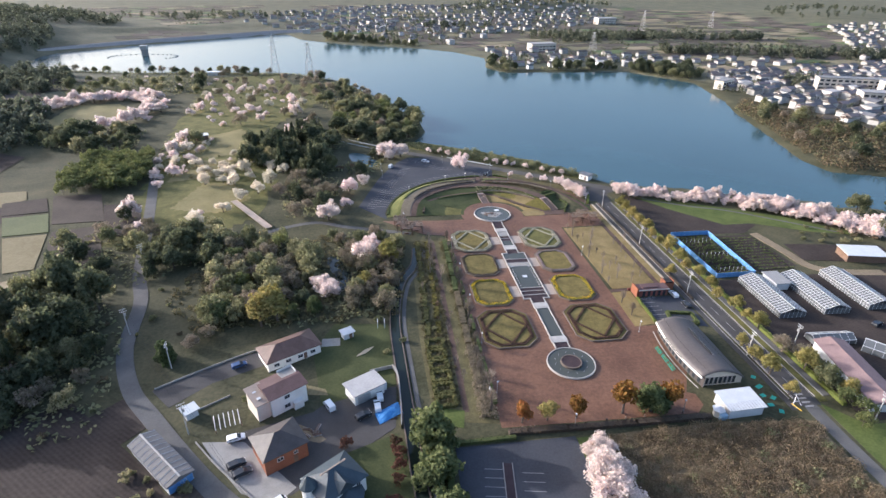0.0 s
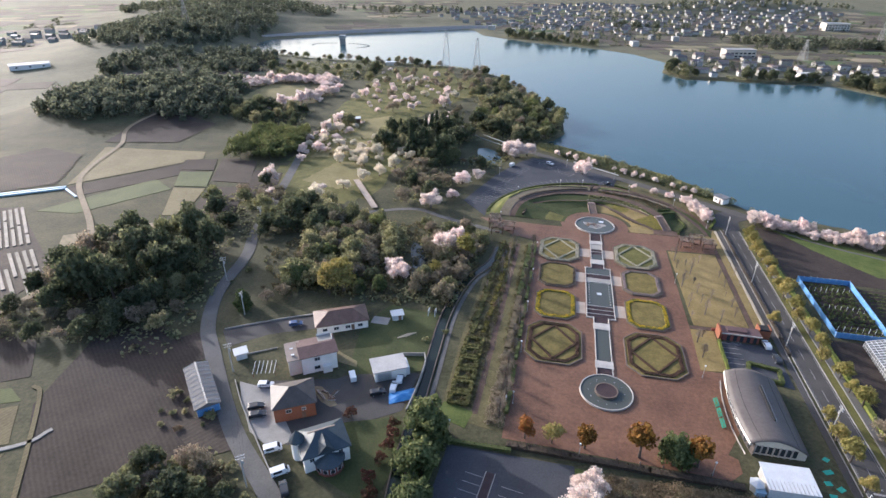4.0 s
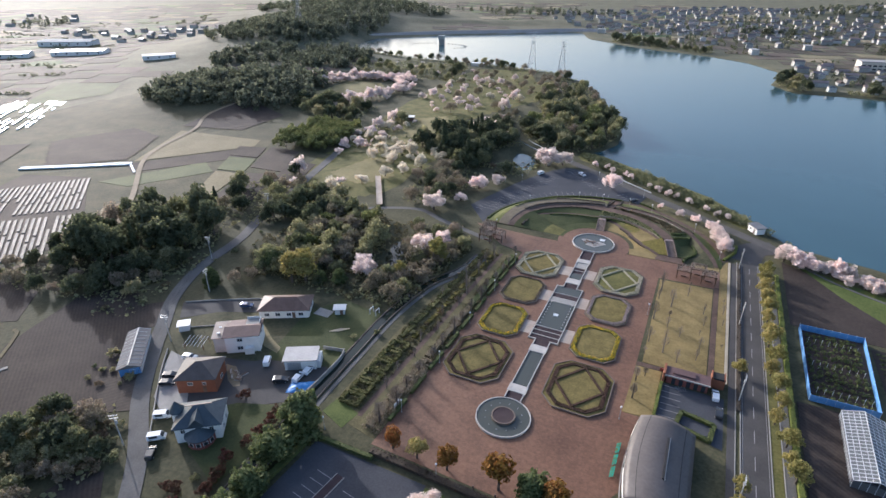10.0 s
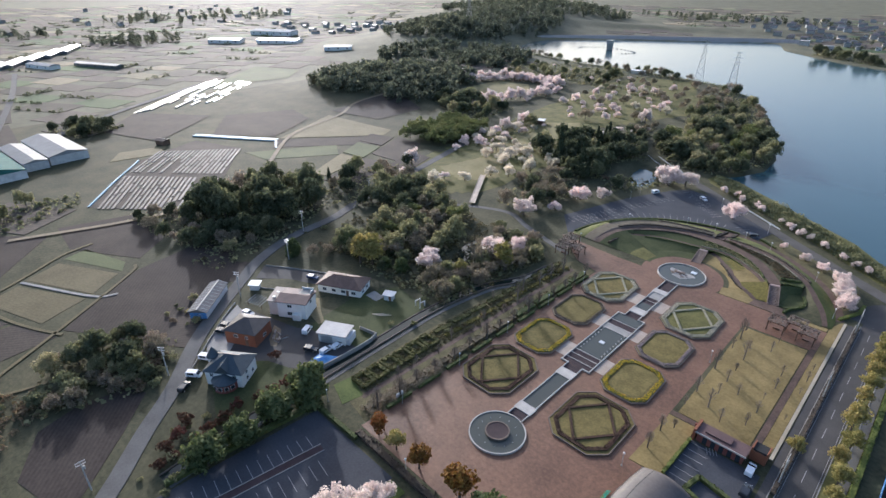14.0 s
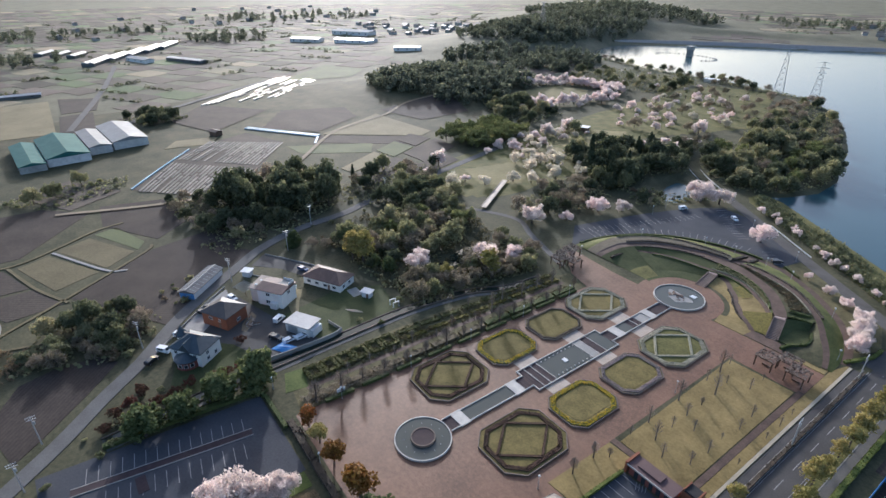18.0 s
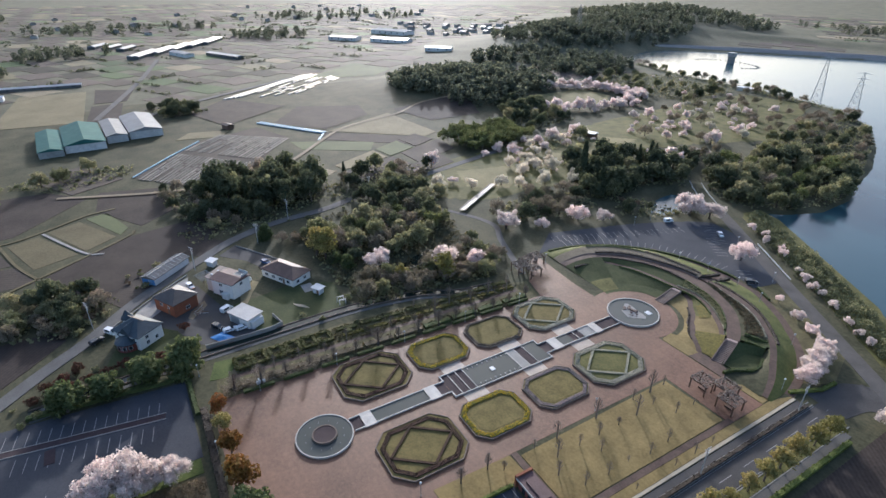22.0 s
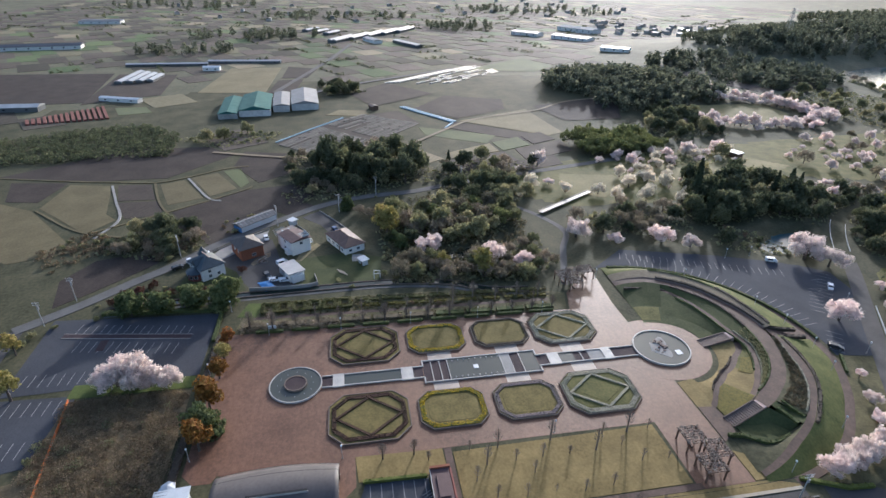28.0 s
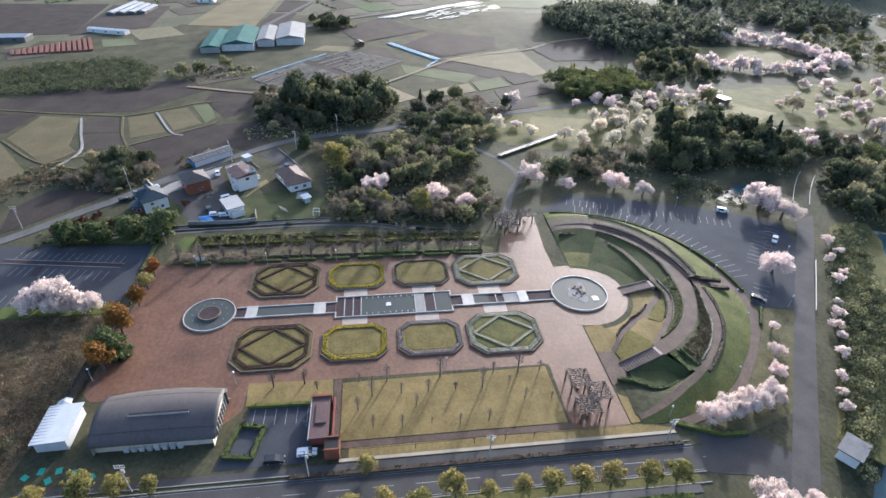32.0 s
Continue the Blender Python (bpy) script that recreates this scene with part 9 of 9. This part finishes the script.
for poly, gap, limit in (([(-150, 1020), (200, 960), (480, 1150), (620, 1500), (100, 1700), (-300, 1300)], 19, 380), ([(560, 580), (760, 560), (1100, 760), (1200, 1100), (900, 1050), (700, 760)], 22, 260), ([(-900, 600), (-700, 560), (-600, 640), (-700, 800)], 26, 40), ([(150, 640), (180, 628), (290, 634), (345, 620), (420, 600), (520, 640), (345, 700), (250, 740), (150, 780)], 21, 70), ([(330, 480), (350, 560), (420, 590), (640, 600), (640, 430), (500, 360), (420, 330), (350, 350), (330, 400)], 12, 260),
                         ([(-1300, -300), (-900, -100), (-900, 200), (-1300, 300)], 60, 16), ([(-1500, 400), (-1000, 300), (-900, 700), (-1400, 900)], 60, 18)):
    for x, y in spots_in(poly, gap, frng, limit):
        l, w_, h_ = frng.uniform(7.5, 13), frng.uniform(6, 9), frng.uniform(3.2, 5.8)
        a = radians(12 + frng.normal(0, 8))
        c_, s_ = math.cos(a), math.sin(a)
        at = lambda u, v: (x + u * c_ - v * s_, y + u * s_ + v * c_)
        z = height(x, y)
        walls_.prism([at(-l / 2, -w_ / 2), at(l / 2, -w_ / 2), at(l / 2, w_ / 2), at(-l / 2, w_ / 2)], z - 0.5, z + h_)
        q = roof_geo(l, w_, z + h_, 1.8, "gable", 0.4)
        roofs_.add([(*at(u, v), zz) for u, v, zz in q.v], q.f)
surf("town_roof", (0.055, 0.055, 0.060), (0.165, 0.130, 0.115), big=0.05, fine=0.6, rough=0.5, bump=0.0, island=0.5)
part("walls", walls_, "town_wall", far_town)
part("roofs", roofs_, "town_roof", far_town)


def block(label, x, y, turn, l, w_, h_, rows_=3):
    b = thing("school_building", label, "building", "large buildings over the lake")
    part("wall", Geo().box(-l / 2, -w_ / 2, -0.5, l / 2, w_ / 2, h_), "cream_wall", b)
    part("roof", Geo().box(-l / 2 - 0.4, -w_ / 2 - 0.4, h_, l / 2 + 0.4, w_ / 2 + 0.4, h_ + 0.6), "flat_roof", b)
    n = int(l / 5)
    for r_ in range(rows_):
        for k in range(n):
            u = -l / 2 + l * (k + 0.5) / n
            part("window", Geo().box(u - 1.7, -w_ / 2 - 0.06, 1.0 + r_ * 3.5, u + 1.7, -w_ / 2 + 0.02, 2.8 + r_ * 3.5), "window_glass", b)
    return local(b, x, y, turn, height(x, y))


block("three-storey cream school block with flat roof", 440, 470, -20, 62, 11, 11)
block("three-storey cream school block with flat roof", 470, 440, -20, 46, 11, 11)
block("long white school hall over the lake", 432, 418, -20, 50, 14, 8, 2)
block("white lakeside apartment block", 330, 500, 30, 20, 9, 8, 2)
block("small white building on the lakeside", 344, 488, 30, 14, 8, 6, 1)
block("white works building by the lake", 230, 770, 10, 36, 16, 9, 2)
block("pale factory block with a tower", 470, 1130, 10, 40, 18, 12, 3)
